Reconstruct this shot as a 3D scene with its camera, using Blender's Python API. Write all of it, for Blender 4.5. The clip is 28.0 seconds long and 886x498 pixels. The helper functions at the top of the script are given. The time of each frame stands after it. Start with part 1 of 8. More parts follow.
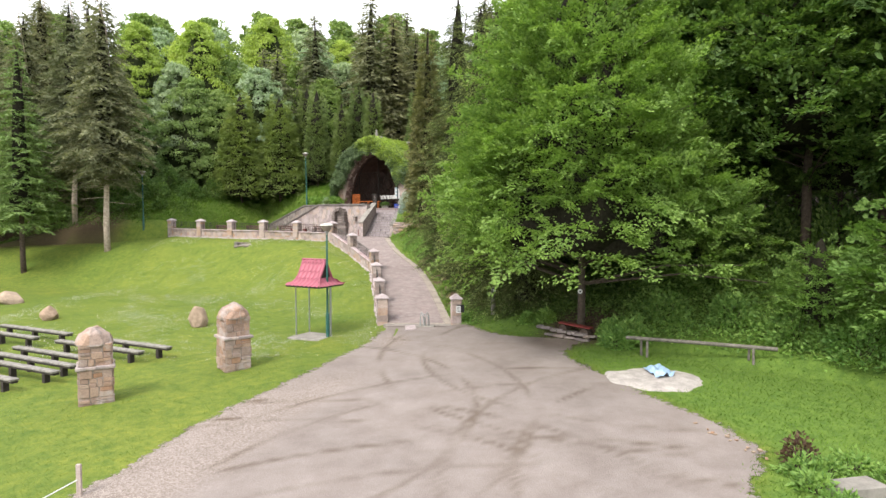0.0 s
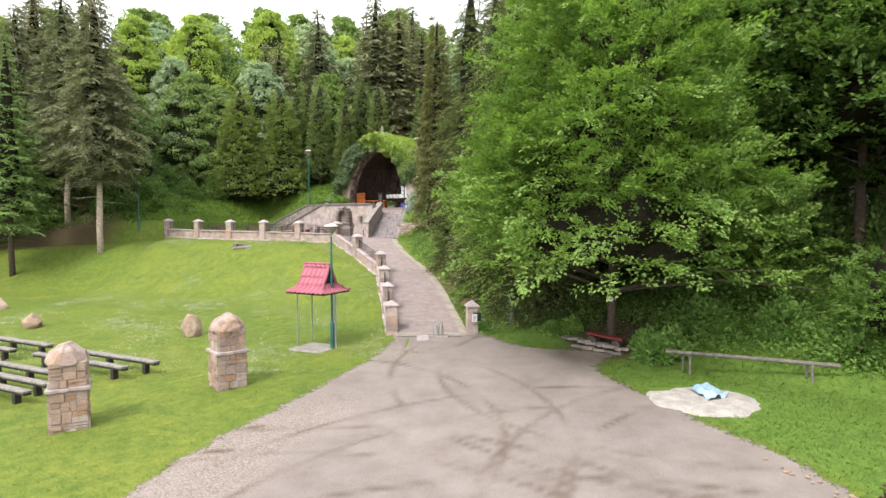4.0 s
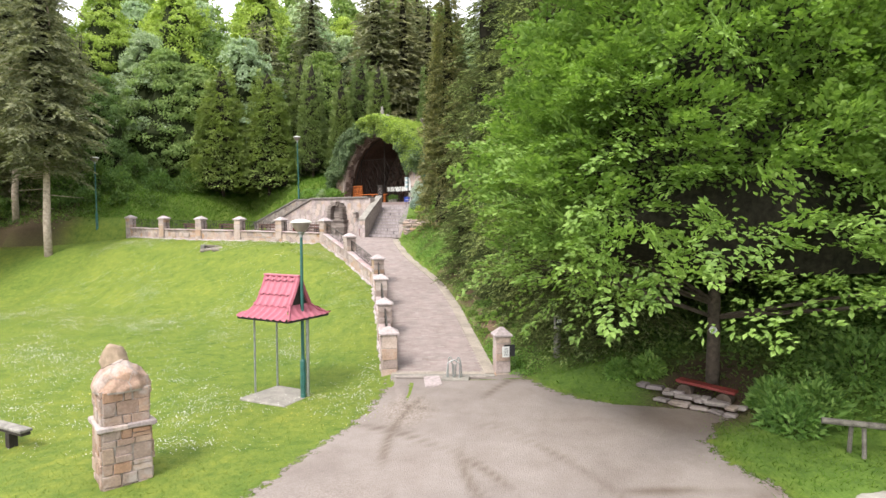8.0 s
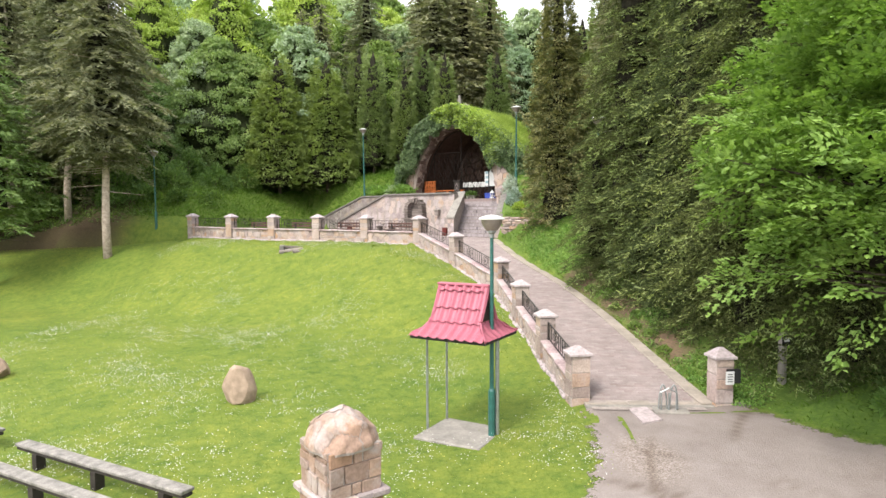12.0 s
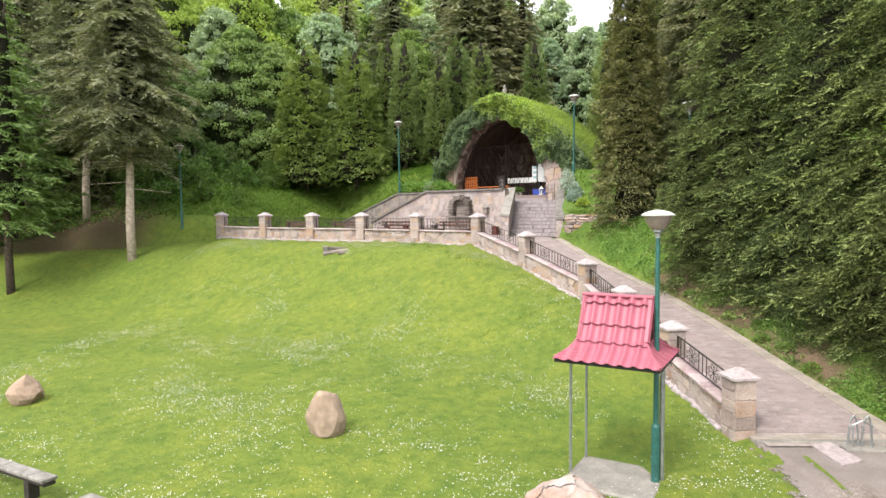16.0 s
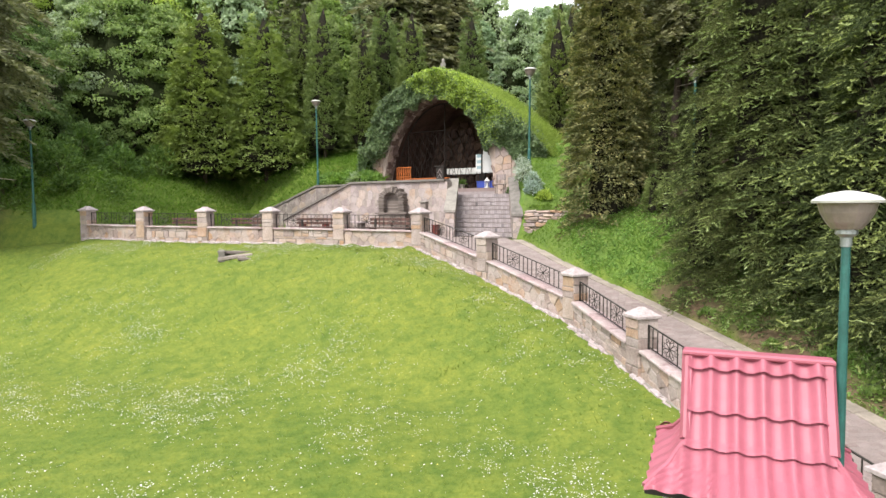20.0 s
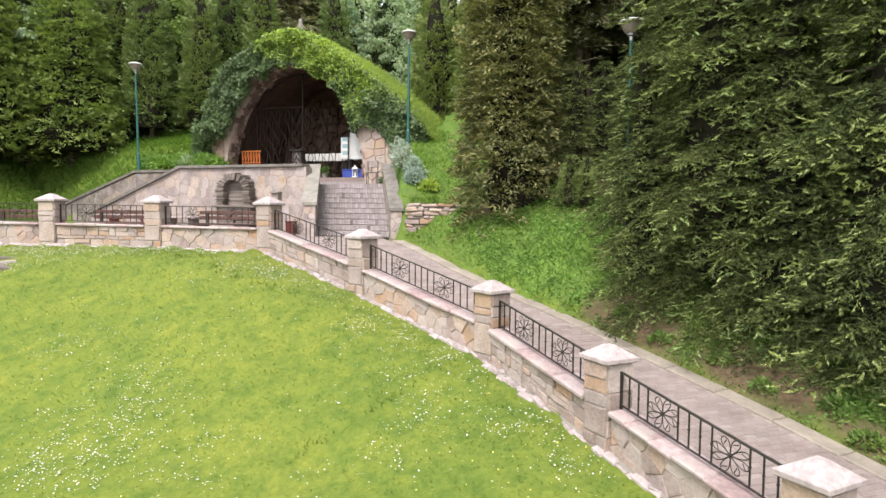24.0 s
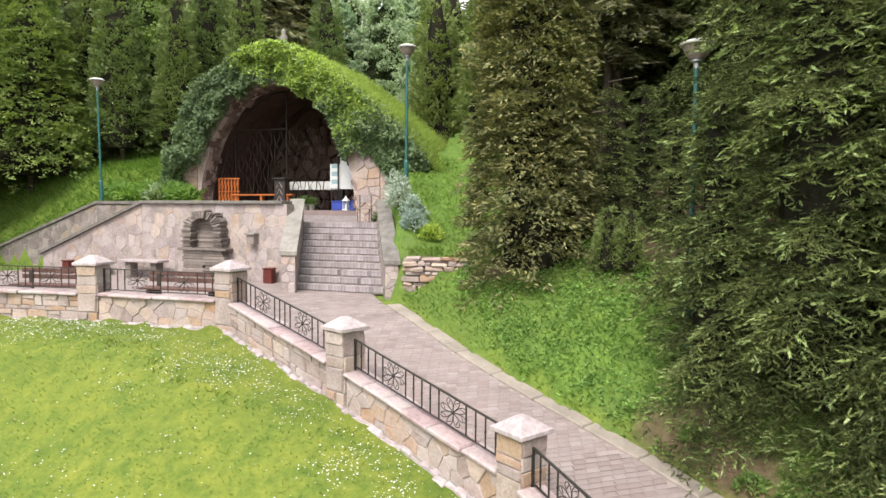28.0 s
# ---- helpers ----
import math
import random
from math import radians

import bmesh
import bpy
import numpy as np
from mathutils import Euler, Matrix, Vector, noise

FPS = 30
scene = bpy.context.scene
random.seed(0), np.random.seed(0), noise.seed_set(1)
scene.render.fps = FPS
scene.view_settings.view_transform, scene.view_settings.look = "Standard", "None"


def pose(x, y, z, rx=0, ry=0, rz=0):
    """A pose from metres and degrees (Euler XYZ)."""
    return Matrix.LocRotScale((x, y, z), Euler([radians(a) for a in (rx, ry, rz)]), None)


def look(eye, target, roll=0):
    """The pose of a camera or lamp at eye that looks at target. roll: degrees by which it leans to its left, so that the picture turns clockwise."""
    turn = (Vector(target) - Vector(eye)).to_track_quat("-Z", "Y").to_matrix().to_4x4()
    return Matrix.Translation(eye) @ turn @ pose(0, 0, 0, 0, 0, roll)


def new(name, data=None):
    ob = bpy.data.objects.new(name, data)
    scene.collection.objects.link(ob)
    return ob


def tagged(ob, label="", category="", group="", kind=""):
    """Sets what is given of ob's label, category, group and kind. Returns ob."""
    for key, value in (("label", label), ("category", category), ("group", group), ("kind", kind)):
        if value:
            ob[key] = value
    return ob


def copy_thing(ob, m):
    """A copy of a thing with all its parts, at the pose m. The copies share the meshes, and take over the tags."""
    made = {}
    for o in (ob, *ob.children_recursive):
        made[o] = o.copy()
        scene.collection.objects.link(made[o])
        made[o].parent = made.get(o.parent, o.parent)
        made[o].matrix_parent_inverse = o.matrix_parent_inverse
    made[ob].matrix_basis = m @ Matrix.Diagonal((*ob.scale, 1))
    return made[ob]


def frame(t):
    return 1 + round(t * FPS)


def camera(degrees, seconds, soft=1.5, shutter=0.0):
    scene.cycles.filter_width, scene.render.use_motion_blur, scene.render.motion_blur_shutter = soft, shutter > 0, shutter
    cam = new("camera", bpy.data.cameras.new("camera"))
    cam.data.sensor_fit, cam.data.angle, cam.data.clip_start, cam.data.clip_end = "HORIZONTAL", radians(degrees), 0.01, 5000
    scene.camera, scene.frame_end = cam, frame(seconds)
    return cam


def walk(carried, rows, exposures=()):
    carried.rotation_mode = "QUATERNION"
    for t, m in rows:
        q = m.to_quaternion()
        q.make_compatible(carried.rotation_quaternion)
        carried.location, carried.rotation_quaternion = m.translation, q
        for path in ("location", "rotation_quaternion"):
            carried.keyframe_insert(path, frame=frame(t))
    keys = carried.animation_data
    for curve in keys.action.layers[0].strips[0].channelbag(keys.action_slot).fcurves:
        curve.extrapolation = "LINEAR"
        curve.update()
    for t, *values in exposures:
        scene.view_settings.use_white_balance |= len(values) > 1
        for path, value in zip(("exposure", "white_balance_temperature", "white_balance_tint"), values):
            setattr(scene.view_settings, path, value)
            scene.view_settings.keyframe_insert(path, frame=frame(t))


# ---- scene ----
cam = camera(69.9, 28.0)
METRES, EYE, TILT, LEAN, TURN = 34.0, 5.2, -3.0, 0.0, 0.0
ROWS = [
    (0.0, 0.0, 0.0, 0.0, 0.0, 0.0, 0.0),
    (0.5, -0.0019, 0.0042, 0.0001, -0.01, 0.02, -0.04),
    (1.0, -0.0035, 0.0142, -0.0004, -0.02, 0.07, -0.07),
    (1.5, -0.0065, 0.0269, 0.0003, -0.04, 0.07, -0.07),
    (2.0, -0.0086, 0.042, 0.0009, 0.0, 0.05, -0.04),
    (2.5, -0.0105, 0.0526, 0.0023, 0.02, 0.05, -0.04),
    (3.0, -0.012, 0.057, 0.0032, 0.07, 0.03, -0.03),
    (3.5, -0.0131, 0.0603, 0.0033, 0.18, 0.01, 0.02),
    (5.5, -0.0153, 0.1212, 0.0049, 0.32, -0.07, 0.06),
    (6.0, -0.0151, 0.154, 0.0054, 0.37, -0.07, 0.09),
    (6.5, -0.0149, 0.1885, 0.0064, 0.39, -0.11, 0.08),
    (7.0, -0.0153, 0.2219, 0.0073, 0.49, -0.11, 0.1),
    (7.5, -0.0171, 0.2548, 0.0071, 0.62, -0.11, 0.09),
    (8.0, -0.0256, 0.2796, 0.009, 0.7, -0.12, 0.08),
    (8.5, -0.0417, 0.3009, 0.0101, 0.84, -0.12, 0.08),
    (9.0, -0.0632, 0.3184, 0.0108, 1.09, -0.17, 0.2),
    (9.5, -0.089, 0.333, 0.0106, 1.2, -0.12, 0.15),
    (10.0, -0.1142, 0.3465, 0.0113, 1.35, -0.14, 0.1),
    (10.5, -0.1344, 0.3565, 0.0115, 1.5, -0.15, 0.12),
    (11.0, -0.1423, 0.3627, 0.0117, 1.65, -0.19, 0.13),
    (11.5, -0.1483, 0.3673, 0.0115, 1.69, -0.2, 0.16),
    (12.0, -0.1583, 0.3718, 0.0115, 1.67, -0.2, 0.17),
    (12.5, -0.1702, 0.3754, 0.0129, 1.67, -0.22, 0.18),
    (13.0, -0.1851, 0.3769, 0.014, 1.67, -0.29, 0.17),
    (13.5, -0.1981, 0.3802, 0.0132, 1.7, -0.32, 0.2),
    (15.5, -0.2319, 0.4238, 0.0131, 1.67, -0.3, 0.38),
    (16.0, -0.2376, 0.4438, 0.0139, 1.63, -0.29, 0.38),
    (16.5, -0.2424, 0.4645, 0.015, 1.57, -0.31, 0.4),
    (17.0, -0.2468, 0.4857, 0.0158, 1.53, -0.33, 0.42),
    (17.5, -0.2495, 0.5074, 0.016, 1.49, -0.33, 0.4),
    (18.0, -0.2519, 0.5295, 0.0167, 1.49, -0.35, 0.49),
    (18.5, -0.2537, 0.5514, 0.016, -1.2, -0.32, 0.36),
    (19.0, -0.2558, 0.572, 0.0172, -3.22, -0.4, 0.44),
    (19.5, -0.2561, 0.5946, 0.0182, -5.74, -0.47, 0.51),
    (20.0, -0.2572, 0.6127, 0.0186, -5.77, -0.46, 0.53),
    (20.5, -0.2586, 0.6277, 0.0195, -5.81, -0.51, 0.56),
    (21.0, -0.2565, 0.6425, 0.0191, -7.06, -0.48, 0.5),
    (21.5, -0.2555, 0.657, 0.0189, -9.41, -0.52, 0.55),
    (23.5, -0.2465, 0.7344, 0.0196, -16.66, -0.6, 0.41),
    (24.0, -0.2423, 0.7593, 0.0208, -18.41, -0.65, 0.51),
    (24.5, -0.2373, 0.7834, 0.0212, -18.5, -0.66, 0.52),
    (25.0, -0.2321, 0.8041, 0.0271, -18.48, -0.68, 0.52),
    (25.5, -0.2271, 0.8215, 0.0335, -18.5, -0.69, 0.51),
    (26.0, -0.2221, 0.8377, 0.0421, -18.48, -0.7, 0.58),
    (26.5, -0.2174, 0.8501, 0.0482, -18.47, -0.64, 0.56),
    (27.0, -0.2158, 0.8538, 0.0537, -18.44, -0.68, 0.58),
    (27.5, -0.215, 0.8522, 0.0609, -18.39, -0.71, 0.61),
    (28.0, -0.215, 0.8502, 0.0644, -18.37, -0.66, 0.57),
]
walk(cam, [(t, pose(0, 0, EYE, TILT, LEAN, TURN) @ pose(METRES * x, METRES * y, METRES * z, 90 + pitch, roll, yaw)) for t, x, y, z, yaw, pitch, roll in ROWS],
     ((0.0, 1.33), (3.5, 1.36), (6.0, 1.46), (8.0, 1.53), (13.0, 1.52), (17.0, 1.43), (21.5, 1.4), (28.0, 1.4)))

# ---- world and light ----
world = bpy.data.worlds.new("sky")
scene.world = world
world.use_nodes = True
wn, wl = world.node_tree.nodes, world.node_tree.links
sky = wn.new("ShaderNodeTexSky")
sky.sky_type = "NISHITA"
sky.sun_disc = False
sky.sun_elevation = radians(52)
sky.sun_rotation = radians(215)
sky.air_density, sky.dust_density, sky.ozone_density = 1.0, 6.0, 1.0
veil = wn.new("ShaderNodeMixRGB")
veil.inputs[0].default_value = 0.8
veil.inputs[2].default_value = (9.0, 9.0, 9.3, 1)
wl.new(sky.outputs[0], veil.inputs[1])
wl.new(veil.outputs[0], wn["Background"].inputs[0])
wn["Background"].inputs[1].default_value = 0.12
sun_data = bpy.data.lights.new("sun", "SUN")
sun_data.energy, sun_data.angle, sun_data.color = 1.5, radians(16), (1.0, 0.95, 0.87)
sun = new("sun", sun_data)
sun.matrix_world = look((-29, -41, 64), (0, 0, 0))

# ---- materials ----
K = 0.66


def nodes_of(name, rough=0.8, spec=0.3, metal=0.0):
    m = bpy.data.materials.new(name)
    m.use_nodes = True
    nt = m.node_tree
    b = nt.nodes["Principled BSDF"]
    b.inputs["Roughness"].default_value = rough
    b.inputs["Specular IOR Level"].default_value = spec
    b.inputs["Metallic"].default_value = metal
    return m, nt, b


def node(nt, kind, **sets):
    n = nt.nodes.new(kind)
    for k, v in sets.items():
        n.inputs[k].default_value = v
    return n


def ramp(nt, stops, fac):
    r = nt.nodes.new("ShaderNodeValToRGB")
    e = r.color_ramp.elements
    while len(e) < len(stops):
        e.new(0.5)
    for el, (p, c) in zip(e, stops):
        el.position, el.color = p, (*c, 1)
    nt.links.new(fac, r.inputs[0])
    return r.outputs[0]


def mixrgb(nt, fac, a, b, blend="MIX"):
    n = nt.nodes.new("ShaderNodeMixRGB")
    n.blend_type = blend
    for i, v in enumerate((fac, a, b)):
        if isinstance(v, (int, float)):
            n.inputs[i].default_value = v
        elif isinstance(v, tuple):
            n.inputs[i].default_value = (*v, 1)
        else:
            nt.links.new(v, n.inputs[i])
    return n.outputs[0]


def noise_of(nt, scale, detail=4.0, rough=0.6, space="Object", stretch=None):
    tc = nt.nodes.new("ShaderNodeTexCoord")
    out = tc.outputs[space]
    if space == "World":
        out = None
    n = node(nt, "ShaderNodeTexNoise", Scale=scale, Detail=detail, Roughness=rough)
    if stretch:
        mp = nt.nodes.new("ShaderNodeMapping")
        mp.inputs["Scale"].default_value = stretch
        nt.links.new(out, mp.inputs[0])
        out = mp.outputs[0]
    nt.links.new(out, n.inputs["Vector"])
    return n.outputs[0]


def bump(nt, b, height, strength=0.4, dist=0.02):
    n = node(nt, "ShaderNodeBump", Strength=strength, Distance=dist)
    nt.links.new(height, n.inputs["Height"])
    nt.links.new(n.outputs[0], b.inputs["Normal"])


def chance(nt):
    """A number that differs from object to object and from island to island."""
    o = nt.nodes.new("ShaderNodeObjectInfo")
    g = nt.nodes.new("ShaderNodeNewGeometry")
    a = nt.nodes.new("ShaderNodeMath")
    a.operation = "ADD"
    nt.links.new(o.outputs["Random"], a.inputs[0])
    nt.links.new(g.outputs["Random Per Island"], a.inputs[1])
    f = nt.nodes.new("ShaderNodeMath")
    f.operation = "FRACT"
    nt.links.new(a.outputs[0], f.inputs[0])
    return f.outputs[0]


def stone_mat(name, stops, rough=0.85, grain=22.0, strength=0.5, smear=0.0):
    m, nt, b = nodes_of(name, rough, 0.25)
    c = ramp(nt, [(p, tuple(K * q * w for q, w in zip(col, (1.07, 1.05, 1.13)))) for p, col in stops], chance(nt))
    n1 = noise_of(nt, grain, 6)
    n2 = noise_of(nt, 3.0, 3)
    c = mixrgb(nt, 0.55, c, ramp(nt, [(0.25, (0.45, 0.42, 0.40)), (0.75, (1.25, 1.22, 1.18))], n1), "MULTIPLY")
    c = mixrgb(nt, 0.35, c, ramp(nt, [(0.35, (0.55, 0.52, 0.48)), (0.65, (1.15, 1.12, 1.1))], n2), "MULTIPLY")
    if smear:
        # lime smeared over the faces of the stones
        q = ramp(nt, [(0.5, (0.0, 0.0, 0.0)), (0.62, (smear,) * 3)], noise_of(nt, 1.6, 5, 0.7))
        c = mixrgb(nt, q, c, tuple(K * v for v in (0.54, 0.48, 0.46)))
    nt.links.new(c, b.inputs["Base Color"])
    bump(nt, b, n1, strength, 0.015)
    return m


def plain_mat(name, col, rough=0.6, spec=0.3, metal=0.0, var=0.25, scale=8.0, strength=0.15):
    m, nt, b = nodes_of(name, rough, spec, metal)
    n1 = noise_of(nt, scale, 5)
    n2 = noise_of(nt, scale * 6, 3)
    c = mixrgb(nt, 1.0, tuple(K * q for q in col), ramp(nt, [(0.3, (1 - var,) * 3), (0.7, (1 + var * 0.6,) * 3)], n1), "MULTIPLY")
    c = mixrgb(nt, 0.5, c, ramp(nt, [(0.3, (1 - var,) * 3), (0.7, (1 + var * 0.5,) * 3)], n2), "MULTIPLY")
    nt.links.new(c, b.inputs["Base Color"])
    bump(nt, b, n2, strength, 0.01)
    return m


def leaf_mat(name, dark, mid, light, rough=0.55, trans=0.35, spec=0.3, fuzz=0.0, patch=0.0):
    m, nt, b = nodes_of(name, rough, spec)
    dark, mid, light = [(q[0], q[1], q[2] * 1.36) for q in (dark, mid, light)]
    g = nt.nodes.new("ShaderNodeNewGeometry")
    c = ramp(nt, [(0.0, dark), (0.5, mid), (1.0, light)], g.outputs["Random Per Island"])
    n = noise_of(nt, 0.9, 2)
    c = mixrgb(nt, 0.5, c, ramp(nt, [(0.35, (0.6, 0.65, 0.6)), (0.65, (1.25, 1.2, 1.1))], n), "MULTIPLY")
    o = nt.nodes.new("ShaderNodeObjectInfo")
    c = mixrgb(nt, 0.6, c, ramp(nt, [(0.0, (0.75, 0.85, 0.8)), (1.0, (1.2, 1.12, 0.95))], o.outputs["Random"]), "MULTIPLY")
    if patch:
        q = noise_of(nt, 2.3, 6, 0.72)
        c = mixrgb(nt, patch, c, ramp(nt, [(0.32, (0.62, 0.8, 0.72)), (0.46, (0.92, 1.0, 0.9)), (0.56, (1.12, 1.05, 1.0)), (0.7, (1.5, 1.28, 1.35))], q), "MULTIPLY")
    if fuzz:
        f = noise_of(nt, 110.0, 2, 0.7)
        c = mixrgb(nt, fuzz, c, ramp(nt, [(0.4, (0.25, 0.27, 0.25)), (0.6, (1.5, 1.5, 1.45))], f), "MULTIPLY")
        bump(nt, b, f, 0.8, 0.02)
    nt.links.new(c, b.inputs["Base Color"])
    t = nt.nodes.new("ShaderNodeBsdfTranslucent")
    nt.links.new(mixrgb(nt, 1.0, c, (1.1, 1.2, 0.6), "MULTIPLY"), t.inputs[0])
    mx = nt.nodes.new("ShaderNodeMixShader")
    mx.inputs[0].default_value = trans
    nt.links.new(b.outputs[0], mx.inputs[1])
    nt.links.new(t.outputs[0], mx.inputs[2])
    nt.links.new(mx.outputs[0], nt.nodes["Material Output"].inputs[0])
    return m


SAND = [(0.0, (0.52, 0.38, 0.25)), (0.12, (0.58, 0.51, 0.45)), (0.25, (0.38, 0.31, 0.275)), (0.4, (0.6, 0.5, 0.4)), (0.52, (0.46, 0.4, 0.37)),
        (0.64, (0.56, 0.45, 0.385)), (0.76, (0.52, 0.35, 0.21)), (0.88, (0.62, 0.55, 0.49)), (1.0, (0.36, 0.29, 0.25))]
M_stone = stone_mat("sandstone", SAND, smear=0.42, strength=0.8)
M_stone_pale = stone_mat("pale_sandstone", [(0.0, (0.6, 0.53, 0.49)), (0.2, (0.4, 0.35, 0.33)), (0.36, (0.62, 0.53, 0.44)), (0.52, (0.5, 0.455, 0.43)), (0.68, (0.56, 0.43, 0.31)), (0.82, (0.38, 0.335, 0.315)), (1.0, (0.6, 0.55, 0.52))], smear=0.75)
M_column = stone_mat("brown_sandstone", [(0.0, (0.409, 0.279, 0.191)), (0.2, (0.465, 0.36, 0.274)), (0.4, (0.335, 0.234, 0.174)), (0.55, (0.512, 0.405, 0.307)), (0.7, (0.428, 0.261, 0.158)), (0.85, (0.465, 0.378, 0.307)), (1.0, (0.372, 0.288, 0.232))], smear=0.7, strength=0.8)
M_slate = stone_mat("slate", [(0.0, (0.17, 0.15, 0.13)), (0.5, (0.28, 0.25, 0.215)), (1.0, (0.40, 0.36, 0.31))])
# stone of the grotto's inside, its colour darkened to stand for the inner shade
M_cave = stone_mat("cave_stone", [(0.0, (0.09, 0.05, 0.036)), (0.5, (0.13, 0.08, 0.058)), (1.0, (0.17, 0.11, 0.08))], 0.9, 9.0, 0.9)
M_cap = stone_mat("cap_stone", [(0.0, (0.50, 0.445, 0.425)), (0.5, (0.565, 0.515, 0.495)), (1.0, (0.52, 0.46, 0.445))], 0.8, 12, 0.3)
M_coping = stone_mat("coping_stone", [(0.0, (0.44, 0.335, 0.325)), (0.35, (0.54, 0.43, 0.41)), (0.6, (0.6, 0.52, 0.5)), (0.8, (0.46, 0.355, 0.34)), (1.0, (0.62, 0.55, 0.53))], 0.8, 14, 0.3, 0.9)
M_rear = stone_mat("flank_stone", [(0.0, (0.22, 0.195, 0.18)), (0.35, (0.36, 0.33, 0.29)), (0.6, (0.25, 0.22, 0.21)), (0.8, (0.44, 0.37, 0.28)), (1.0, (0.2, 0.18, 0.17))], smear=0.4)
M_mortar = plain_mat("mortar", (0.45, 0.39, 0.355), 0.9, 0.2, var=0.3, scale=5)
M_concrete = plain_mat("concrete", (0.36, 0.335, 0.30), 0.85, 0.2, var=0.3, scale=2.5)
M_kerb = plain_mat("sandy_concrete", (0.43, 0.375, 0.32), 0.9, 0.2, var=0.25, scale=2.0)
M_copdark = plain_mat("dark_coping", (0.26, 0.24, 0.22), 0.85, 0.2, var=0.35, scale=4)
M_iron = plain_mat("black_iron", (0.075, 0.068, 0.062), 0.5, 0.4, 0.6, var=0.3, scale=20)
M_gate = plain_mat("dark_rusty_iron", (0.03, 0.022, 0.018), 0.7, 0.3, 0.3, var=0.4, scale=20)
M_green_paint = plain_mat("green_paint", (0.035, 0.15, 0.13), 0.4, 0.45, var=0.3, scale=6)
M_steel = plain_mat("galvanised_steel", (0.50, 0.53, 0.53), 0.45, 0.5, 0.75, var=0.25, scale=9)
M_lampcap = plain_mat("lamp_cap_white", (0.75, 0.74, 0.70), 0.45, 0.4, var=0.12, scale=7)
M_lampbody = plain_mat("lamp_diffuser", (0.34, 0.28, 0.25), 0.3, 0.5, var=0.2, scale=5)
M_red = plain_mat("red_roof_paint", (0.5, 0.145, 0.2), 0.5, 0.4, var=0.1, scale=2.0, strength=0.03)
M_bench = plain_mat("weathered_wood", (0.33, 0.31, 0.28), 0.8, 0.25, var=0.45, scale=6)
M_bench_dark = plain_mat("dark_wood", (0.06, 0.05, 0.045), 0.75, 0.3, var=0.4, scale=7)
M_bench_brown = plain_mat("brown_bench_paint", (0.16, 0.085, 0.07), 0.6, 0.3, var=0.35, scale=7)
M_redbench = plain_mat("red_bench_paint", (0.22, 0.035, 0.03), 0.55, 0.35, var=0.35, scale=6)
M_orange = plain_mat("orange_wood", (0.55, 0.16, 0.04), 0.5, 0.35, var=0.25, scale=9)
M_white = plain_mat("white_cloth", (0.8, 0.8, 0.78), 0.7, 0.2, var=0.08, scale=5)
M_board = plain_mat("white_board", (0.82, 0.83, 0.83), 0.45, 0.4, var=0.05, scale=3)
M_bluegrey = plain_mat("pale_blue_print", (0.35, 0.5, 0.55), 0.6, 0.3, var=0.1)
M_blue = plain_mat("blue_plastic", (0.05, 0.09, 0.45), 0.4, 0.4, var=0.2)
M_oldlog = plain_mat("grey_log", (0.24, 0.22, 0.19), 0.85, 0.2, var=0.45, scale=8)
M_tarp = plain_mat("blue_foil", (0.42, 0.6, 0.8), 0.35, 0.4, var=0.3, scale=4)
M_sand = plain_mat("pale_sand", (0.55, 0.51, 0.475), 0.95, 0.1, var=0.3, scale=3.0, strength=0.4)
M_maroon = plain_mat("maroon_metal", (0.16, 0.035, 0.028), 0.5, 0.3, var=0.25)
M_boulder = stone_mat("boulder_stone", [(0.0, (0.43, 0.335, 0.235)), (0.5, (0.482, 0.396, 0.286)), (1.0, (0.43, 0.267, 0.16))], 0.9, 5, 0.6)
M_black = plain_mat("dark_grey", (0.02, 0.02, 0.022), 0.6, 0.3)
M_bark = plain_mat("bark", (0.13, 0.10, 0.08), 0.95, 0.1, var=0.5, scale=7, strength=0.8)
M_bark_pale = plain_mat("pale_bark", (0.66, 0.54, 0.46), 0.95, 0.1, var=0.45, scale=6, strength=0.8)
M_bark_beech = plain_mat("beech_bark", (0.125, 0.1, 0.078), 0.9, 0.2, var=0.55, scale=7, strength=0.7)

M_beech = leaf_mat("beech_leaf", (0.114, 0.197, 0.035), (0.171, 0.28, 0.051), (0.241, 0.363, 0.079), trans=0.42)
M_maple = leaf_mat("maple_leaf", (0.06, 0.115, 0.022), (0.105, 0.18, 0.036), (0.17, 0.255, 0.055), trans=0.4)
M_fresh = leaf_mat("fresh_leaf", (0.26, 0.34, 0.05), (0.35, 0.44, 0.08), (0.45, 0.54, 0.12), trans=0.48)
M_silver = leaf_mat("silvery_leaf", (0.22, 0.3, 0.14), (0.31, 0.4, 0.2), (0.42, 0.5, 0.3), trans=0.4)
M_pale_leaf = leaf_mat("pale_border_leaf", (0.24, 0.31, 0.2), (0.34, 0.41, 0.3), (0.46, 0.52, 0.42), trans=0.3)
M_bright = leaf_mat("spring_leaf", (0.135, 0.207, 0.054), (0.198, 0.288, 0.077), (0.279, 0.369, 0.113), trans=0.42)
M_hill = leaf_mat("hill_leaf", (0.123, 0.194, 0.04), (0.176, 0.264, 0.057), (0.246, 0.334, 0.079), trans=0.42)
M_spruce = leaf_mat("spruce_needle", (0.049, 0.066, 0.02), (0.093, 0.117, 0.033), (0.166, 0.193, 0.052), 0.7, 0.12, 0.15, 0.5)
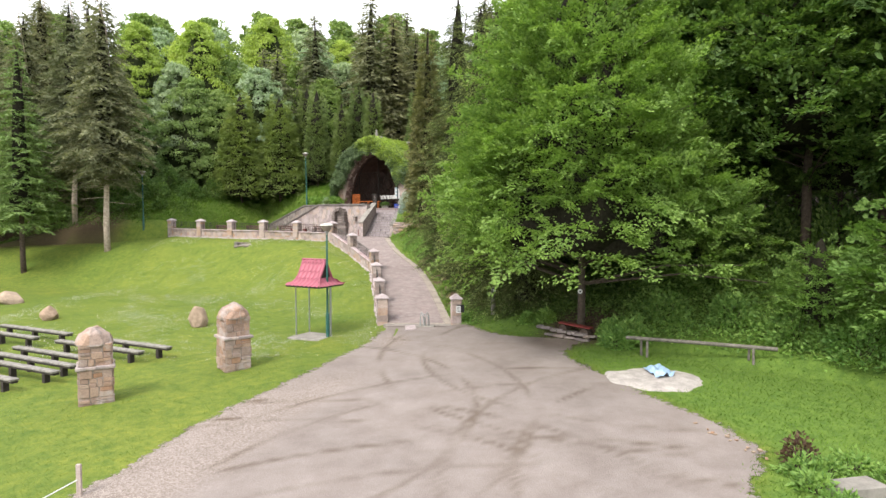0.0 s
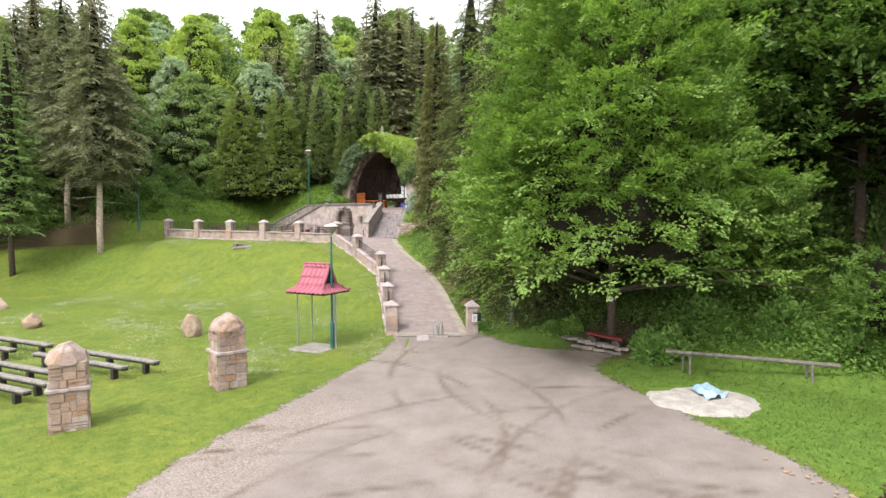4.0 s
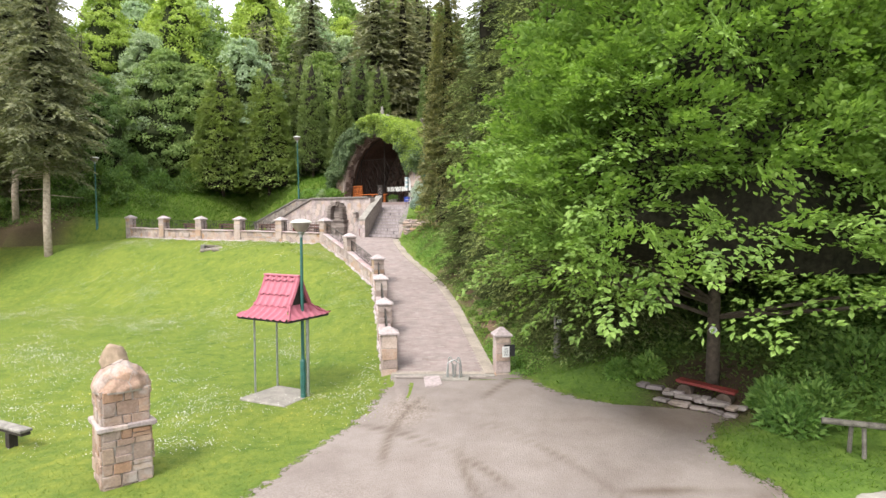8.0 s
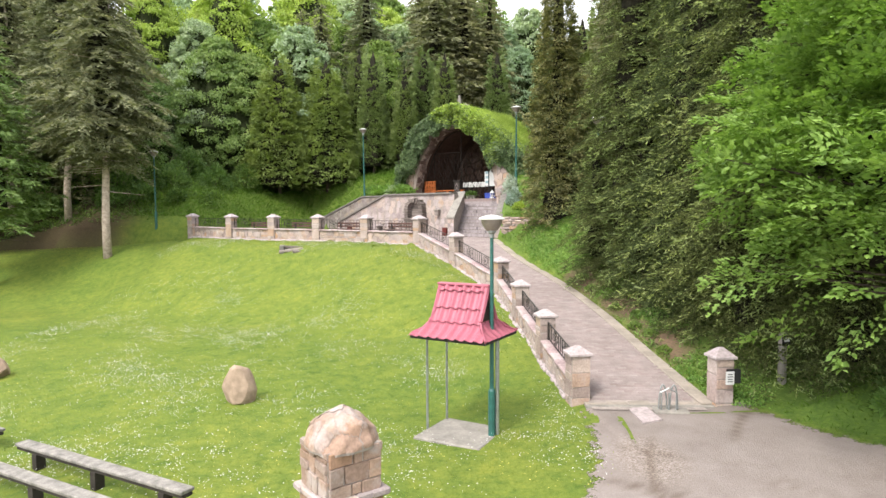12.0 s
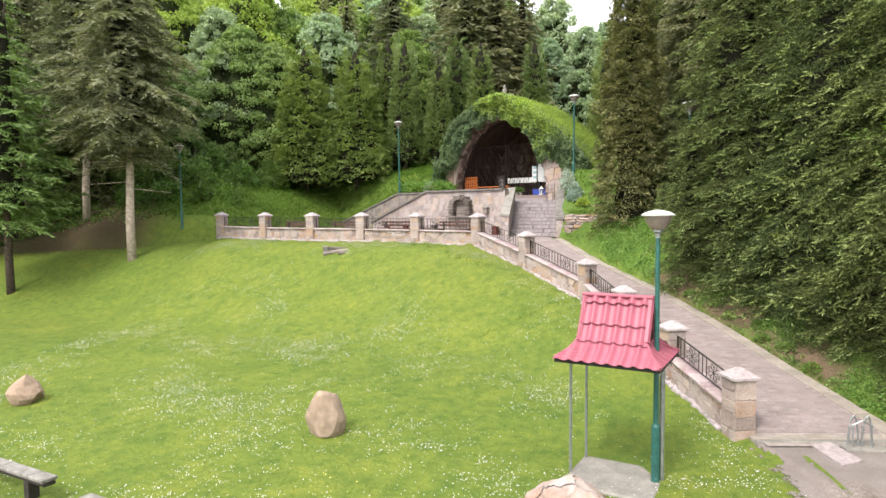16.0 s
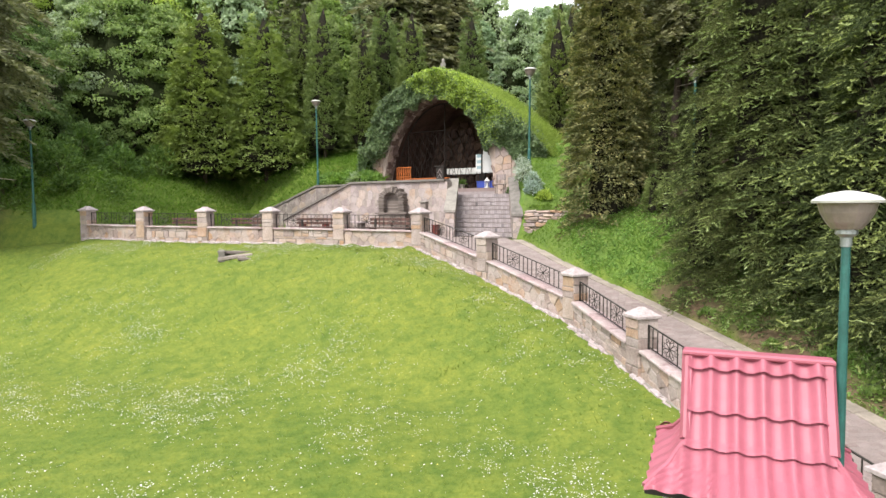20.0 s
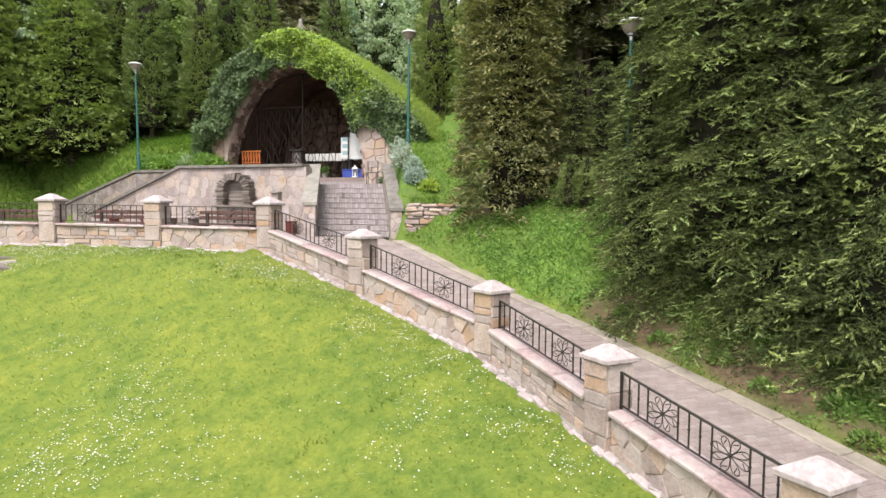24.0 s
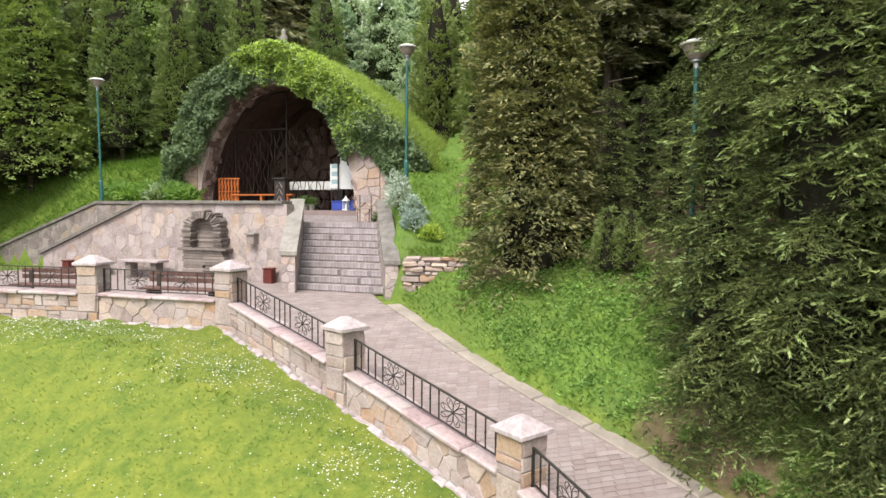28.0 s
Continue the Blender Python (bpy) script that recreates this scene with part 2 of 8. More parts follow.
M_spruce_far = leaf_mat("dark_spruce_needle", (0.123, 0.132, 0.062), (0.179, 0.185, 0.085), (0.246, 0.246, 0.115), 0.7, 0.25, 0.15)
M_larch = leaf_mat("larch_needle", (0.1, 0.165, 0.04), (0.15, 0.225, 0.055), (0.21, 0.29, 0.08), 0.6, 0.3)
M_thuja = leaf_mat("thuja_scale", (0.138, 0.187, 0.052), (0.177, 0.232, 0.065), (0.222, 0.281, 0.078), 0.6, 0.25)
M_cone = leaf_mat("cone_thuja_scale", (0.184, 0.241, 0.056), (0.232, 0.294, 0.069), (0.285, 0.347, 0.087), 0.6, 0.28)
M_thuja_brown = leaf_mat("bronzed_thuja_scale", (0.104, 0.118, 0.047), (0.19, 0.194, 0.069), (0.367, 0.328, 0.116), 0.7, 0.2, 0.15)
M_ivy = leaf_mat("ivy_leaf", (0.075, 0.115, 0.045), (0.13, 0.19, 0.07), (0.22, 0.29, 0.115), 0.4, 0.3)
M_ivy_fresh = leaf_mat("young_ivy_leaf", (0.23, 0.32, 0.045), (0.36, 0.46, 0.075), (0.5, 0.59, 0.13), 0.5, 0.45)
M_mound = leaf_mat("mound_blade", (0.22, 0.3, 0.07), (0.29, 0.37, 0.09), (0.36, 0.44, 0.12), 0.8, 0.55, 0.1)
M_tip = leaf_mat("young_needle", (0.193, 0.242, 0.062), (0.271, 0.328, 0.085), (0.428, 0.505, 0.193), 0.6, 0.3)
M_rim = stone_mat("rim_stone", [(0.0, (0.16, 0.11, 0.085)), (0.4, (0.3, 0.22, 0.18)), (0.7, (0.22, 0.165, 0.135)), (1.0, (0.36, 0.28, 0.24))], 0.9, 9.0, 0.8)
# dark colours of the solid cores that stand in for crown shade
M_inner = plain_mat("brown_shade_core", (0.032, 0.03, 0.02), 0.95, 0.1, var=0.6, scale=9, strength=0.6)
M_shade = plain_mat("green_shade_core", (0.042, 0.055, 0.021), 0.95, 0.1, var=0.6, scale=6, strength=0.8)
M_verge = leaf_mat("verge_blade", (0.105, 0.178, 0.03), (0.12, 0.2, 0.034), (0.145, 0.23, 0.042), 0.7, 0.6, 0.15, patch=0.5)
M_under = leaf_mat("nettle_leaf", (0.118, 0.218, 0.045), (0.183, 0.313, 0.061), (0.266, 0.401, 0.087), 0.6, 0.42)
M_blade = leaf_mat("grass_blade", (0.142, 0.188, 0.037), (0.16, 0.208, 0.042), (0.2, 0.246, 0.057), 0.8, 0.6, 0.1, patch=0.5)
M_bank = leaf_mat("bank_blade", (0.088, 0.16, 0.026), (0.122, 0.208, 0.033), (0.165, 0.262, 0.045), 0.7, 0.55, 0.15, patch=0.5)
M_redleaf = leaf_mat("reddish_leaf", (0.06, 0.03, 0.02), (0.10, 0.05, 0.03), (0.13, 0.09, 0.04))
M_petal = plain_mat("white_petal", (0.8, 0.8, 0.76), 0.6, 0.2, var=0.05)
M_yellow = plain_mat("yellow_petal", (0.75, 0.68, 0.16), 0.6, 0.2, var=0.1)


def ground_mat():
    """Meadow green, browner on steep banks under the conifers."""
    m, nt, b = nodes_of("meadow", 0.9, 0.15)
    fine = noise_of(nt, 14.0, 6, 0.7)
    mid = noise_of(nt, 0.8, 4)
    big = noise_of(nt, 0.16, 3)
    c = ramp(nt, [(0.25, (0.08, 0.112, 0.019)), (0.5, (0.105, 0.14, 0.026)), (0.75, (0.132, 0.168, 0.036))], fine)
    c = mixrgb(nt, 0.7, c, ramp(nt, [(0.3, (0.76, 0.86, 0.82)), (0.7, (1.24, 1.15, 1.08))], mid), "MULTIPLY")
    c = mixrgb(nt, 0.7, c, ramp(nt, [(0.35, (0.8, 0.9, 0.8)), (0.65, (1.15, 1.08, 1.0))], big), "MULTIPLY")
    tuft = noise_of(nt, 3.4, 5, 0.7)
    c = mixrgb(nt, 0.8, c, ramp(nt, [(0.34, (0.6, 0.74, 0.7)), (0.5, (1.0, 1.0, 1.0)), (0.68, (1.4, 1.22, 1.15))], tuft), "MULTIPLY")
    at = nt.nodes.new("ShaderNodeAttribute")
    at.attribute_name = "litter_shade"
    rk = nt.nodes.new("ShaderNodeAttribute")
    rk.attribute_name = "rank"
    rough = ramp(nt, [(0.3, (0.065, 0.118, 0.022)), (0.5, (0.09, 0.155, 0.029)), (0.7, (0.125, 0.195, 0.04))], fine)
    rough = mixrgb(nt, 0.8, rough, ramp(nt, [(0.35, (0.7, 0.75, 0.75)), (0.65, (1.3, 1.2, 1.1))], tuft), "MULTIPLY")
    c = mixrgb(nt, rk.outputs["Fac"], c, rough)
    soil = ramp(nt, [(0.3, (0.034, 0.024, 0.016)), (0.7, (0.085, 0.058, 0.038))], fine)
    c = mixrgb(nt, at.outputs["Fac"], c, soil)
    dry = nt.nodes.new("ShaderNodeAttribute")
    dry.attribute_name = "earth"
    c = mixrgb(nt, dry.outputs["Fac"], c, ramp(nt, [(0.3, (0.085, 0.06, 0.038)), (0.7, (0.19, 0.13, 0.085))], fine))
    nt.links.new(c, b.inputs["Base Color"])
    bump(nt, b, fine, 0.35, 0.04)
    return m


def lot_mat():
    m, nt, b = nodes_of("gravel_lot", 0.95, 0.15)
    peb = node(nt, "ShaderNodeTexVoronoi", Scale=38.0)
    tc = nt.nodes.new("ShaderNodeTexCoord")
    nt.links.new(tc.outputs["Object"], peb.inputs["Vector"])
    sep = nt.nodes.new("ShaderNodeSeparateXYZ")
    nt.links.new(peb.outputs["Color"], sep.inputs[0])
    fine = noise_of(nt, 30.0, 5)
    mid = noise_of(nt, 1.1, 5, 0.65)
    big = noise_of(nt, 0.22, 4)
    gravel = ramp(nt, [(0.0, (0.15, 0.124, 0.108)), (0.5, (0.215, 0.185, 0.168)), (1.0, (0.30, 0.265, 0.245))], sep.outputs[0])
    dust = ramp(nt, [(0.3, (0.178, 0.152, 0.14)), (0.7, (0.236, 0.21, 0.198))], mid)
    at = nt.nodes.new("ShaderNodeAttribute")
    at.attribute_name = "gravel"
    c = mixrgb(nt, at.outputs["Fac"], dust, gravel)
    c = mixrgb(nt, 0.6, c, ramp(nt, [(0.3, (0.78, 0.76, 0.75)), (0.7, (1.12, 1.1, 1.08))], big), "MULTIPLY")
    c = mixrgb(nt, 0.5, c, ramp(nt, [(0.3, (0.75, 0.74, 0.73)), (0.7, (1.15, 1.14, 1.13))], fine), "MULTIPLY")
    tk = nt.nodes.new("ShaderNodeAttribute")
    tk.attribute_name = "wet"
    c = mixrgb(nt, tk.outputs["Fac"], c, mixrgb(nt, 1.0, c, (0.48, 0.42, 0.34), "MULTIPLY"))
    nt.links.new(c, b.inputs["Base Color"])
    # the surface thins out into the grass along its rim
    ed = nt.nodes.new("ShaderNodeAttribute")
    ed.attribute_name = "inside"
    sm = nt.nodes.new("ShaderNodeMath")
    sm.operation = "ADD"
    nt.links.new(ed.outputs["Fac"], sm.inputs[0])
    nt.links.new(noise_of(nt, 5.0, 5, 0.75), sm.inputs[1])
    nt.links.new(ramp(nt, [(0.57, (0, 0, 0)), (0.65, (1, 1, 1))], sm.outputs[0]), b.inputs["Alpha"])
    bump(nt, b, peb.outputs["Distance"], 0.4, 0.02)
    return m


def paver_mat():
    m, nt, b = nodes_of("paver", 0.85, 0.2)
    c = ramp(nt, [(0.0, (0.222, 0.177, 0.17)), (0.35, (0.258, 0.219, 0.212)), (0.7, (0.24, 0.2, 0.194)), (1.0, (0.285, 0.247, 0.24))], chance(nt))
    n1 = noise_of(nt, 2.0, 4)
    n2 = noise_of(nt, 45.0, 3)
    c = mixrgb(nt, 0.7, c, ramp(nt, [(0.3, (0.78, 0.76, 0.74)), (0.7, (1.15, 1.12, 1.1))], n1), "MULTIPLY")
    c = mixrgb(nt, 0.5, c, ramp(nt, [(0.3, (0.7, 0.7, 0.7)), (0.7, (1.15, 1.15, 1.15))], n2), "MULTIPLY")
    nt.links.new(c, b.inputs["Base Color"])
    bump(nt, b, n2, 0.3, 0.01)
    return m


def step_paver_mat():
    m = stone_mat("grey_step_paver", [(0.0, (0.37, 0.34, 0.325)), (0.5, (0.44, 0.41, 0.4)), (0.85, (0.5, 0.465, 0.455)), (0.9, (0.52, 0.49, 0.48)), (1.0, (0.17, 0.16, 0.16))], 0.85, 30, 0.2)
    return m


M_step = step_paver_mat()
M_ground, M_lot, M_paver = ground_mat(), lot_mat(), paver_mat()

# ---- building helpers ----
rng = np.random.default_rng(7)


def link(name, me, mat, parent=None, label=""):
    ob = new(name, me)
    if mat and not me.materials:
        me.materials.append(mat)
    if parent:
        ob.parent = parent
    if label:
        ob["label"] = label
    return ob


def mesh_of(name, verts, faces, smooth=False):
    me = bpy.data.meshes.new(name)
    me.from_pydata([tuple(v) for v in verts], [], faces)
    me.validate()
    me.update()
    if smooth:
        me.polygons.foreach_set("use_smooth", [True] * len(me.polygons))
    return me


def mk(name, vf, mat, parent=None, label="", smooth=False):
    return link(name, mesh_of(name, vf[0], vf[1], smooth), mat, parent, label)


def part(name, bm, mat, parent, label=""):
    me = bpy.data.meshes.new(name)
    bm.to_mesh(me)
    bm.free()
    return link(name, me, mat, parent, label)


def thing(name, m, label, category, group="", kind=""):
    ob = new(name)
    ob.matrix_world = m
    return tagged(ob, label, category, group, kind)


def block(cx, cy, cz, sx, sy, sz, ch=0.01):
    """A box with chamfered upper and lower rims; cz is its base."""
    v, f = [], []
    for z, k in ((0, ch), (ch, 0), (sz - ch, 0), (sz, ch)):
        for a, b in ((-1, -1), (1, -1), (1, 1), (-1, 1)):
            v.append((cx + a * (sx / 2 - k), cy + b * (sy / 2 - k), cz + z))
    f.append((3, 2, 1, 0))
    for r in range(3):
        for i in range(4):
            j = (i + 1) % 4
            f.append((4 * r + i, 4 * r + j, 4 * r + 4 + j, 4 * r + 4 + i))
    f.append((12, 13, 14, 15))
    return v, f


def join(*vfs):
    v, f = [], []
    for a, b in vfs:
        k = len(v)
        v += list(a)
        f += [tuple(i + k for i in q) for q in b]
    return v, f


def lathe(profile, n=16, cx=0.0, cy=0.0):
    v, f = [], []
    for r, z in profile:
        for i in range(n):
            a = 2 * math.pi * i / n
            v.append((cx + r * math.cos(a), cy + r * math.sin(a), z))
    for k in range(len(profile) - 1):
        for i in range(n):
            j = (i + 1) % n
            f.append((k * n + i, k * n + j, k * n + n + j, k * n + n + i))
    f.append(tuple(reversed(range(n))))
    f.append(tuple((len(profile) - 1) * n + i for i in range(n)))
    return v, f


def tube(pts, r, n=6, taper=1.0):
    """A tube along points; its end radius is r * taper."""
    v, f = [], []
    pts = [Vector(p) for p in pts]
    for k, p in enumerate(pts):
        d = (pts[min(k + 1, len(pts) - 1)] - pts[max(k - 1, 0)]).normalized()
        a = d.orthogonal().normalized() if abs(d.z) > 0.99 else d.cross(Vector((0, 0, 1))).normalized()
        b = d.cross(a)
        rr = r * (1 + (taper - 1) * k / max(1, len(pts) - 1))
        for i in range(n):
            t = 2 * math.pi * i / n
            v.append(p + a * math.cos(t) * rr + b * math.sin(t) * rr)
    for k in range(len(pts) - 1):
        for i in range(n):
            j = (i + 1) % n
            f.append((k * n + i, k * n + j, k * n + n + j, k * n + n + i))
    f.append(tuple(reversed(range(n))))
    f.append(tuple((len(pts) - 1) * n + i for i in range(n)))
    return v, f


def clip(poly, nx, ny, c):
    """The part of a polygon where nx*x + ny*y <= c."""
    out = []
    for (x0, y0), (x1, y1) in zip(poly, poly[1:] + poly[:1]):
        a, b = nx * x0 + ny * y0 - c, nx * x1 + ny * y1 - c
        if a <= 0:
            out.append((x0, y0))
        if (a < 0 < b) or (b < 0 < a):
            t = a / (a - b)
            out.append((x0 + t * (x1 - x0), y0 + t * (y1 - y0)))
    return out


def crazy(region, size, gap=0.012, flat=1.0, seed=0):
    """Irregular stone outlines that fill a convex region."""
    r = np.random.default_rng(seed)
    xs, ys = [p[0] for p in region], [p[1] for p in region]
    w, h = max(xs) - min(xs), max(ys) - min(ys)
    nx, ny = max(1, round(w / (size * flat))), max(1, round(h / size))
    seeds = [((i + 0.5 + (j % 2) * 0.4 - 0.2 + r.uniform(-0.36, 0.36)) * w / nx + min(xs), (j + 0.5 + r.uniform(-0.36, 0.36)) * h / ny + min(ys)) for i in range(nx) for j in range(ny)]
    out = []
    for sx, sy in seeds:
        poly = list(region)
        for ox, oy in sorted(seeds, key=lambda q: (q[0] - sx) ** 2 + (q[1] - sy) ** 2)[1:14]:
            dx, dy = ox - sx, oy - sy
            poly = clip(poly, dx, dy, (dx * (ox + sx) + dy * (oy + sy)) / 2)
            if len(poly) < 3:
                break
        if len(poly) < 3:
            continue
        cx, cy = sum(p[0] for p in poly) / len(poly), sum(p[1] for p in poly) / len(poly)
        q = []
        for x, y in poly:
            d = math.hypot(x - cx, y - cy)
            k = max(0.3, 1 - gap / max(d, 1e-4) * 1.3)
            q.append((cx + (x - cx) * k, cy + (y - cy) * k))
        area = abs(sum(a[0] * b[1] - b[0] * a[1] for a, b in zip(q, q[1:] + q[:1]))) / 2
        if area > 0.0012:
            out.append(q)
    return out


def coursed(region, size, gap=0.008, flat=1.5, seed=0):
    """Roughly squared stones in uneven courses, filling a rectangle."""
    r = np.random.default_rng(seed)
    xs, ys = [p[0] for p in region], [p[1] for p in region]
    x0, x1, y0, y1 = min(xs), max(xs), min(ys), max(ys)
    hs = r.uniform(0.5, 1.5, max(1, round((y1 - y0) / size)))
    yy = y0 + np.concatenate([[0], np.cumsum(hs) / hs.sum()]) * (y1 - y0)
    out = []
    for a, b in zip(yy[:-1], yy[1:]):
        ws = r.uniform(0.5, 1.6, max(1, round((x1 - x0) / (size * flat * r.uniform(0.8, 1.2)))))
        xx = x0 + np.concatenate([[0], np.cumsum(ws) / ws.sum()]) * (x1 - x0)
        for c, d in zip(xx[:-1], xx[1:]):
            if r.random() < 0.3 and d - c > 0.2 and b - a > 0.14:
                m = a + (b - a) * r.uniform(0.4, 0.6)
                cells = [(c, d, a, m), (c, d, m, b)]
            else:
                cells = [(c, d, a, b)]
            for p, q, e, f in cells:
                j = lambda: r.uniform(-0.004, 0.03) if (q - p) > 0.1 else 0.004
                g = gap
                k = r.uniform(-0.34, 0.34)
                out.append([(p + g + j(), e + g + j() * 0.5), (q - g - j(), e + g + j() * 0.5), (q - g - j() * 0.4, e + (f - e) * (0.5 + k * 0.5)), (q - g - j(), f - g - j() * 0.5), (p + (q - p) * (0.5 + k), f - g - j() * 0.3), (p + g + j(), f - g - j() * 0.5)])
    return out


def slab_of(poly, depth, inset=0.012, tilt=0.0):
    """A stone on the plane y = 0 that stands out towards -y."""
    n = len(poly)
    cx, cy = sum(p[0] for p in poly) / n, sum(p[1] for p in poly) / n
    v = [(x, 0, z) for x, z in poly] + [(x, -depth + inset, z) for x, z in poly]
    for x, z in poly:
        d = max(1e-4, math.hypot(x - cx, z - cy))
        k = max(0.4, 1 - inset * 1.3 / d)
        v.append((cx + (x - cx) * k, -depth + tilt * (x - cx), cy + (z - cy) * k))
    f = [tuple(range(2 * n, 3 * n))]
    for r in range(2):
        for i in range(n):
            j = (i + 1) % n
            f.append((r * n + i, r * n + j, r * n + n + j, r * n + n + i))
    return v, f


def stones_on(parent, region, size, m, mat, seed, depth=0.035, flat=1.0, name="stone", gap=0.012, shear=0.0, lay=None):
    """Sets irregular stones onto a face: the region lies in x, z of the pose m, the face looks along its -y."""
    r = np.random.default_rng(seed + 99)
    for poly in (lay or crazy)(region, size, gap, flat, seed):
        v, f = slab_of(poly, depth * r.uniform(0.6, 1.3), 0.01, r.uniform(-0.06, 0.06))
        mk(name, ([m @ Vector((x, y, z + shear * x)) for x, y, z in v], f), mat, parent)

# ---- the plan: fence line, path, ground heights ----
FENCE = np.array([(-2.65, 27.5, 0.57), (-3.05, 30.2, 1.03), (-3.48, 33.05, 1.55), (-3.93, 36.0, 2.1), (-5.6, 39.1, 2.91), (-7.35, 42.2, 3.62),
                  (-10.08, 43.85, 3.65), (-12.78, 45.15, 3.68), (-15.45, 46.35, 3.7), (-18.2, 47.65, 3.73), (-21.25, 49.7, 3.77)])
EDGE = np.array([(0.1, 27.0), (-0.22, 29.2), (-0.6, 31.5), (-0.82, 32.9), (-1.08, 34.2), (-1.5, 36.1), (-1.85, 36.95), (-2.3, 37.9),
                 (-2.77, 38.85), (-3.3, 40.3), (-3.72, 41.7), (-3.9, 42.7), (-4.05, 43.7)])
WALL_O, WALL_U, WALL_N = np.array([-8.0, 49.8]), np.array([0.8, -0.6]), np.array([0.6, 0.8])


def smooth01(t):
    t = np.clip(t, 0, 1)
    return t * t * (3 - 2 * t)


def path_z(y):
    return np.interp(y, (20, 27.3, 30.3, 33, 36, 38.8, 41.8, 43.3, 44), (0.25, 0.56, 1.05, 1.55, 2.08, 2.8, 3.52, 3.7, 3.7))


def base_z(x, y):
    dip = 0.19 * np.exp(-((x + 6.3) / 3.6) ** 2 - ((y - 26.6) / 3.2) ** 2)
    return 0.25 + 0.03 * np.clip(x, -20, 3) + 0.045 * np.clip(y - 20, -14, 16) - dip


def fence_near(x, y, legs=(0, 12)):
    """Distance to the fence (positive on the lawn) and the floor's height at the nearest place on it."""
    best, sign, fz = np.full(np.shape(x), 1e9), np.ones(np.shape(x)), np.zeros(np.shape(x))
    pts = np.vstack([FENCE[:1] + [0.25, -1.2, -0.1], FENCE, FENCE[-1:] + [-40, 1.5, 0]])
    for (ax, ay, az), (bx, by, bz) in list(zip(pts[:-1], pts[1:]))[legs[0]:legs[1]]:
        dx, dy = bx - ax, by - ay
        t = np.clip(((x - ax) * dx + (y - ay) * dy) / (dx * dx + dy * dy), 0, 1)
        d = np.hypot(x - ax - t * dx, y - ay - t * dy)
        near = d < best
        best = np.where(near, d, best)
        sign = np.where(near, np.where(dx * (y - ay) - dy * (x - ax) > 0, 1.0, -1.0), sign)
        fz = np.where(near, az + t * (bz - az), fz)
    return best * sign, fz


def uv_of(x, y):
    rx, ry = x - WALL_O[0], y - WALL_O[1]
    return rx * WALL_U[0] + ry * WALL_U[1], rx * WALL_N[0] + ry * WALL_N[1]


def G(u, n, z):
    p = WALL_O + u * WALL_U + n * WALL_N
    return (p[0], p[1], z)


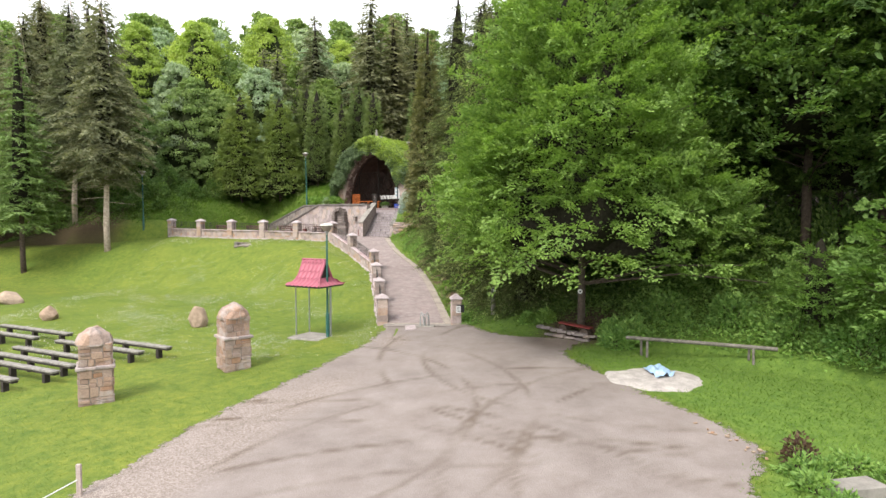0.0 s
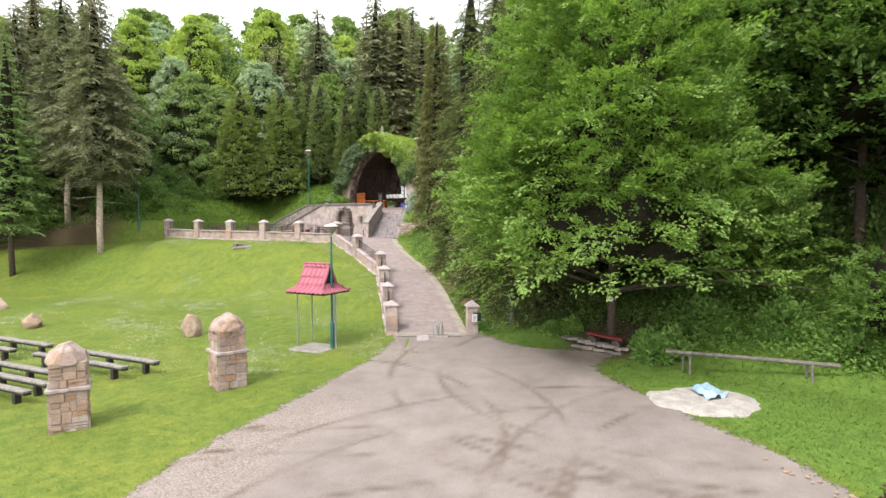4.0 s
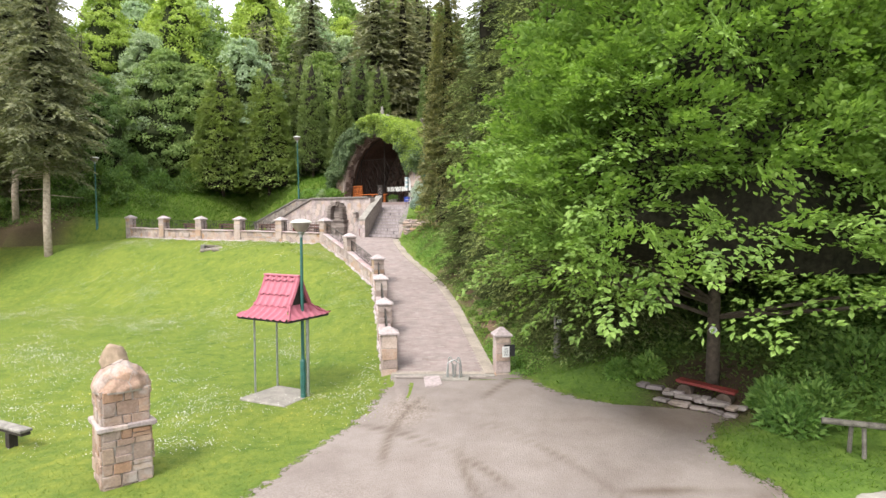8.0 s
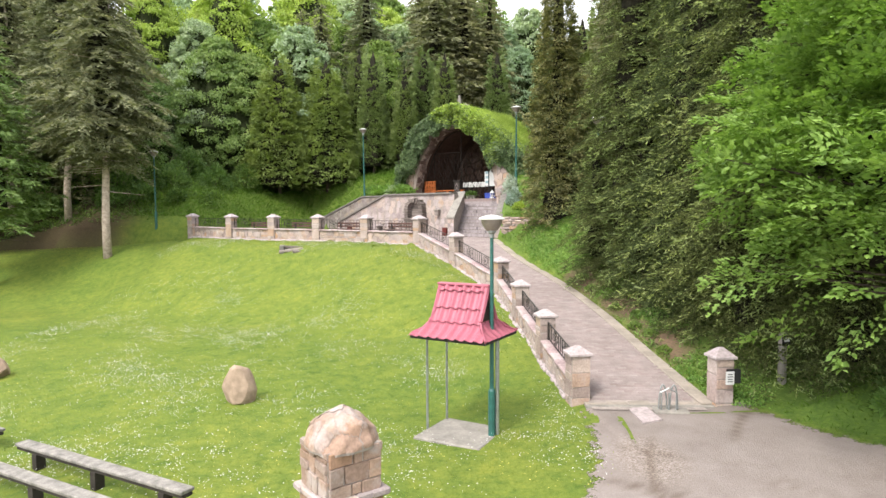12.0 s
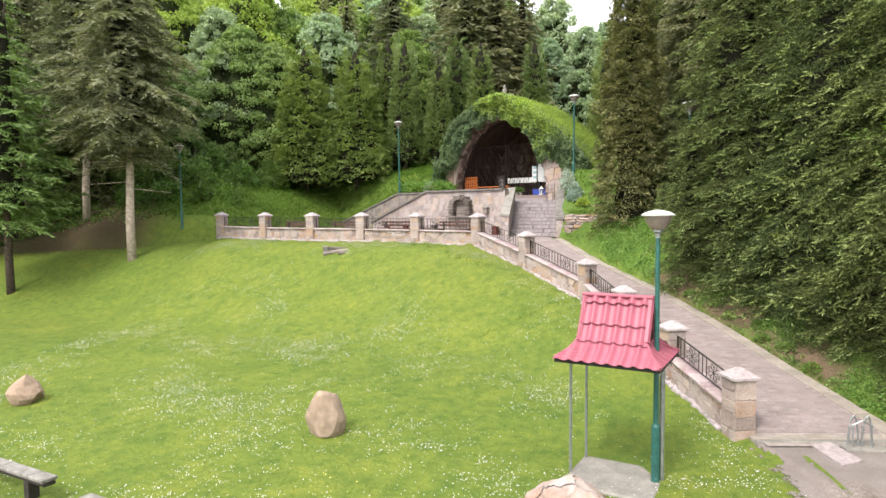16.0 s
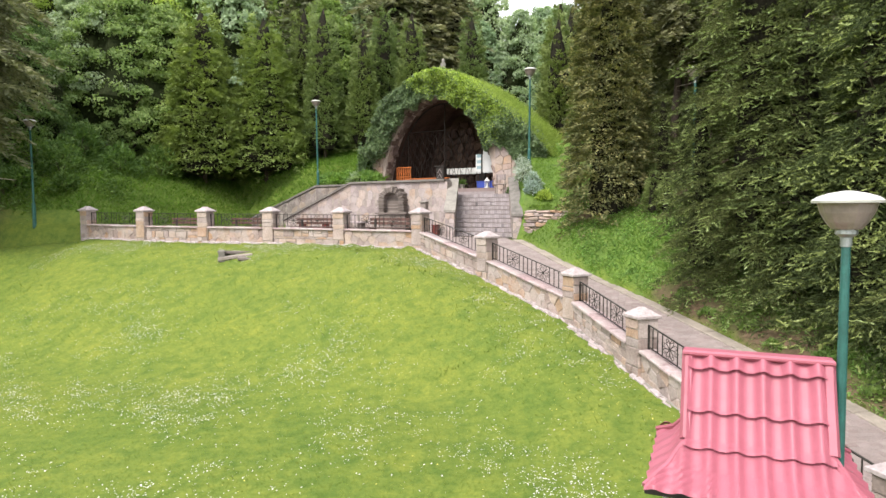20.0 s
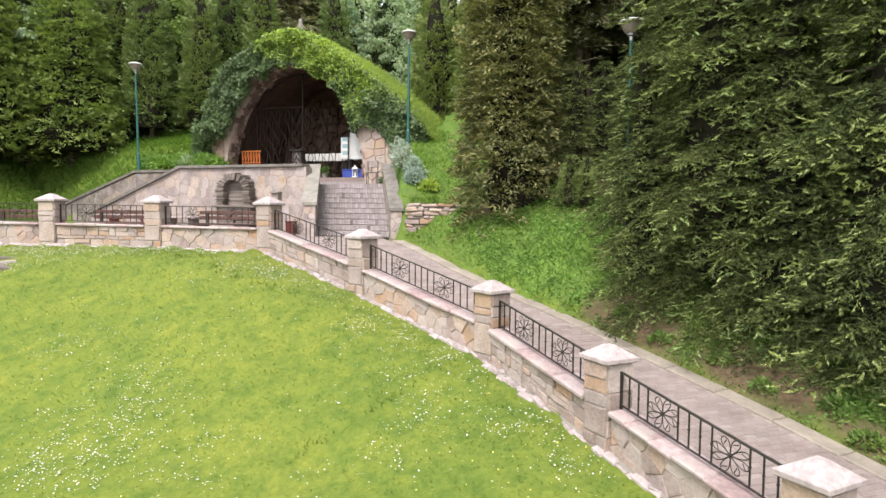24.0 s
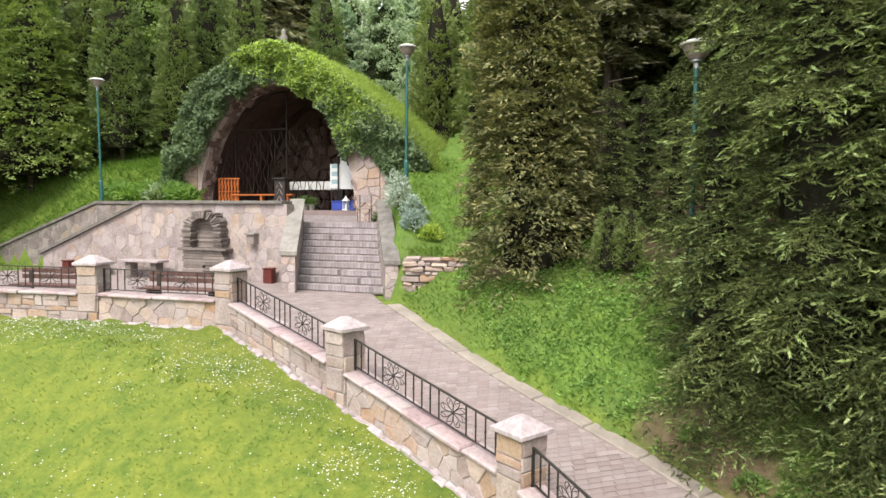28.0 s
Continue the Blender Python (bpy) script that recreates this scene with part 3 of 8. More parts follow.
def ground_z(x, y):
    x, y = np.asarray(x, float), np.asarray(y, float)
    z0 = base_z(x, y)
    d, fz = fence_near(x, y)
    # the lawn climbs to the foot of the fence
    foot = fz - 0.16
    foot = np.where(x < -21, np.interp(x, (-60, -36, -30, -26, -23, -21), (2.2, 2.7, 2.95, 3.1, 3.4, 3.54)), foot)
    climb = 0.0
    for legs in ((0, 6), (6, 12)):
        dl, fl = fence_near(x, y, legs)
        fl = np.where(x < -21, foot, fl - 0.16)
        gain = np.maximum(fl - z0, 0)
        climb = climb + (gain * smooth01(1 - (np.abs(dl) - 0.3) / (2.0 + 2.3 * gain)) ** 1.15) ** 6
    lawn = z0 + np.minimum(climb ** (1 / 6), np.maximum(foot - z0, 0) + 0.02)
    # path and terrace
    pz = np.where(y > 44, 3.7, path_z(y)) - 0.06
    terrace = np.where(d < 0, np.where(fz > 3.6, np.where(x > -7.2, np.minimum(3.64, pz), 3.64), pz), lawn)
    z = np.where(d < 0, terrace, lawn)
    # the hill behind the terrace
    width = np.interp(x, (-60, -21.5, -19, -15, 0), (1.2, 2.2, 5.0, 9.5, 9.5))
    m = np.maximum(-d - width, 0)
    rise = 0.34 * np.minimum(m, 9) + 0.24 * np.clip(m - 9, 0, 40) + 0.05 * np.clip(m - 49, 0, 200)
    start = np.where(x < -21, foot, 3.64)
    z = np.where((d < 0) & (m > 0), np.maximum(z, start + rise), z)
    z = np.where((d < 0) & (m <= 0) & (x < -21), np.maximum(foot, 0), z)
    # the grass bank beside the terrace and behind the rear flank wall
    u, n = uv_of(x, y)
    side = -(x + 20.9) * 0.837 + (y - 49.8) * 0.547
    side = np.minimum(side, np.where(x < -20.9, 0.9 * (y - 49.8) + 0.6, 99.0))
    bank_l = 3.64 + 0.72 * np.clip(side, 0, 4) + 0.3 * np.clip(side - 4, 0, 8)
    z = np.where((d < 0) & (side > 0) & (u < -9.5), z + np.maximum(bank_l - z, 0) * smooth01((x + 38.0) / 12.0), z)
    top = np.interp(u, (-16.3, -11.5, -6.3, -2.6), (2.7, 4.3, 6.02, 6.02))
    z = np.where((d < 0) & (n > 2.1) & (u < -2.6) & (u > -18), np.maximum(z, top + np.maximum(6.5 - top, 0) * smooth01((n - 2.2) / 3.2) + 0.34 * np.clip(n - 2.2, 0, 7)), z)
    # platform of the grotto
    z = np.where((d < 0) & (u > -11.4) & (u < 6.5) & (n > -4) & (n <= 2.1), np.minimum(z, 3.64), z)
    z = np.where((d < 0) & ((u > -2.6) | ((n > 3.4) & (u > -3.5))) & (u < 5) & (n >= 1.3) & (n < 8.2), 4.8, z)
    # bank to the right of the path
    xr = np.interp(y, EDGE[:, 1], EDGE[:, 0])
    s = np.interp(y, (26.5, 29, 32, 36, 40, 43), (0.0, 0.16, 0.34, 0.52, 0.62, 0.55))
    dx = np.maximum(x - xr - 0.35, 0)
    bank = path_z(y) - 0.03 + s * np.minimum(dx, 3.2) + 0.2 * np.clip(dx - 3.2, 0, 30)
    ledge = 43.9 - 0.44 * (x + 3.4)
    ledge = np.where(x > -1.5, 43.06 + 0.25 * (x + 1.5), ledge)
    up = 4.62 + 0.44 * np.clip(y - 43.2, 0, 9) + 0.3 * np.clip(y - 52.2, 0, 30) + 0.12 * np.maximum(x + 1.5, 0)
    bank = np.where(y > ledge, np.maximum(bank, up), bank)
    e = (x - 5.5) * 0.607 + (y - 24.5) * 0.794
    wood = z0 + 0.36 * np.clip(e + 0.9, 0, 15) + 0.25 * np.clip(e - 14, 0, 60)
    right = np.where(y > 26.5, np.maximum(bank, np.where(x > xr + 1, wood * smooth01((x - xr - 1) / 3) + bank * (1 - smooth01((x - xr - 1) / 3)), bank)), np.maximum(z0, wood))
    is_right = (x > xr + 0.3) & (y <= 43.6) & (y > 26.5)
    is_right |= (y > 43.6) & (u > np.interp(n, (-3, -2.0, 2, 5, 14), (7.5, 7.15, 5.2, 5.6, 5.6)))
    z = np.where(is_right, right, z)
    z = np.where((y <= 26.5) & (x > -2), np.maximum(z0, wood), z)
    return z


def swell(x, y):
    """Small waves of the turf."""
    x, y = np.asarray(x, float), np.asarray(y, float)
    wob = np.array([noise.noise((a * 0.35, b * 0.35, 3.0)) for a, b in zip(x.ravel(), y.ravel())]).reshape(x.shape)
    d, _ = fence_near(x, y)
    return wob, 0.06 * wob * np.where((d < 0) & (x < 0) & (x > -22) & (y > 27), 0.0, 1.0)


def lot_half(y):
    """Left and right edge of the trodden lot."""
    l = np.interp(y, (-30, 6, 12.5, 14.2, 16.5, 18, 19.2, 20.2, 22.4, 23.4, 25, 26.6), (-14, -9, -7.0, -6.5, -5.9, -5.2, -4.7, -4.2, -3.4, -2.95, -2.55, -2.4))
    r = np.interp(y, (-30, 6, 10.8, 12, 13.7, 15.5, 17.45, 19.4, 21.1, 22, 22.8, 23.4, 23.9, 24.2, 24.6, 25.6, 26.6), (9, 6, 5.4, 5.8, 6.9, 6.4, 5.5, 4.75, 4.1, 4.1, 4.6, 5.0, 4.6, 2.9, 2.2, 1.4, 0.95))
    return l, r


def ground_lines(a, b, step, lo, hi):
    mid = np.arange(a, b + 1e-6, step)
    left = a - np.cumsum(np.geomspace(step * 1.3, (a - lo) * 0.3, 16))
    right = b + np.cumsum(np.geomspace(step * 1.3, (hi - b) * 0.3, 16))
    return np.concatenate([left[::-1], mid, right])


def bare(x, y):
    """Bare earth: a slip beside the dry wall and a strip under the near trees."""
    xr = np.interp(y, EDGE[:, 1], EDGE[:, 0])
    slip = 1.6 * (1 - np.hypot((x + 1.67) / 0.55, (y - 42.05) / 0.6))
    wavy = 0.5 + 0.35 * np.sin(y * 2.1) + 0.25 * np.sin(y * 5.3 + 1.0)
    strip = np.minimum(3 * (x - xr - 0.35), 2.2 * (0.55 + 0.9 * wavy - (x - xr - 0.3))) * smooth01((y - 28.5) / 2) * smooth01((38.0 - y) / 1.5)
    return np.clip(np.maximum(slip, strip), 0, 1)


def build_ground():
    xs, ys = ground_lines(-40, 22, 0.4, -900, 900), ground_lines(2, 66, 0.4, -700, 1500)
    X, Y = np.meshgrid(xs, ys)
    Z = ground_z(X, Y)
    wob, wave = swell(X, Y)
    d, _ = fence_near(X, Y)
    l, r = lot_half(Y)
    inside = (X > l + 1.1) & (X < r - 1.1) & (Y < 26.2)
    wave = np.where((X > l - 0.3) & (X < r + 0.3) & (Y < 27.5), 0.0, wave)
    Z = Z + wave - 0.12 * inside
    nx, ny = len(xs), len(ys)
    idx = np.arange(nx * ny).reshape(ny, nx)
    faces = np.stack([idx[:-1, :-1], idx[:-1, 1:], idx[1:, 1:], idx[1:, :-1]], -1).reshape(-1, 4)
    me = grid_mesh("ground", np.stack([X, Y, Z], -1).reshape(-1, 3), faces)
    xr = np.interp(Y, EDGE[:, 1], EDGE[:, 0])
    lit = smooth01((X - xr - 2.2) / 1.2) * smooth01((Y - 27) / 3) * (Y < 44)
    lit = np.maximum(lit, smooth01((X - 2.0 + 0.1 * (Y - 44)) / 1.0) * (Y >= 43) * (Y < 56))
    lit = np.maximum(lit, bare(X, Y))
    # dark soil over the left wood floor, painted in for the shade there
    lit = np.maximum(lit, 0.92 * smooth01(-(X + 24.2) / 2.5) * smooth01((Y - 48.4) / 1.6))
    e = (X - 5.5) * 0.607 + (Y - 24.5) * 0.794
    lit = np.maximum(lit, smooth01(1.25 * (1 - np.hypot(((X - 5.3) + (Y - 24.5)) / 3.6, ((X - 5.3) - (Y - 24.5)) / 2.9))) * 1.4)
    # slight brown over the whole right bank, put in for tree shade
    lit = np.maximum(lit, 0.12 * smooth01((X - xr - 0.3) / 0.4) * (Y > 27) * (Y < 44.5))
    lit = np.clip(lit + 0.25 * wob * (lit > 0.05), 0, 1)
    rank = smooth01((X - xr - 0.2) / 0.4) * (Y > 26.8)
    rank = np.maximum(rank, smooth01((X - r) / 0.8) * (Y <= 26.8))
    rank = np.maximum(rank, smooth01((-d - 0.5) / 1.0) * np.where((X < xr) & (Y > 27), 0.45, 0.0))
    at = me.attributes.new("rank", "FLOAT", "POINT")
    at.data.foreach_set("value", np.clip(rank, 0, 1).ravel().astype(np.float32))
    at = me.attributes.new("earth", "FLOAT", "POINT")
    at.data.foreach_set("value", bare(X, Y).ravel().astype(np.float32))
    at = me.attributes.new("litter_shade", "FLOAT", "POINT")
    at.data.foreach_set("value", lit.ravel().astype(np.float32))
    return tagged(link("ground", me, M_ground), "bright green meadow and wooded hillside, rising behind the terrace", "ground", kind="structure")


def grid_mesh(name, verts, faces, smooth=True):
    me = bpy.data.meshes.new(name)
    verts, faces = np.asarray(verts, np.float32), np.asarray(faces, np.int32)
    me.vertices.add(len(verts))
    me.vertices.foreach_set("co", verts.ravel())
    k = faces.shape[1]
    me.loops.add(faces.size)
    me.loops.foreach_set("vertex_index", faces.ravel())
    me.polygons.add(len(faces))
    me.polygons.foreach_set("loop_start", np.arange(0, faces.size, k, dtype=np.int32))
    me.polygons.foreach_set("use_smooth", np.full(len(faces), smooth))
    me.update(calc_edges=True)
    return me


build_ground()


def build_lot():
    ys = np.arange(-28, 27.36, 0.2)
    k = np.linspace(0, 1, 90)
    l, r = lot_half(ys)
    jag = np.array([noise.noise((0.0, y * 1.3, 1.0)) * 0.28 + noise.noise((0.0, y * 4.1, 1.0)) * 0.12 for y in ys])
    jag2 = np.array([noise.noise((9.0, y * 1.3, 1.0)) * 0.28 + noise.noise((9.0, y * 4.1, 1.0)) * 0.12 for y in ys])
    l, r = l + 0.6 * jag - 0.3, r + 0.6 * jag2 + 0.3
    X = l[:, None] + (r - l)[:, None] * k[None, :]
    Y = np.repeat(ys[:, None], len(k), 1)
    Z = ground_z(X, Y) + 0.02
    idx = np.arange(X.size).reshape(X.shape)
    faces = np.stack([idx[:-1, :-1], idx[:-1, 1:], idx[1:, 1:], idx[1:, :-1]], -1).reshape(-1, 4)
    me = grid_mesh("parking_lot", np.stack([X, Y, Z], -1).reshape(-1, 3), faces)
    grav = smooth01(1 - (X - l[:, None] - 1.6) / 1.6) * smooth01((22 - Y) / 4)
    rim = np.minimum(np.minimum(X - l[:, None], r[:, None] - X), (27.5 - Y) * 2)
    at = me.attributes.new("inside", "FLOAT", "POINT")
    at.data.foreach_set("value", np.clip(rim / 1.3, 0, 1).ravel().astype(np.float32))
    grav = np.maximum(grav, smooth01(1.6 * (1 - np.hypot((X + 1.9) / 0.9, (Y - 24.3) / 1.5))))
    at = me.attributes.new("gravel", "FLOAT", "POINT")
    at.data.foreach_set("value", grav.ravel().astype(np.float32))
    wet = np.zeros(X.shape)
    for cx, cy, rad in ((3.2, 9.5, 9.0), (-6.5, 17.0, 7.4), (6.5, 22.0, 7.2), (-4.0, 8.0, 8.0), (9.0, 12.0, 7.6), (1.0, 2.0, 11.0)):
        q = np.hypot(X - cx, Y - cy)
        for off in (0.0, 1.5):
            wet = np.maximum(wet, 0.75 * np.exp(-((q - rad - off) / 0.09) ** 2))
    brk = np.array([noise.noise((x * 0.6, y * 0.6, 8.0)) for x, y in zip(X.ravel(), Y.ravel())]).reshape(X.shape)
    wet = wet * np.clip(0.5 + 1.6 * brk, 0, 1)
    wet = np.maximum(wet, 0.6 * smooth01(1.5 * (1 - np.hypot((X - 4.3) / 1.9, (Y - 23.4) / 1.6))))
    for px, py, a, b in ((-5.6, 16.2, 0.5, 0.16), (-5.2, 17.6, 0.35, 0.12)):
        wet = np.maximum(wet, smooth01(1.3 * (1 - np.hypot((X - px) / a, (Y - py) / b))))
    at = me.attributes.new("wet", "FLOAT", "POINT")
    at.data.foreach_set("value", wet.ravel().astype(np.float32))
    return tagged(link("parking_lot", me, M_lot), "trodden gravel lot with tyre tracks and damp patches", "lot", kind="structure")


build_lot()

# ---- paved path, terrace and kerb ----


def path_left(y):
    return np.interp(y, FENCE[:6, 1], FENCE[:6, 0]) + 0.22


def build_path():
    ys = np.arange(26.75, 44.6, 0.25)
    k = np.linspace(0, 1, 12)
    l = path_left(ys)
    r = np.interp(ys, EDGE[:, 1], EDGE[:, 0])
    l = np.where(ys > 42.4, -7.0, l)
    X = l[:, None] + (r - l)[:, None] * k
    Y = np.repeat(ys[:, None], 12, 1)
    Z = path_z(Y) - 0.015
    idx = np.arange(X.size).reshape(X.shape)
    faces = np.stack([idx[:-1, :-1], idx[:-1, 1:], idx[1:, 1:], idx[1:, :-1]], -1).reshape(-1, 4)
    return tagged(link("path", grid_mesh("path", np.stack([X, Y, Z], -1).reshape(-1, 3), faces), M_mortar), "sloping path of weathered greyish pink concrete pavers", "path", kind="structure")


path = build_path()
tv = [(-7.0, 44.6)] + [(float(q[0]) + 0.03, float(q[1]) + 0.15) for q in FENCE[5:]] + [(-20.2, 51.4), (-14.5, 54.6), G(-2.4, 0.1, 0)[:2], G(5.3, 0.1, 0)[:2], (-3.95, 44.3), (-3.98, 43.4), (-7.0, 43.4)]
tn = len(tv)
terrace = mk("terrace", ([(x, y, 3.69) for x, y in tv] + [(x, y, 3.4) for x, y in tv], [tuple(range(tn)), tuple(reversed(range(tn, 2 * tn)))] + [(i, tn + i, tn + (i + 1) % tn, (i + 1) % tn) for i in range(tn)]), M_paver)
tagged(terrace, "pale paved terrace between the stone fence and the grotto wall", "terrace", kind="structure")


def kerb_line(a, b, step):
    seg = np.hypot(*(np.diff(EDGE, axis=0).T))
    s = np.concatenate([[0], np.cumsum(seg)])
    at = np.arange(0.1, s[-1] - 0.05, step)
    return [(np.interp(t, s, EDGE[:, 0]), np.interp(t, s, EDGE[:, 1])) for t in at]


kerb = thing("kerb", Matrix.Identity(4), "pale concrete kerb slabs beside the paved path", "kerb", kind="structure")
kp = kerb_line(0, 0, 0.98)
for (x0, y0), (x1, y1) in zip(kp[:-1], kp[1:]):
    L, a = math.hypot(x1 - x0, y1 - y0), math.atan2(y1 - y0, x1 - x0)
    z0, z1 = path_z(y0), path_z(y1)
    v, f = block(0, 0, 0, L - 0.02, 0.34, 0.16, 0.015)
    sl = (z1 - z0) / L
    m = pose((x0 + x1) / 2 + 0.17, (y0 + y1) / 2, (z0 + z1) / 2 - 0.14, 0, 0, math.degrees(a))
    mk("kerb_stone", ([m @ Vector((x, y, z + sl * x)) for x, y, z in v], f), M_kerb, kerb)

# ---- stone fence with iron railings ----


def pillar_vf(parent, half, low, top, seed, mat, size=0.2, depth=0.035):
    mk("core", block(0, 0, low, 2 * half - 0.03, 2 * half - 0.03, top - low, 0.005), M_mortar, parent)
    for k in range(4):
        m = pose(0, 0, 0, 0, 0, 90 * k) @ pose(0, -half + 0.02, 0)
        stones_on(parent, [(-half, low), (half, low), (half, top), (-half, top)], size, m, mat, seed + k, depth, 1.1, gap=0.006, lay=coursed)


def cap_vf(half, z, rise, over=0.05):
    h = half + over
    v, f = block(0, 0, z, 2 * h, 2 * h, 0.07, 0.012)
    n = len(v)
    v += [(-h + 0.02, -h + 0.02, z + 0.068), (h - 0.02, -h + 0.02, z + 0.068), (h - 0.02, h - 0.02, z + 0.068), (-h + 0.02, h - 0.02, z + 0.068)]
    v += [(-0.05, -0.05, z + rise), (0.05, -0.05, z + rise), (0.05, 0.05, z + rise), (-0.05, 0.05, z + rise)]
    f += [(n + i, n + (i + 1) % 4, n + 4 + (i + 1) % 4, n + 4 + i) for i in range(4)] + [(n + 4, n + 5, n + 6, n + 7)]
    return v, f


PILLAR_LABEL = "square sandstone fence pillar with a pale pyramid cap"
fence_turn = []
for i in range(len(FENCE)):
    a, b = FENCE[max(0, i - 1)], FENCE[min(len(FENCE) - 1, i + 1)]
    fence_turn.append(math.degrees(math.atan2(b[1] - a[1], b[0] - a[0])))
first = thing("fence_pillar", pose(*FENCE[0], 0, 0, fence_turn[0]), PILLAR_LABEL, "pillar", "pillars of the stone fence")
pillar_vf(first, 0.23, -0.32, 1.03, 11, M_stone, 0.31, 0.025)
mk("cap", cap_vf(0.23, 1.03, 0.21), M_cap, first, "pale weathered pyramid cap")
for i in range(1, len(FENCE)):
    copy_thing(first, pose(*FENCE[i], 0, 0, fence_turn[i] + (90 if i % 2 else 0)))
gate = thing("gate_pillar", pose(0.56, 27.22, 0.55, 0, 0, 8), "sandstone gate pillar with a pyramid cap and a white notice", "pillar")
pillar_vf(gate, 0.21, -0.2, 1.05, 31, M_stone, 0.36, 0.025)
mk("cap", cap_vf(0.21, 1.05, 0.24), M_cap, gate, "grey weathered pyramid cap")
mk("letter_box", block(0.16, -0.27, 0.52, 0.3, 0.08, 0.32, 0.01), M_black, gate, "dark metal box")
notice = mk("notice", block(0.05, -0.318, 0.5, 0.2, 0.012, 0.3, 0.002), M_board, gate, "white paper notice with unreadable print")
for k in range(4):
    mk("print_bar", block(0.05, -0.326, 0.56 + 0.055 * k, 0.13 - 0.02 * (k % 2), 0.004, 0.018, 0.001), M_black, notice)


def rosette_vf():
    """A flower of eight bent iron loops with curled tips round a knob."""
    vfs = [lathe([(0.002, -0.022), (0.018, -0.012), (0.02, 0.0), (0.018, 0.012), (0.002, 0.022)], 8)]
    for k in range(8):
        a = math.radians(45 * k + 22.5)
        ca, sa = math.cos(a), math.sin(a)
        pts = []
        for t in np.linspace(0, 1, 15):
            q = math.pi + 2 * math.pi * t
            along, side = 0.112 + 0.09 * math.cos(q), 0.05 * math.sin(q) * (0.75 + 0.35 * math.cos(q))
            pts.append((1.22 * (along * ca - side * sa), 0, along * sa + side * ca))
        # the tip curls back into the loop
        for t in np.linspace(0.2, 1, 5):
            along, side = 0.15 + 0.03 * math.cos(2.6 * t), 0.022 * math.sin(5 * t)
            pts.append((1.22 * (along * ca - side * sa), 0, along * sa + side * ca))
        vfs.append(tube(pts[:15], 0.0068, 4))
        vfs.append(tube(pts[15:], 0.006, 4))
    return join(*vfs)


bar_mesh = mesh_of("bar", *join(block(0, 0, 0, 0.016, 0.016, 0.42, 0.002), block(0, 0, 0.2, 0.024, 0.024, 0.03, 0.006)))
bar_mesh.materials.append(M_iron)
rose_mesh = mesh_of("rosette", *rosette_vf())
rose_mesh.materials.append(M_iron)


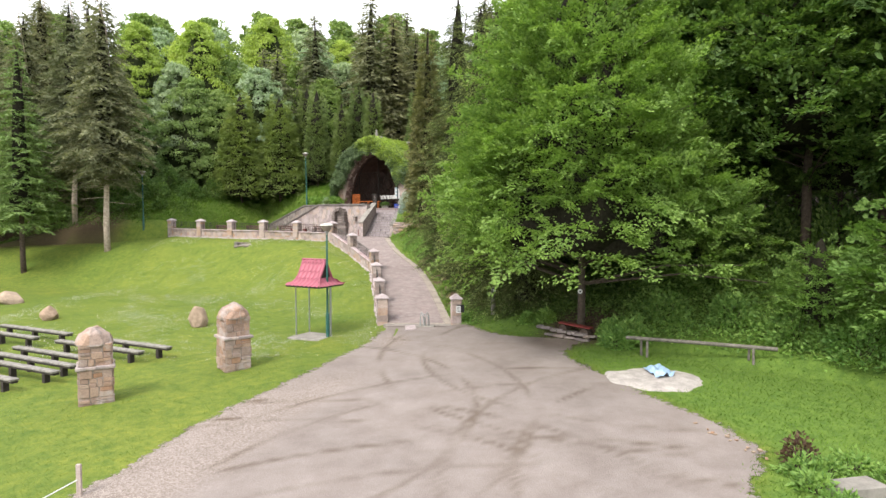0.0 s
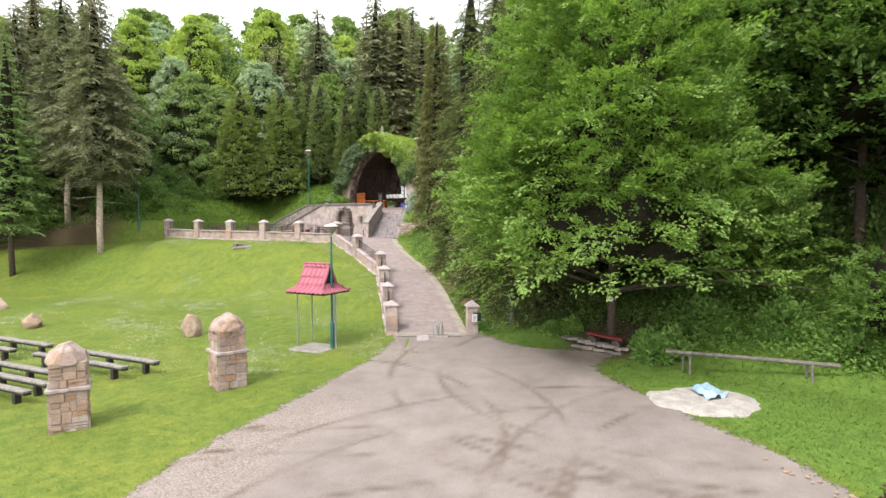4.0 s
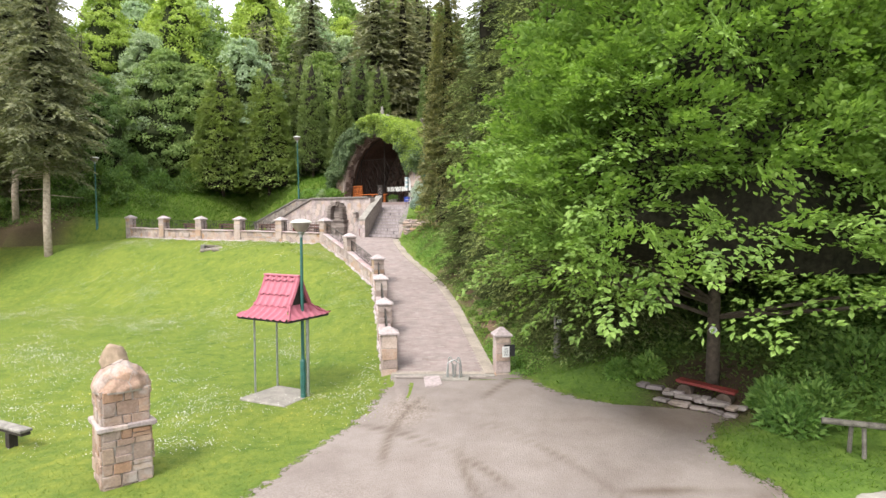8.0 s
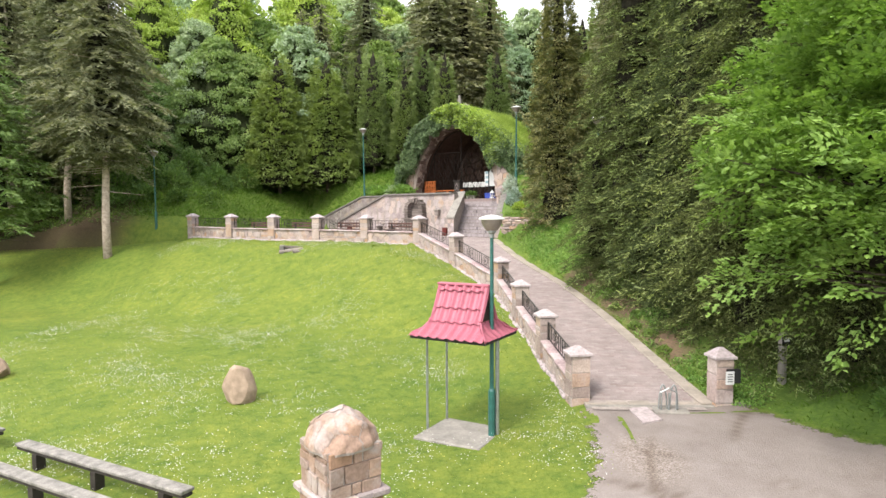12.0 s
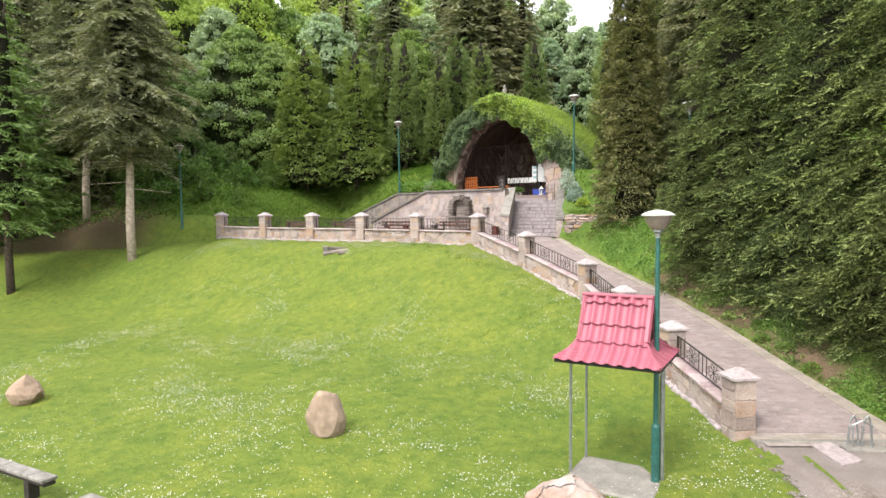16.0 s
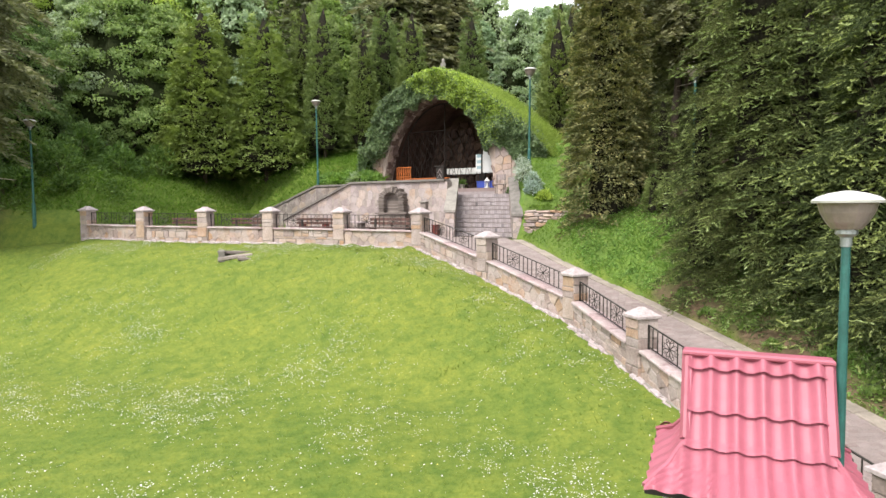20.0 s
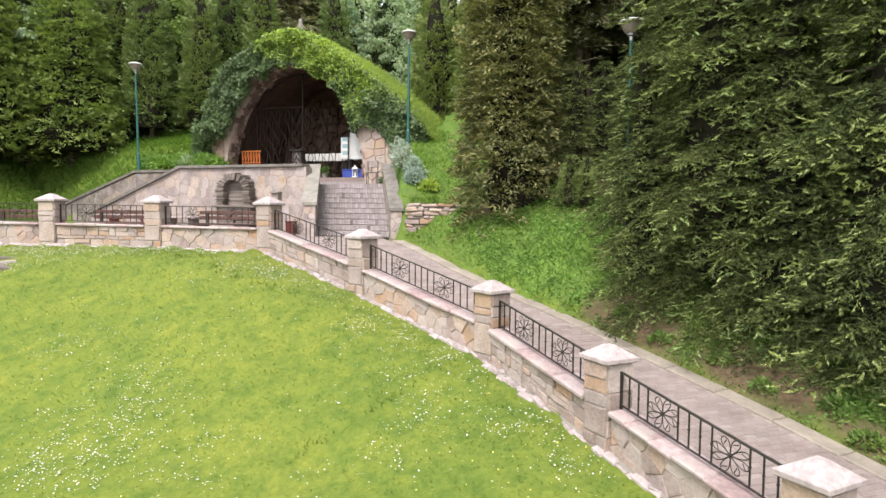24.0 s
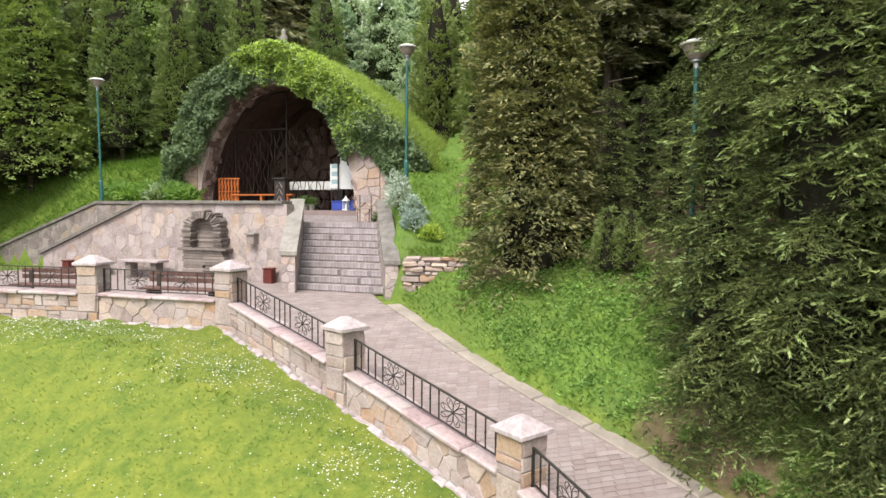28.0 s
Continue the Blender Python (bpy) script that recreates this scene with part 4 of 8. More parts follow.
def fence_bay(i):
    a, b = FENCE[i], FENCE[i + 1]
    L = math.hypot(b[0] - a[0], b[1] - a[1])
    ang = math.degrees(math.atan2(b[1] - a[1], b[0] - a[0]))
    sl = (b[2] - a[2]) / L
    x0, x1 = 0.24, L - 0.24
    lean = lambda vf: ([(x, y, z + sl * x) for x, y, z in vf[0]], vf[1])
    w = thing("fence_wall", pose(*a, 0, 0, ang), "low wall of irregular yellowish sandstone under the iron railing", "wall", "bays of the stone fence")
    mid = (x0 + x1) / 2
    mk("core", lean(block(mid, 0, -0.45, x1 - x0, 0.26, 0.86, 0.004)), M_mortar, w)
    region = [(x0, -0.14), (x1, -0.14), (x1, 0.4), (x0, 0.4)]
    flip = pose(0, 0, 0, 0, 0, 180)
    # outer face, towards the lawn, and inner face
    for poly in (crazy if i % 2 else coursed)(region, 0.2, 0.002, 1.6, 50 + i):
        v, f = slab_of(poly, 0.014 + 0.026 * rng.random(), 0.012, rng.uniform(-0.1, 0.1))
        mk("stone", ([(x, 0.13 - y, z + sl * x) for x, y, z in v], [tuple(reversed(q)) for q in f]), M_stone, w)
    inner = [slab_of(p, 0.018) for p in coursed(region, 0.22, 0.006, 1.5, 80 + i)]
    mk("inner_stones", lean(join(*[([(x, y - 0.13, z) for x, y, z in v], f) for v, f in inner])), M_stone, w)
    mk("footing", lean(block(mid, 0.03, -0.5, x1 - x0 + 0.3, 0.34, 0.4, 0.03)), M_concrete, w, "pale concrete footing along the grass")
    spill, px = [], x0 - 0.1
    while px < x1 + 0.1:
        q = rng.uniform(0.1, 0.34)
        d = rng.uniform(0.02, 0.12)
        v, f = block(0, 0, 0, q, 0.06 + 0.5 * d, 0.2, 0.03)
        turn = rng.uniform(-0.12, 0.12)
        up = rng.uniform(-0.03, 0.045)
        spill.append(([(px + q / 2 + x + turn * y, 0.17 + d / 2 + y - turn * x + 0.03 * math.sin(37 * x + 11 * px), z - 0.3 + up - 0.25 * max(0.0, y)) for x, y, z in v], f))
        px += q * 0.86
    mk("mortar_spill", lean(join(*spill)), M_cap, w, "uneven whitish mortar spilled along the grass")["kind"] = "stuff"
    cx = x0
    while cx < x1 - 0.05:
        cl = min(rng.uniform(0.28, 0.7), x1 - cx)
        if x1 - cx - cl < 0.25:
            cl = x1 - cx
        mk("coping", lean(block(cx + cl / 2, 0.02 + rng.uniform(-0.015, 0.015), 0.4, cl - 0.008, 0.42 + rng.uniform(-0.03, 0.03), 0.06 + 0.025 * rng.random(), 0.02)), M_coping, w)
        cx += cl
    rail = thing("railing", pose(*a, 0, 0, ang), "black wrought iron railing with scrolled rosettes", "railing", "railings of the fence")
    mk("top_rail", lean(block(mid, 0, 0.95, x1 - x0, 0.038, 0.02, 0.004)), M_iron, rail)
    mk("bottom_rail", lean(block(mid, 0, 0.52, x1 - x0, 0.03, 0.018, 0.004)), M_iron, rail)
    for px in (x0 + 0.015, x1 - 0.015):
        mk("end_post", lean(block(px, 0, 0.47, 0.03, 0.03, 0.5, 0.004)), M_iron, rail)
    nb = round((x1 - x0) / 0.165)
    roses = (x0 + (x1 - x0) * 0.3, x0 + (x1 - x0) * 0.7)
    for k in range(1, nb):
        px = x0 + (x1 - x0) * k / nb
        if min(abs(px - q) for q in roses) < 0.23:
            continue
        ob = link("bar", bar_mesh, None, rail)
        ob.location = (px, 0, 0.535 + sl * px)
    for q in roses:
        ob = link("rosette", rose_mesh, None, rail)
        ob.location = (q, 0, 0.745 + sl * q)


for i in range(len(FENCE) - 1):
    fence_bay(i)

# ---- terrace benches ----


def terrace_bench(x, y, turn):
    b = thing("terrace_bench", pose(x, y, 3.69, 0, 0, turn), "dark brown slatted bench on the terrace beside the fence", "bench", "terrace benches")
    for k in range(3):
        mk("seat_slat", block(0, -0.14 + 0.14 * k, 0.43, 2.0, 0.11, 0.04, 0.006), M_bench_brown, b)
    for px in (-0.75, 0.75):
        mk("leg", join(block(px, 0, 0, 0.08, 0.36, 0.43, 0.01), block(px, 0.2, 0, 0.08, 0.05, 0.75, 0.01)), M_bench_dark, b)
    for k in range(2):
        mk("back_slat", block(0, 0.235, 0.56 + 0.14 * k, 2.0, 0.03, 0.1, 0.006), M_bench_brown, b)


for i in range(5, 9):
    a, b = FENCE[i], FENCE[i + 1]
    q = (a + b) / 2
    ang = math.degrees(math.atan2(b[1] - a[1], b[0] - a[0]))
    nx, ny = -(b[1] - a[1]), (b[0] - a[0])
    k = -0.75 / math.hypot(nx, ny)
    terrace_bench(q[0] + nx * k, q[1] + ny * k, ang + 180)

# ---- leaves ----


def leaf_cards(name, P, D, W, length, width, fold=0.15):
    """Folded rhombic leaves: base P, direction D, across W (unit rows), one length and width a leaf."""
    length, width = np.asarray(length)[:, None], np.asarray(width)[:, None]
    nrm = np.cross(D, W)
    a = P
    b = P + D * length * 0.45 + W * width * 0.5 + nrm * width * fold
    c = P + D * length
    d = P + D * length * 0.45 - W * width * 0.5 + nrm * width * fold
    n = len(P)
    verts = np.stack([a, b, c, d], 1).reshape(-1, 3)
    i = np.arange(n) * 4
    faces = np.stack([np.stack([i, i + 1, i + 2], -1), np.stack([i, i + 2, i + 3], -1)], 1).reshape(-1, 3)
    return grid_mesh(name, verts, faces, False)


def unit(v):
    return v / np.maximum(np.linalg.norm(v, axis=-1, keepdims=True), 1e-6)


def across(D, r, flat=0.5):
    """Unit rows at right angles to D, lying flat or turned at random."""
    q = r.normal(size=D.shape)
    q[:, 2] *= flat
    w = q - D * np.sum(q * D, -1, keepdims=True)
    return unit(w)



# ---- grotto: wall, steps, arch ----
GP = pose(WALL_O[0], WALL_O[1], 0, 0, 0, -36.87)


def prism(profile, n0, n1):
    """A profile in u, z drawn out from n0 to n1."""
    k = len(profile)
    v = [(u, n0, z) for u, z in profile] + [(u, n1, z) for u, z in profile]
    f = [tuple(range(k)), tuple(reversed(range(k, 2 * k)))]
    f += [(i, k + i, k + (i + 1) % k, (i + 1) % k) for i in range(k)]
    return v, f


def plan_prism(poly, z0, z1):
    k = len(poly)
    v = [(u, n, z0) for u, n in poly] + [(u, n, z1) for u, n in poly]
    f = [tuple(reversed(range(k))), tuple(range(k, 2 * k))]
    f += [(i, (i + 1) % k, k + (i + 1) % k, k + i) for i in range(k)]
    return v, f


rw = thing("retaining_wall", GP, "retaining wall of irregular pale sandstone below the grotto", "wall", kind="structure")
mk("core", prism([(-6.9, 3.5), (2.75, 3.5), (2.75, 6.02), (-2.58, 6.02), (-6.9, 4.3)], 0.03, 0.42), M_mortar, rw)
stones_on(rw, [(-2.58, 3.68), (2.75, 3.68), (2.75, 6.02), (-2.58, 6.02)], 0.34, pose(0, 0.04, 0), M_stone_pale, 201, 0.016, 1.25, gap=0.004)
stones_on(rw, [(-6.9, 3.68), (-2.6, 3.68), (-2.6, 6.0), (-6.9, 4.29)], 0.34, pose(0, 0.04, 0), M_stone_pale, 202, 0.016, 1.25, gap=0.004)
mk("coping", block(0.04, 0.2, 6.02, 5.23, 0.56, 0.1, 0.015), M_copdark, rw, "dark weathered coping slab")
mk("sloping_coping", prism([(-7.0, 4.27), (-2.57, 6.02), (-2.57, 6.12), (-7.0, 4.37)], -0.08, 0.48), M_copdark, rw, "sloping coping slab")
rear = thing("rear_wall", GP, "rear flank wall of the side steps in irregular stone", "wall", kind="structure")
mk("core", prism([(-11.6, 3.4), (-2.6, 3.4), (-2.6, 6.0), (-6.5, 6.0), (-11.6, 4.25)], 1.93, 2.3), M_mortar, rear)
stones_on(rear, [(-6.5, 4.4), (-2.7, 4.4), (-2.7, 6.0), (-6.5, 6.0)], 0.33, pose(0, 1.94, 0), M_rear, 203, 0.02, 1.2, gap=0.006)
stones_on(rear, [(-11.5, 3.7), (-6.52, 3.7), (-6.52, 5.98), (-11.5, 4.27)], 0.33, pose(0, 1.94, 0), M_rear, 204, 0.02, 1.2, gap=0.006)
mk("coping", prism([(-11.6, 4.25), (-6.5, 6.03), (-2.6, 6.03), (-2.6, 6.13), (-6.5, 6.13), (-11.6, 4.35)], 1.86, 2.36), M_copdark, rear, "dark coping slab")

side = thing("side_steps", GP, "narrow grey concrete steps between the two flank walls", "steps", kind="structure")
for k in range(10):
    mk("step", block(-2.8 - 0.42 * k, 1.18, 3.5, 0.46, 1.48, 1.95 - 0.19 * k, 0.015), M_concrete, side)
platform = thing("grotto_floor", GP, "paved platform in front of the grotto", "platform", kind="structure")
mk("slab", plan_prism([(-2.6, 0.4), (2.7, 0.4), (2.45, 1.5), (5.0, 1.5), (5.0, 8.2), (-3.4, 8.2), (-3.4, 3.3), (-2.6, 3.3)], 4.9, 5.48), M_paver, platform)

mk("inner_slab", plan_prism([(-3.2, 3.65), (4.0, 3.65), (4.0, 8.2), (-3.2, 8.2)], 5.4, 5.84), M_paver, platform)
mk("inner_step", plan_prism([(-3.0, 3.32), (3.4, 3.32), (3.4, 3.7), (-3.0, 3.7)], 5.4, 5.66), M_step, platform)

# the main flight; its cheeks run askew to the wall


def flight_l(n):
    return 4.22 - 0.516 * (n + 1.92)


def flight_r(n):
    return 6.69 - 0.516 * (n + 1.77)


flight = thing("stone_steps", GP, "broad flight of steps edged with upright grey concrete pavers", "steps", kind="structure")
STEPS, GO, RISE = 10, 0.28, 0.178
edge_mesh = mesh_of("paver", *block(0, 0, 0, 0.092, 0.2, 0.15, 0.008))
edge_mesh.materials.append(M_step)
for k in range(STEPS):
    n0 = -1.3 + GO * k
    n1 = 2.0
    z1 = 3.69 + RISE * (k + 1)
    a = 3.43 if k == 0 else flight_l(n0)
    mk("step", plan_prism([(a, n0 + 0.21), (flight_r(n0), n0 + 0.21), (flight_r(n1), n1), (flight_l(n1), n1)], z1 - RISE - 0.03, z1 - 0.012), M_step, flight)
    mk("riser", plan_prism([(a, n0 + 0.03), (flight_r(n0), n0 + 0.03), (flight_r(n0), n0 + 0.2), (a, n0 + 0.2)], z1 - RISE - 0.01, z1 - 0.02), M_mortar, flight)
    m = int((flight_r(n0) - a) / 0.1)
    for q in range(m):
        ob = link("paver", edge_mesh, None, flight)
        ob.location = (a + 0.05 + 0.1 * q, n0 + 0.1 + 0.004 * math.sin(q * 7.3 + k), z1 - 0.15 + 0.004 * math.sin(q * 3.1 + 2 * k))


def cheek(name, inner, wide, n0, n1, z0, z1, seed, slab):
    t = thing(name, GP, "stone cheek wall with a sloping grey slab beside the steps", "wall", kind="structure")
    a, b = inner(n0), inner(n1)
    v, f = [], []
    for n, u, z in ((n0, a, z0), (n1, b, z1)):
        v += [(u, n, 3.5), (u + wide, n, 3.5), (u + wide, n, z), (u, n, z)]
    f = [(3, 2, 1, 0), (4, 5, 6, 7), (0, 1, 5, 4), (1, 2, 6, 5), (2, 3, 7, 6), (3, 0, 4, 7)]
    mk("body", (v, f), M_mortar, t)
    k = 0.05 if wide > 0 else -0.05
    v = []
    for n, u, z in ((n0 - 0.06, inner(n0 - 0.06), z0 - 0.02), (n1, b, z1)):
        v += [(u - k, n, z + 0.004), (u + wide + k, n, z + 0.004), (u + wide + k, n, z + 0.1), (u - k, n, z + 0.1)]
    mk("sloping_slab", (v, f), slab, t, "smooth grey concrete slab")
    lo, hi = min(a, a + wide), max(a, a + wide)
    stones_on(t, [(lo, 3.68), (hi, 3.68), (hi, z0 - 0.03), (lo, z0 - 0.03)], 0.22, pose(0, n0 + 0.005, 0), M_stone_pale, seed, 0.016)
    return t


cheek("steps_cheek", flight_l, -0.42, -1.92, 1.24, 4.7, 6.1, 210, M_concrete)
cheek("steps_cheek", flight_r, 0.36, -1.77, 1.72, 4.54, 6.1, 215, M_copdark)

# niche with stacked slates
niche = thing("wall_niche", GP, "arched wall niche built of thin dark slate slabs", "niche")
mk("niche_back", prism([(-0.5, 4.6), (0.5, 4.6), (0.5, 5.75), (-0.5, 5.75)], -0.02, 0.03), M_slate, niche)
mk("sill", block(0.0, -0.16, 4.6, 1.75, 0.42, 0.07, 0.01), M_slate, niche)
for k in range(20):
    for s in (-1, 1):
        d = 0.3 + 0.07 * rng.random()
        mk("slate", block(s * (0.53 + 0.06 * rng.random()), -d / 2, 4.67 + k * 0.031, 0.24 + 0.14 * rng.random(), d, 0.029, 0.006), M_slate, niche)
for k in range(42):
    q = math.pi * (k + 0.5) / 42 + rng.uniform(-0.02, 0.02)
    d, w = 0.26 + 0.12 * rng.random(), 0.22 + 0.14 * rng.random()
    v, f = block(0.4 + w / 2, -d / 2, -0.025, w, d, 0.05, 0.008)
    v = [(x * math.cos(q) - z * math.sin(q), y, 5.27 + (x * math.sin(q) + z * math.cos(q)) * 0.78) for x, y, z in v]
    mk("slate", (v, f), M_slate, niche)
for k in range(10):
    for q in range(2):
        mk("slate", block(-0.36 + 0.72 * q + rng.uniform(-0.05, 0.05), -0.12, 3.69 + k * 0.091, 0.76 + rng.uniform(-0.08, 0.08), 0.3 + rng.uniform(-0.05, 0.05), 0.086, 0.01), M_slate, niche)
for k in range(16):
    mk("back_slate", block(rng.uniform(-0.03, 0.03), -0.015, 4.68 + 0.065 * k, 0.86, 0.04 + 0.03 * rng.random(), 0.06, 0.006), M_slate, niche)
ledge = thing("alms_box", GP, "small grey stone alms box on the wall", "box")
mk("body", block(1.62, -0.08, 4.82, 0.26, 0.2, 0.28, 0.01), M_slate, ledge)
mk("lid", block(1.62, -0.1, 5.1, 0.34, 0.28, 0.06, 0.01), M_concrete, ledge)
for u, n in ((-3.9, -0.3), (-5.4, -0.3), (2.3, -0.22)):
    cb = thing("candle_box", GP @ pose(u, n, 3.69), "dark red metal candle box on the terrace", "box", "candle boxes")
    mk("body", block(0, 0, 0, 0.28, 0.22, 0.42, 0.01), M_maroon, cb)
    mk("lid", block(0, 0, 0.42, 0.33, 0.27, 0.035, 0.01), M_maroon, cb)
tb = thing("stone_table", GP @ pose(-2.1, -0.45, 3.69), "low pale stone slab on two dark legs", "table")
mk("slab", block(0, 0, 0.5, 1.5, 0.5, 0.08, 0.015), M_cap, tb)
for k in (-0.5, 0.5):
    mk("leg", block(k, 0, 0, 0.22, 0.3, 0.5, 0.01), M_slate, tb)

# arch of the grotto
N_FRONT, N_BACK, U0, HALF = 3.3, 7.7, 0.17, 3.25


def arch_z(u):
    return 5.4 + 4.85 * np.clip(1 - np.abs((u - U0) / HALF) ** 2.1, 0, 1) ** 0.52


CREST_U = (-8.5, -5.5, -4.2, -3.7, -3.35, -2.9, -2.3, -1.5, -0.5, 0.4, 1.24, 2.12, 2.76, 3.81, 4.83, 5.83, 7.0, 9.5)
CREST_Z = (5.9, 6.3, 7.0, 8.6, 9.4, 9.95, 10.5, 11.0, 11.4, 11.58, 11.28, 10.72, 10.22, 9.42, 8.58, 7.55, 6.4, 5.3)


def crest(u):
    return np.interp(u, CREST_U, CREST_Z)


grotto = thing("grotto", GP, "rough stone grotto with an arched dark opening under ivy", "grotto", kind="structure")
us = np.concatenate([np.linspace(-3.75, U0 - HALF, 9), np.linspace(U0 - HALF + 0.01, U0 + HALF - 0.01, 41), np.linspace(U0 + HALF, 5.7, 9)])
v, f = [], []
for n in (N_FRONT, N_FRONT + 0.7):
    for u in us:
        v += [(u, n, float(arch_z(u)) if abs(u - U0) < HALF else 5.3), (u, n, max(5.6, float(crest(u))))]
k = len(us)
for i in range(k - 1):
    f.append((2 * i, 2 * i + 2, 2 * i + 3, 2 * i + 1))
    j = 2 * k
    f.append((j + 2 * i, j + 2 * i + 1, j + 2 * i + 3, j + 2 * i + 2))
    f.append((2 * i, j + 2 * i, j + 2 * i + 2, 2 * i + 2))
    f.append((2 * i + 1, 2 * i + 3, j + 2 * i + 3, j + 2 * i + 1))
mk("arch_wall", (v, f), M_stone, grotto)
v, f = [], []
ua = np.linspace(U0 - HALF, U0 + HALF, 49)
ns = np.linspace(N_FRONT + 0.3, N_BACK, 14)
for n in ns:
    for u in ua:
        z = float(arch_z(u))
        w = noise.noise((u * 1.7, n * 1.7, z * 1.7)) * 0.16
        v.append((U0 + (u - U0) * (1.02 + 0.06 * w), n, z + w + 0.02))
for a in range(len(ns) - 1):
    for i in range(len(ua) - 1):
        q = a * len(ua) + i
        f.append((q, q + len(ua), q + len(ua) + 1, q + 1))
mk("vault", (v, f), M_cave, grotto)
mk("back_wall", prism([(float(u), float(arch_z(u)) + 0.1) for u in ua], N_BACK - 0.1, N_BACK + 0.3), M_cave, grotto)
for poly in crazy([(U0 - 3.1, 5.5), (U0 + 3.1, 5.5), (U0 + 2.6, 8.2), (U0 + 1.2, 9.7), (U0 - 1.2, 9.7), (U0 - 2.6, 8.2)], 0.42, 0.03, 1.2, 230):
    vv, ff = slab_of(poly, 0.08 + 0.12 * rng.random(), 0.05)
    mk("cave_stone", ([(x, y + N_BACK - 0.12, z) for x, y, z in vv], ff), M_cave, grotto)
# dressed stones of the jambs and of the arch's rim
stones_on(grotto, [(-3.75, 5.45), (-3.09, 5.45), (-3.09, 7.9), (-3.75, 7.9)], 0.3, pose(0, N_FRONT, 0), M_column, 231, 0.04, 1.2)
stones_on(grotto, [(3.43, 5.45), (4.3, 5.45), (4.3, 7.8), (3.43, 7.8)], 0.3, pose(0, N_FRONT, 0), M_stone, 232, 0.04, 1.2)
for k in range(95):
    t = (k + 0.5) / 95 * 2 - 1
    u = U0 + (HALF - 0.02) * math.sin(t * math.pi / 2)
    z, d = float(arch_z(u)), 0.01
    ang = math.degrees(math.atan2(float(arch_z(u + d)) - float(arch_z(u - d)), 2 * d))
    m = pose(u, N_FRONT + rng.uniform(0.1, 0.6), z + 0.03, 0, -ang + rng.uniform(-16, 16), rng.uniform(-20, 20))
    v, f = block(0, 0, -0.06, 0.14 + 0.26 * rng.random(), 0.22 + 0.3 * rng.random(), 0.1 + 0.09 * rng.random(), 0.03)
    v = [(x + rng.uniform(-0.04, 0.04), y + rng.uniform(-0.06, 0.06), z + rng.uniform(-0.04, 0.04)) for x, y, z in v]
    mk("arch_stone", ([m @ Vector(p) for p in v], f), M_rim, grotto)

# grassy mound over the vault
v, f = [], []
um = np.linspace(-8.5, 9.5, 46)
nm = np.linspace(N_FRONT + 0.05, 13.0, 24)
for n in nm:
    back = smooth01((n - 7.5) / 6)
    for u in um:
        z = float(crest(u)) - 2.2 * float(back) + 0.12 * noise.noise((u * 0.8, n * 0.8, 4))
        p = G(u, n, 0)
        g = float(ground_z(p[0], p[1])) - 0.4
        v.append((u, n, max(z, min(g, z + 3))))
for a in range(len(nm) - 1):
    for i in range(len(um) - 1):
        q = a * len(um) + i
        f.append((q, q + 1, q + len(um) + 1, q + len(um)))
mk("mound", (v, f), M_ground, grotto, "grassy mound over the vault", smooth=True)
figure = thing("roof_statue", GP @ pose(0.3, N_FRONT + 0.5, 11.5), "small grey stone statue on top of the grotto", "statue")
figure_mesh = join(lathe([(0.2, 0), (0.2, 0.12), (0.13, 0.16), (0.12, 0.4), (0.14, 0.52), (0.06, 0.6), (0.085, 0.68), (0.05, 0.78)], 10), block(0.42, 0, 0, 0.35, 0.25, 0.2, 0.05))
mk("statue_body", figure_mesh, M_concrete, figure, smooth=True)


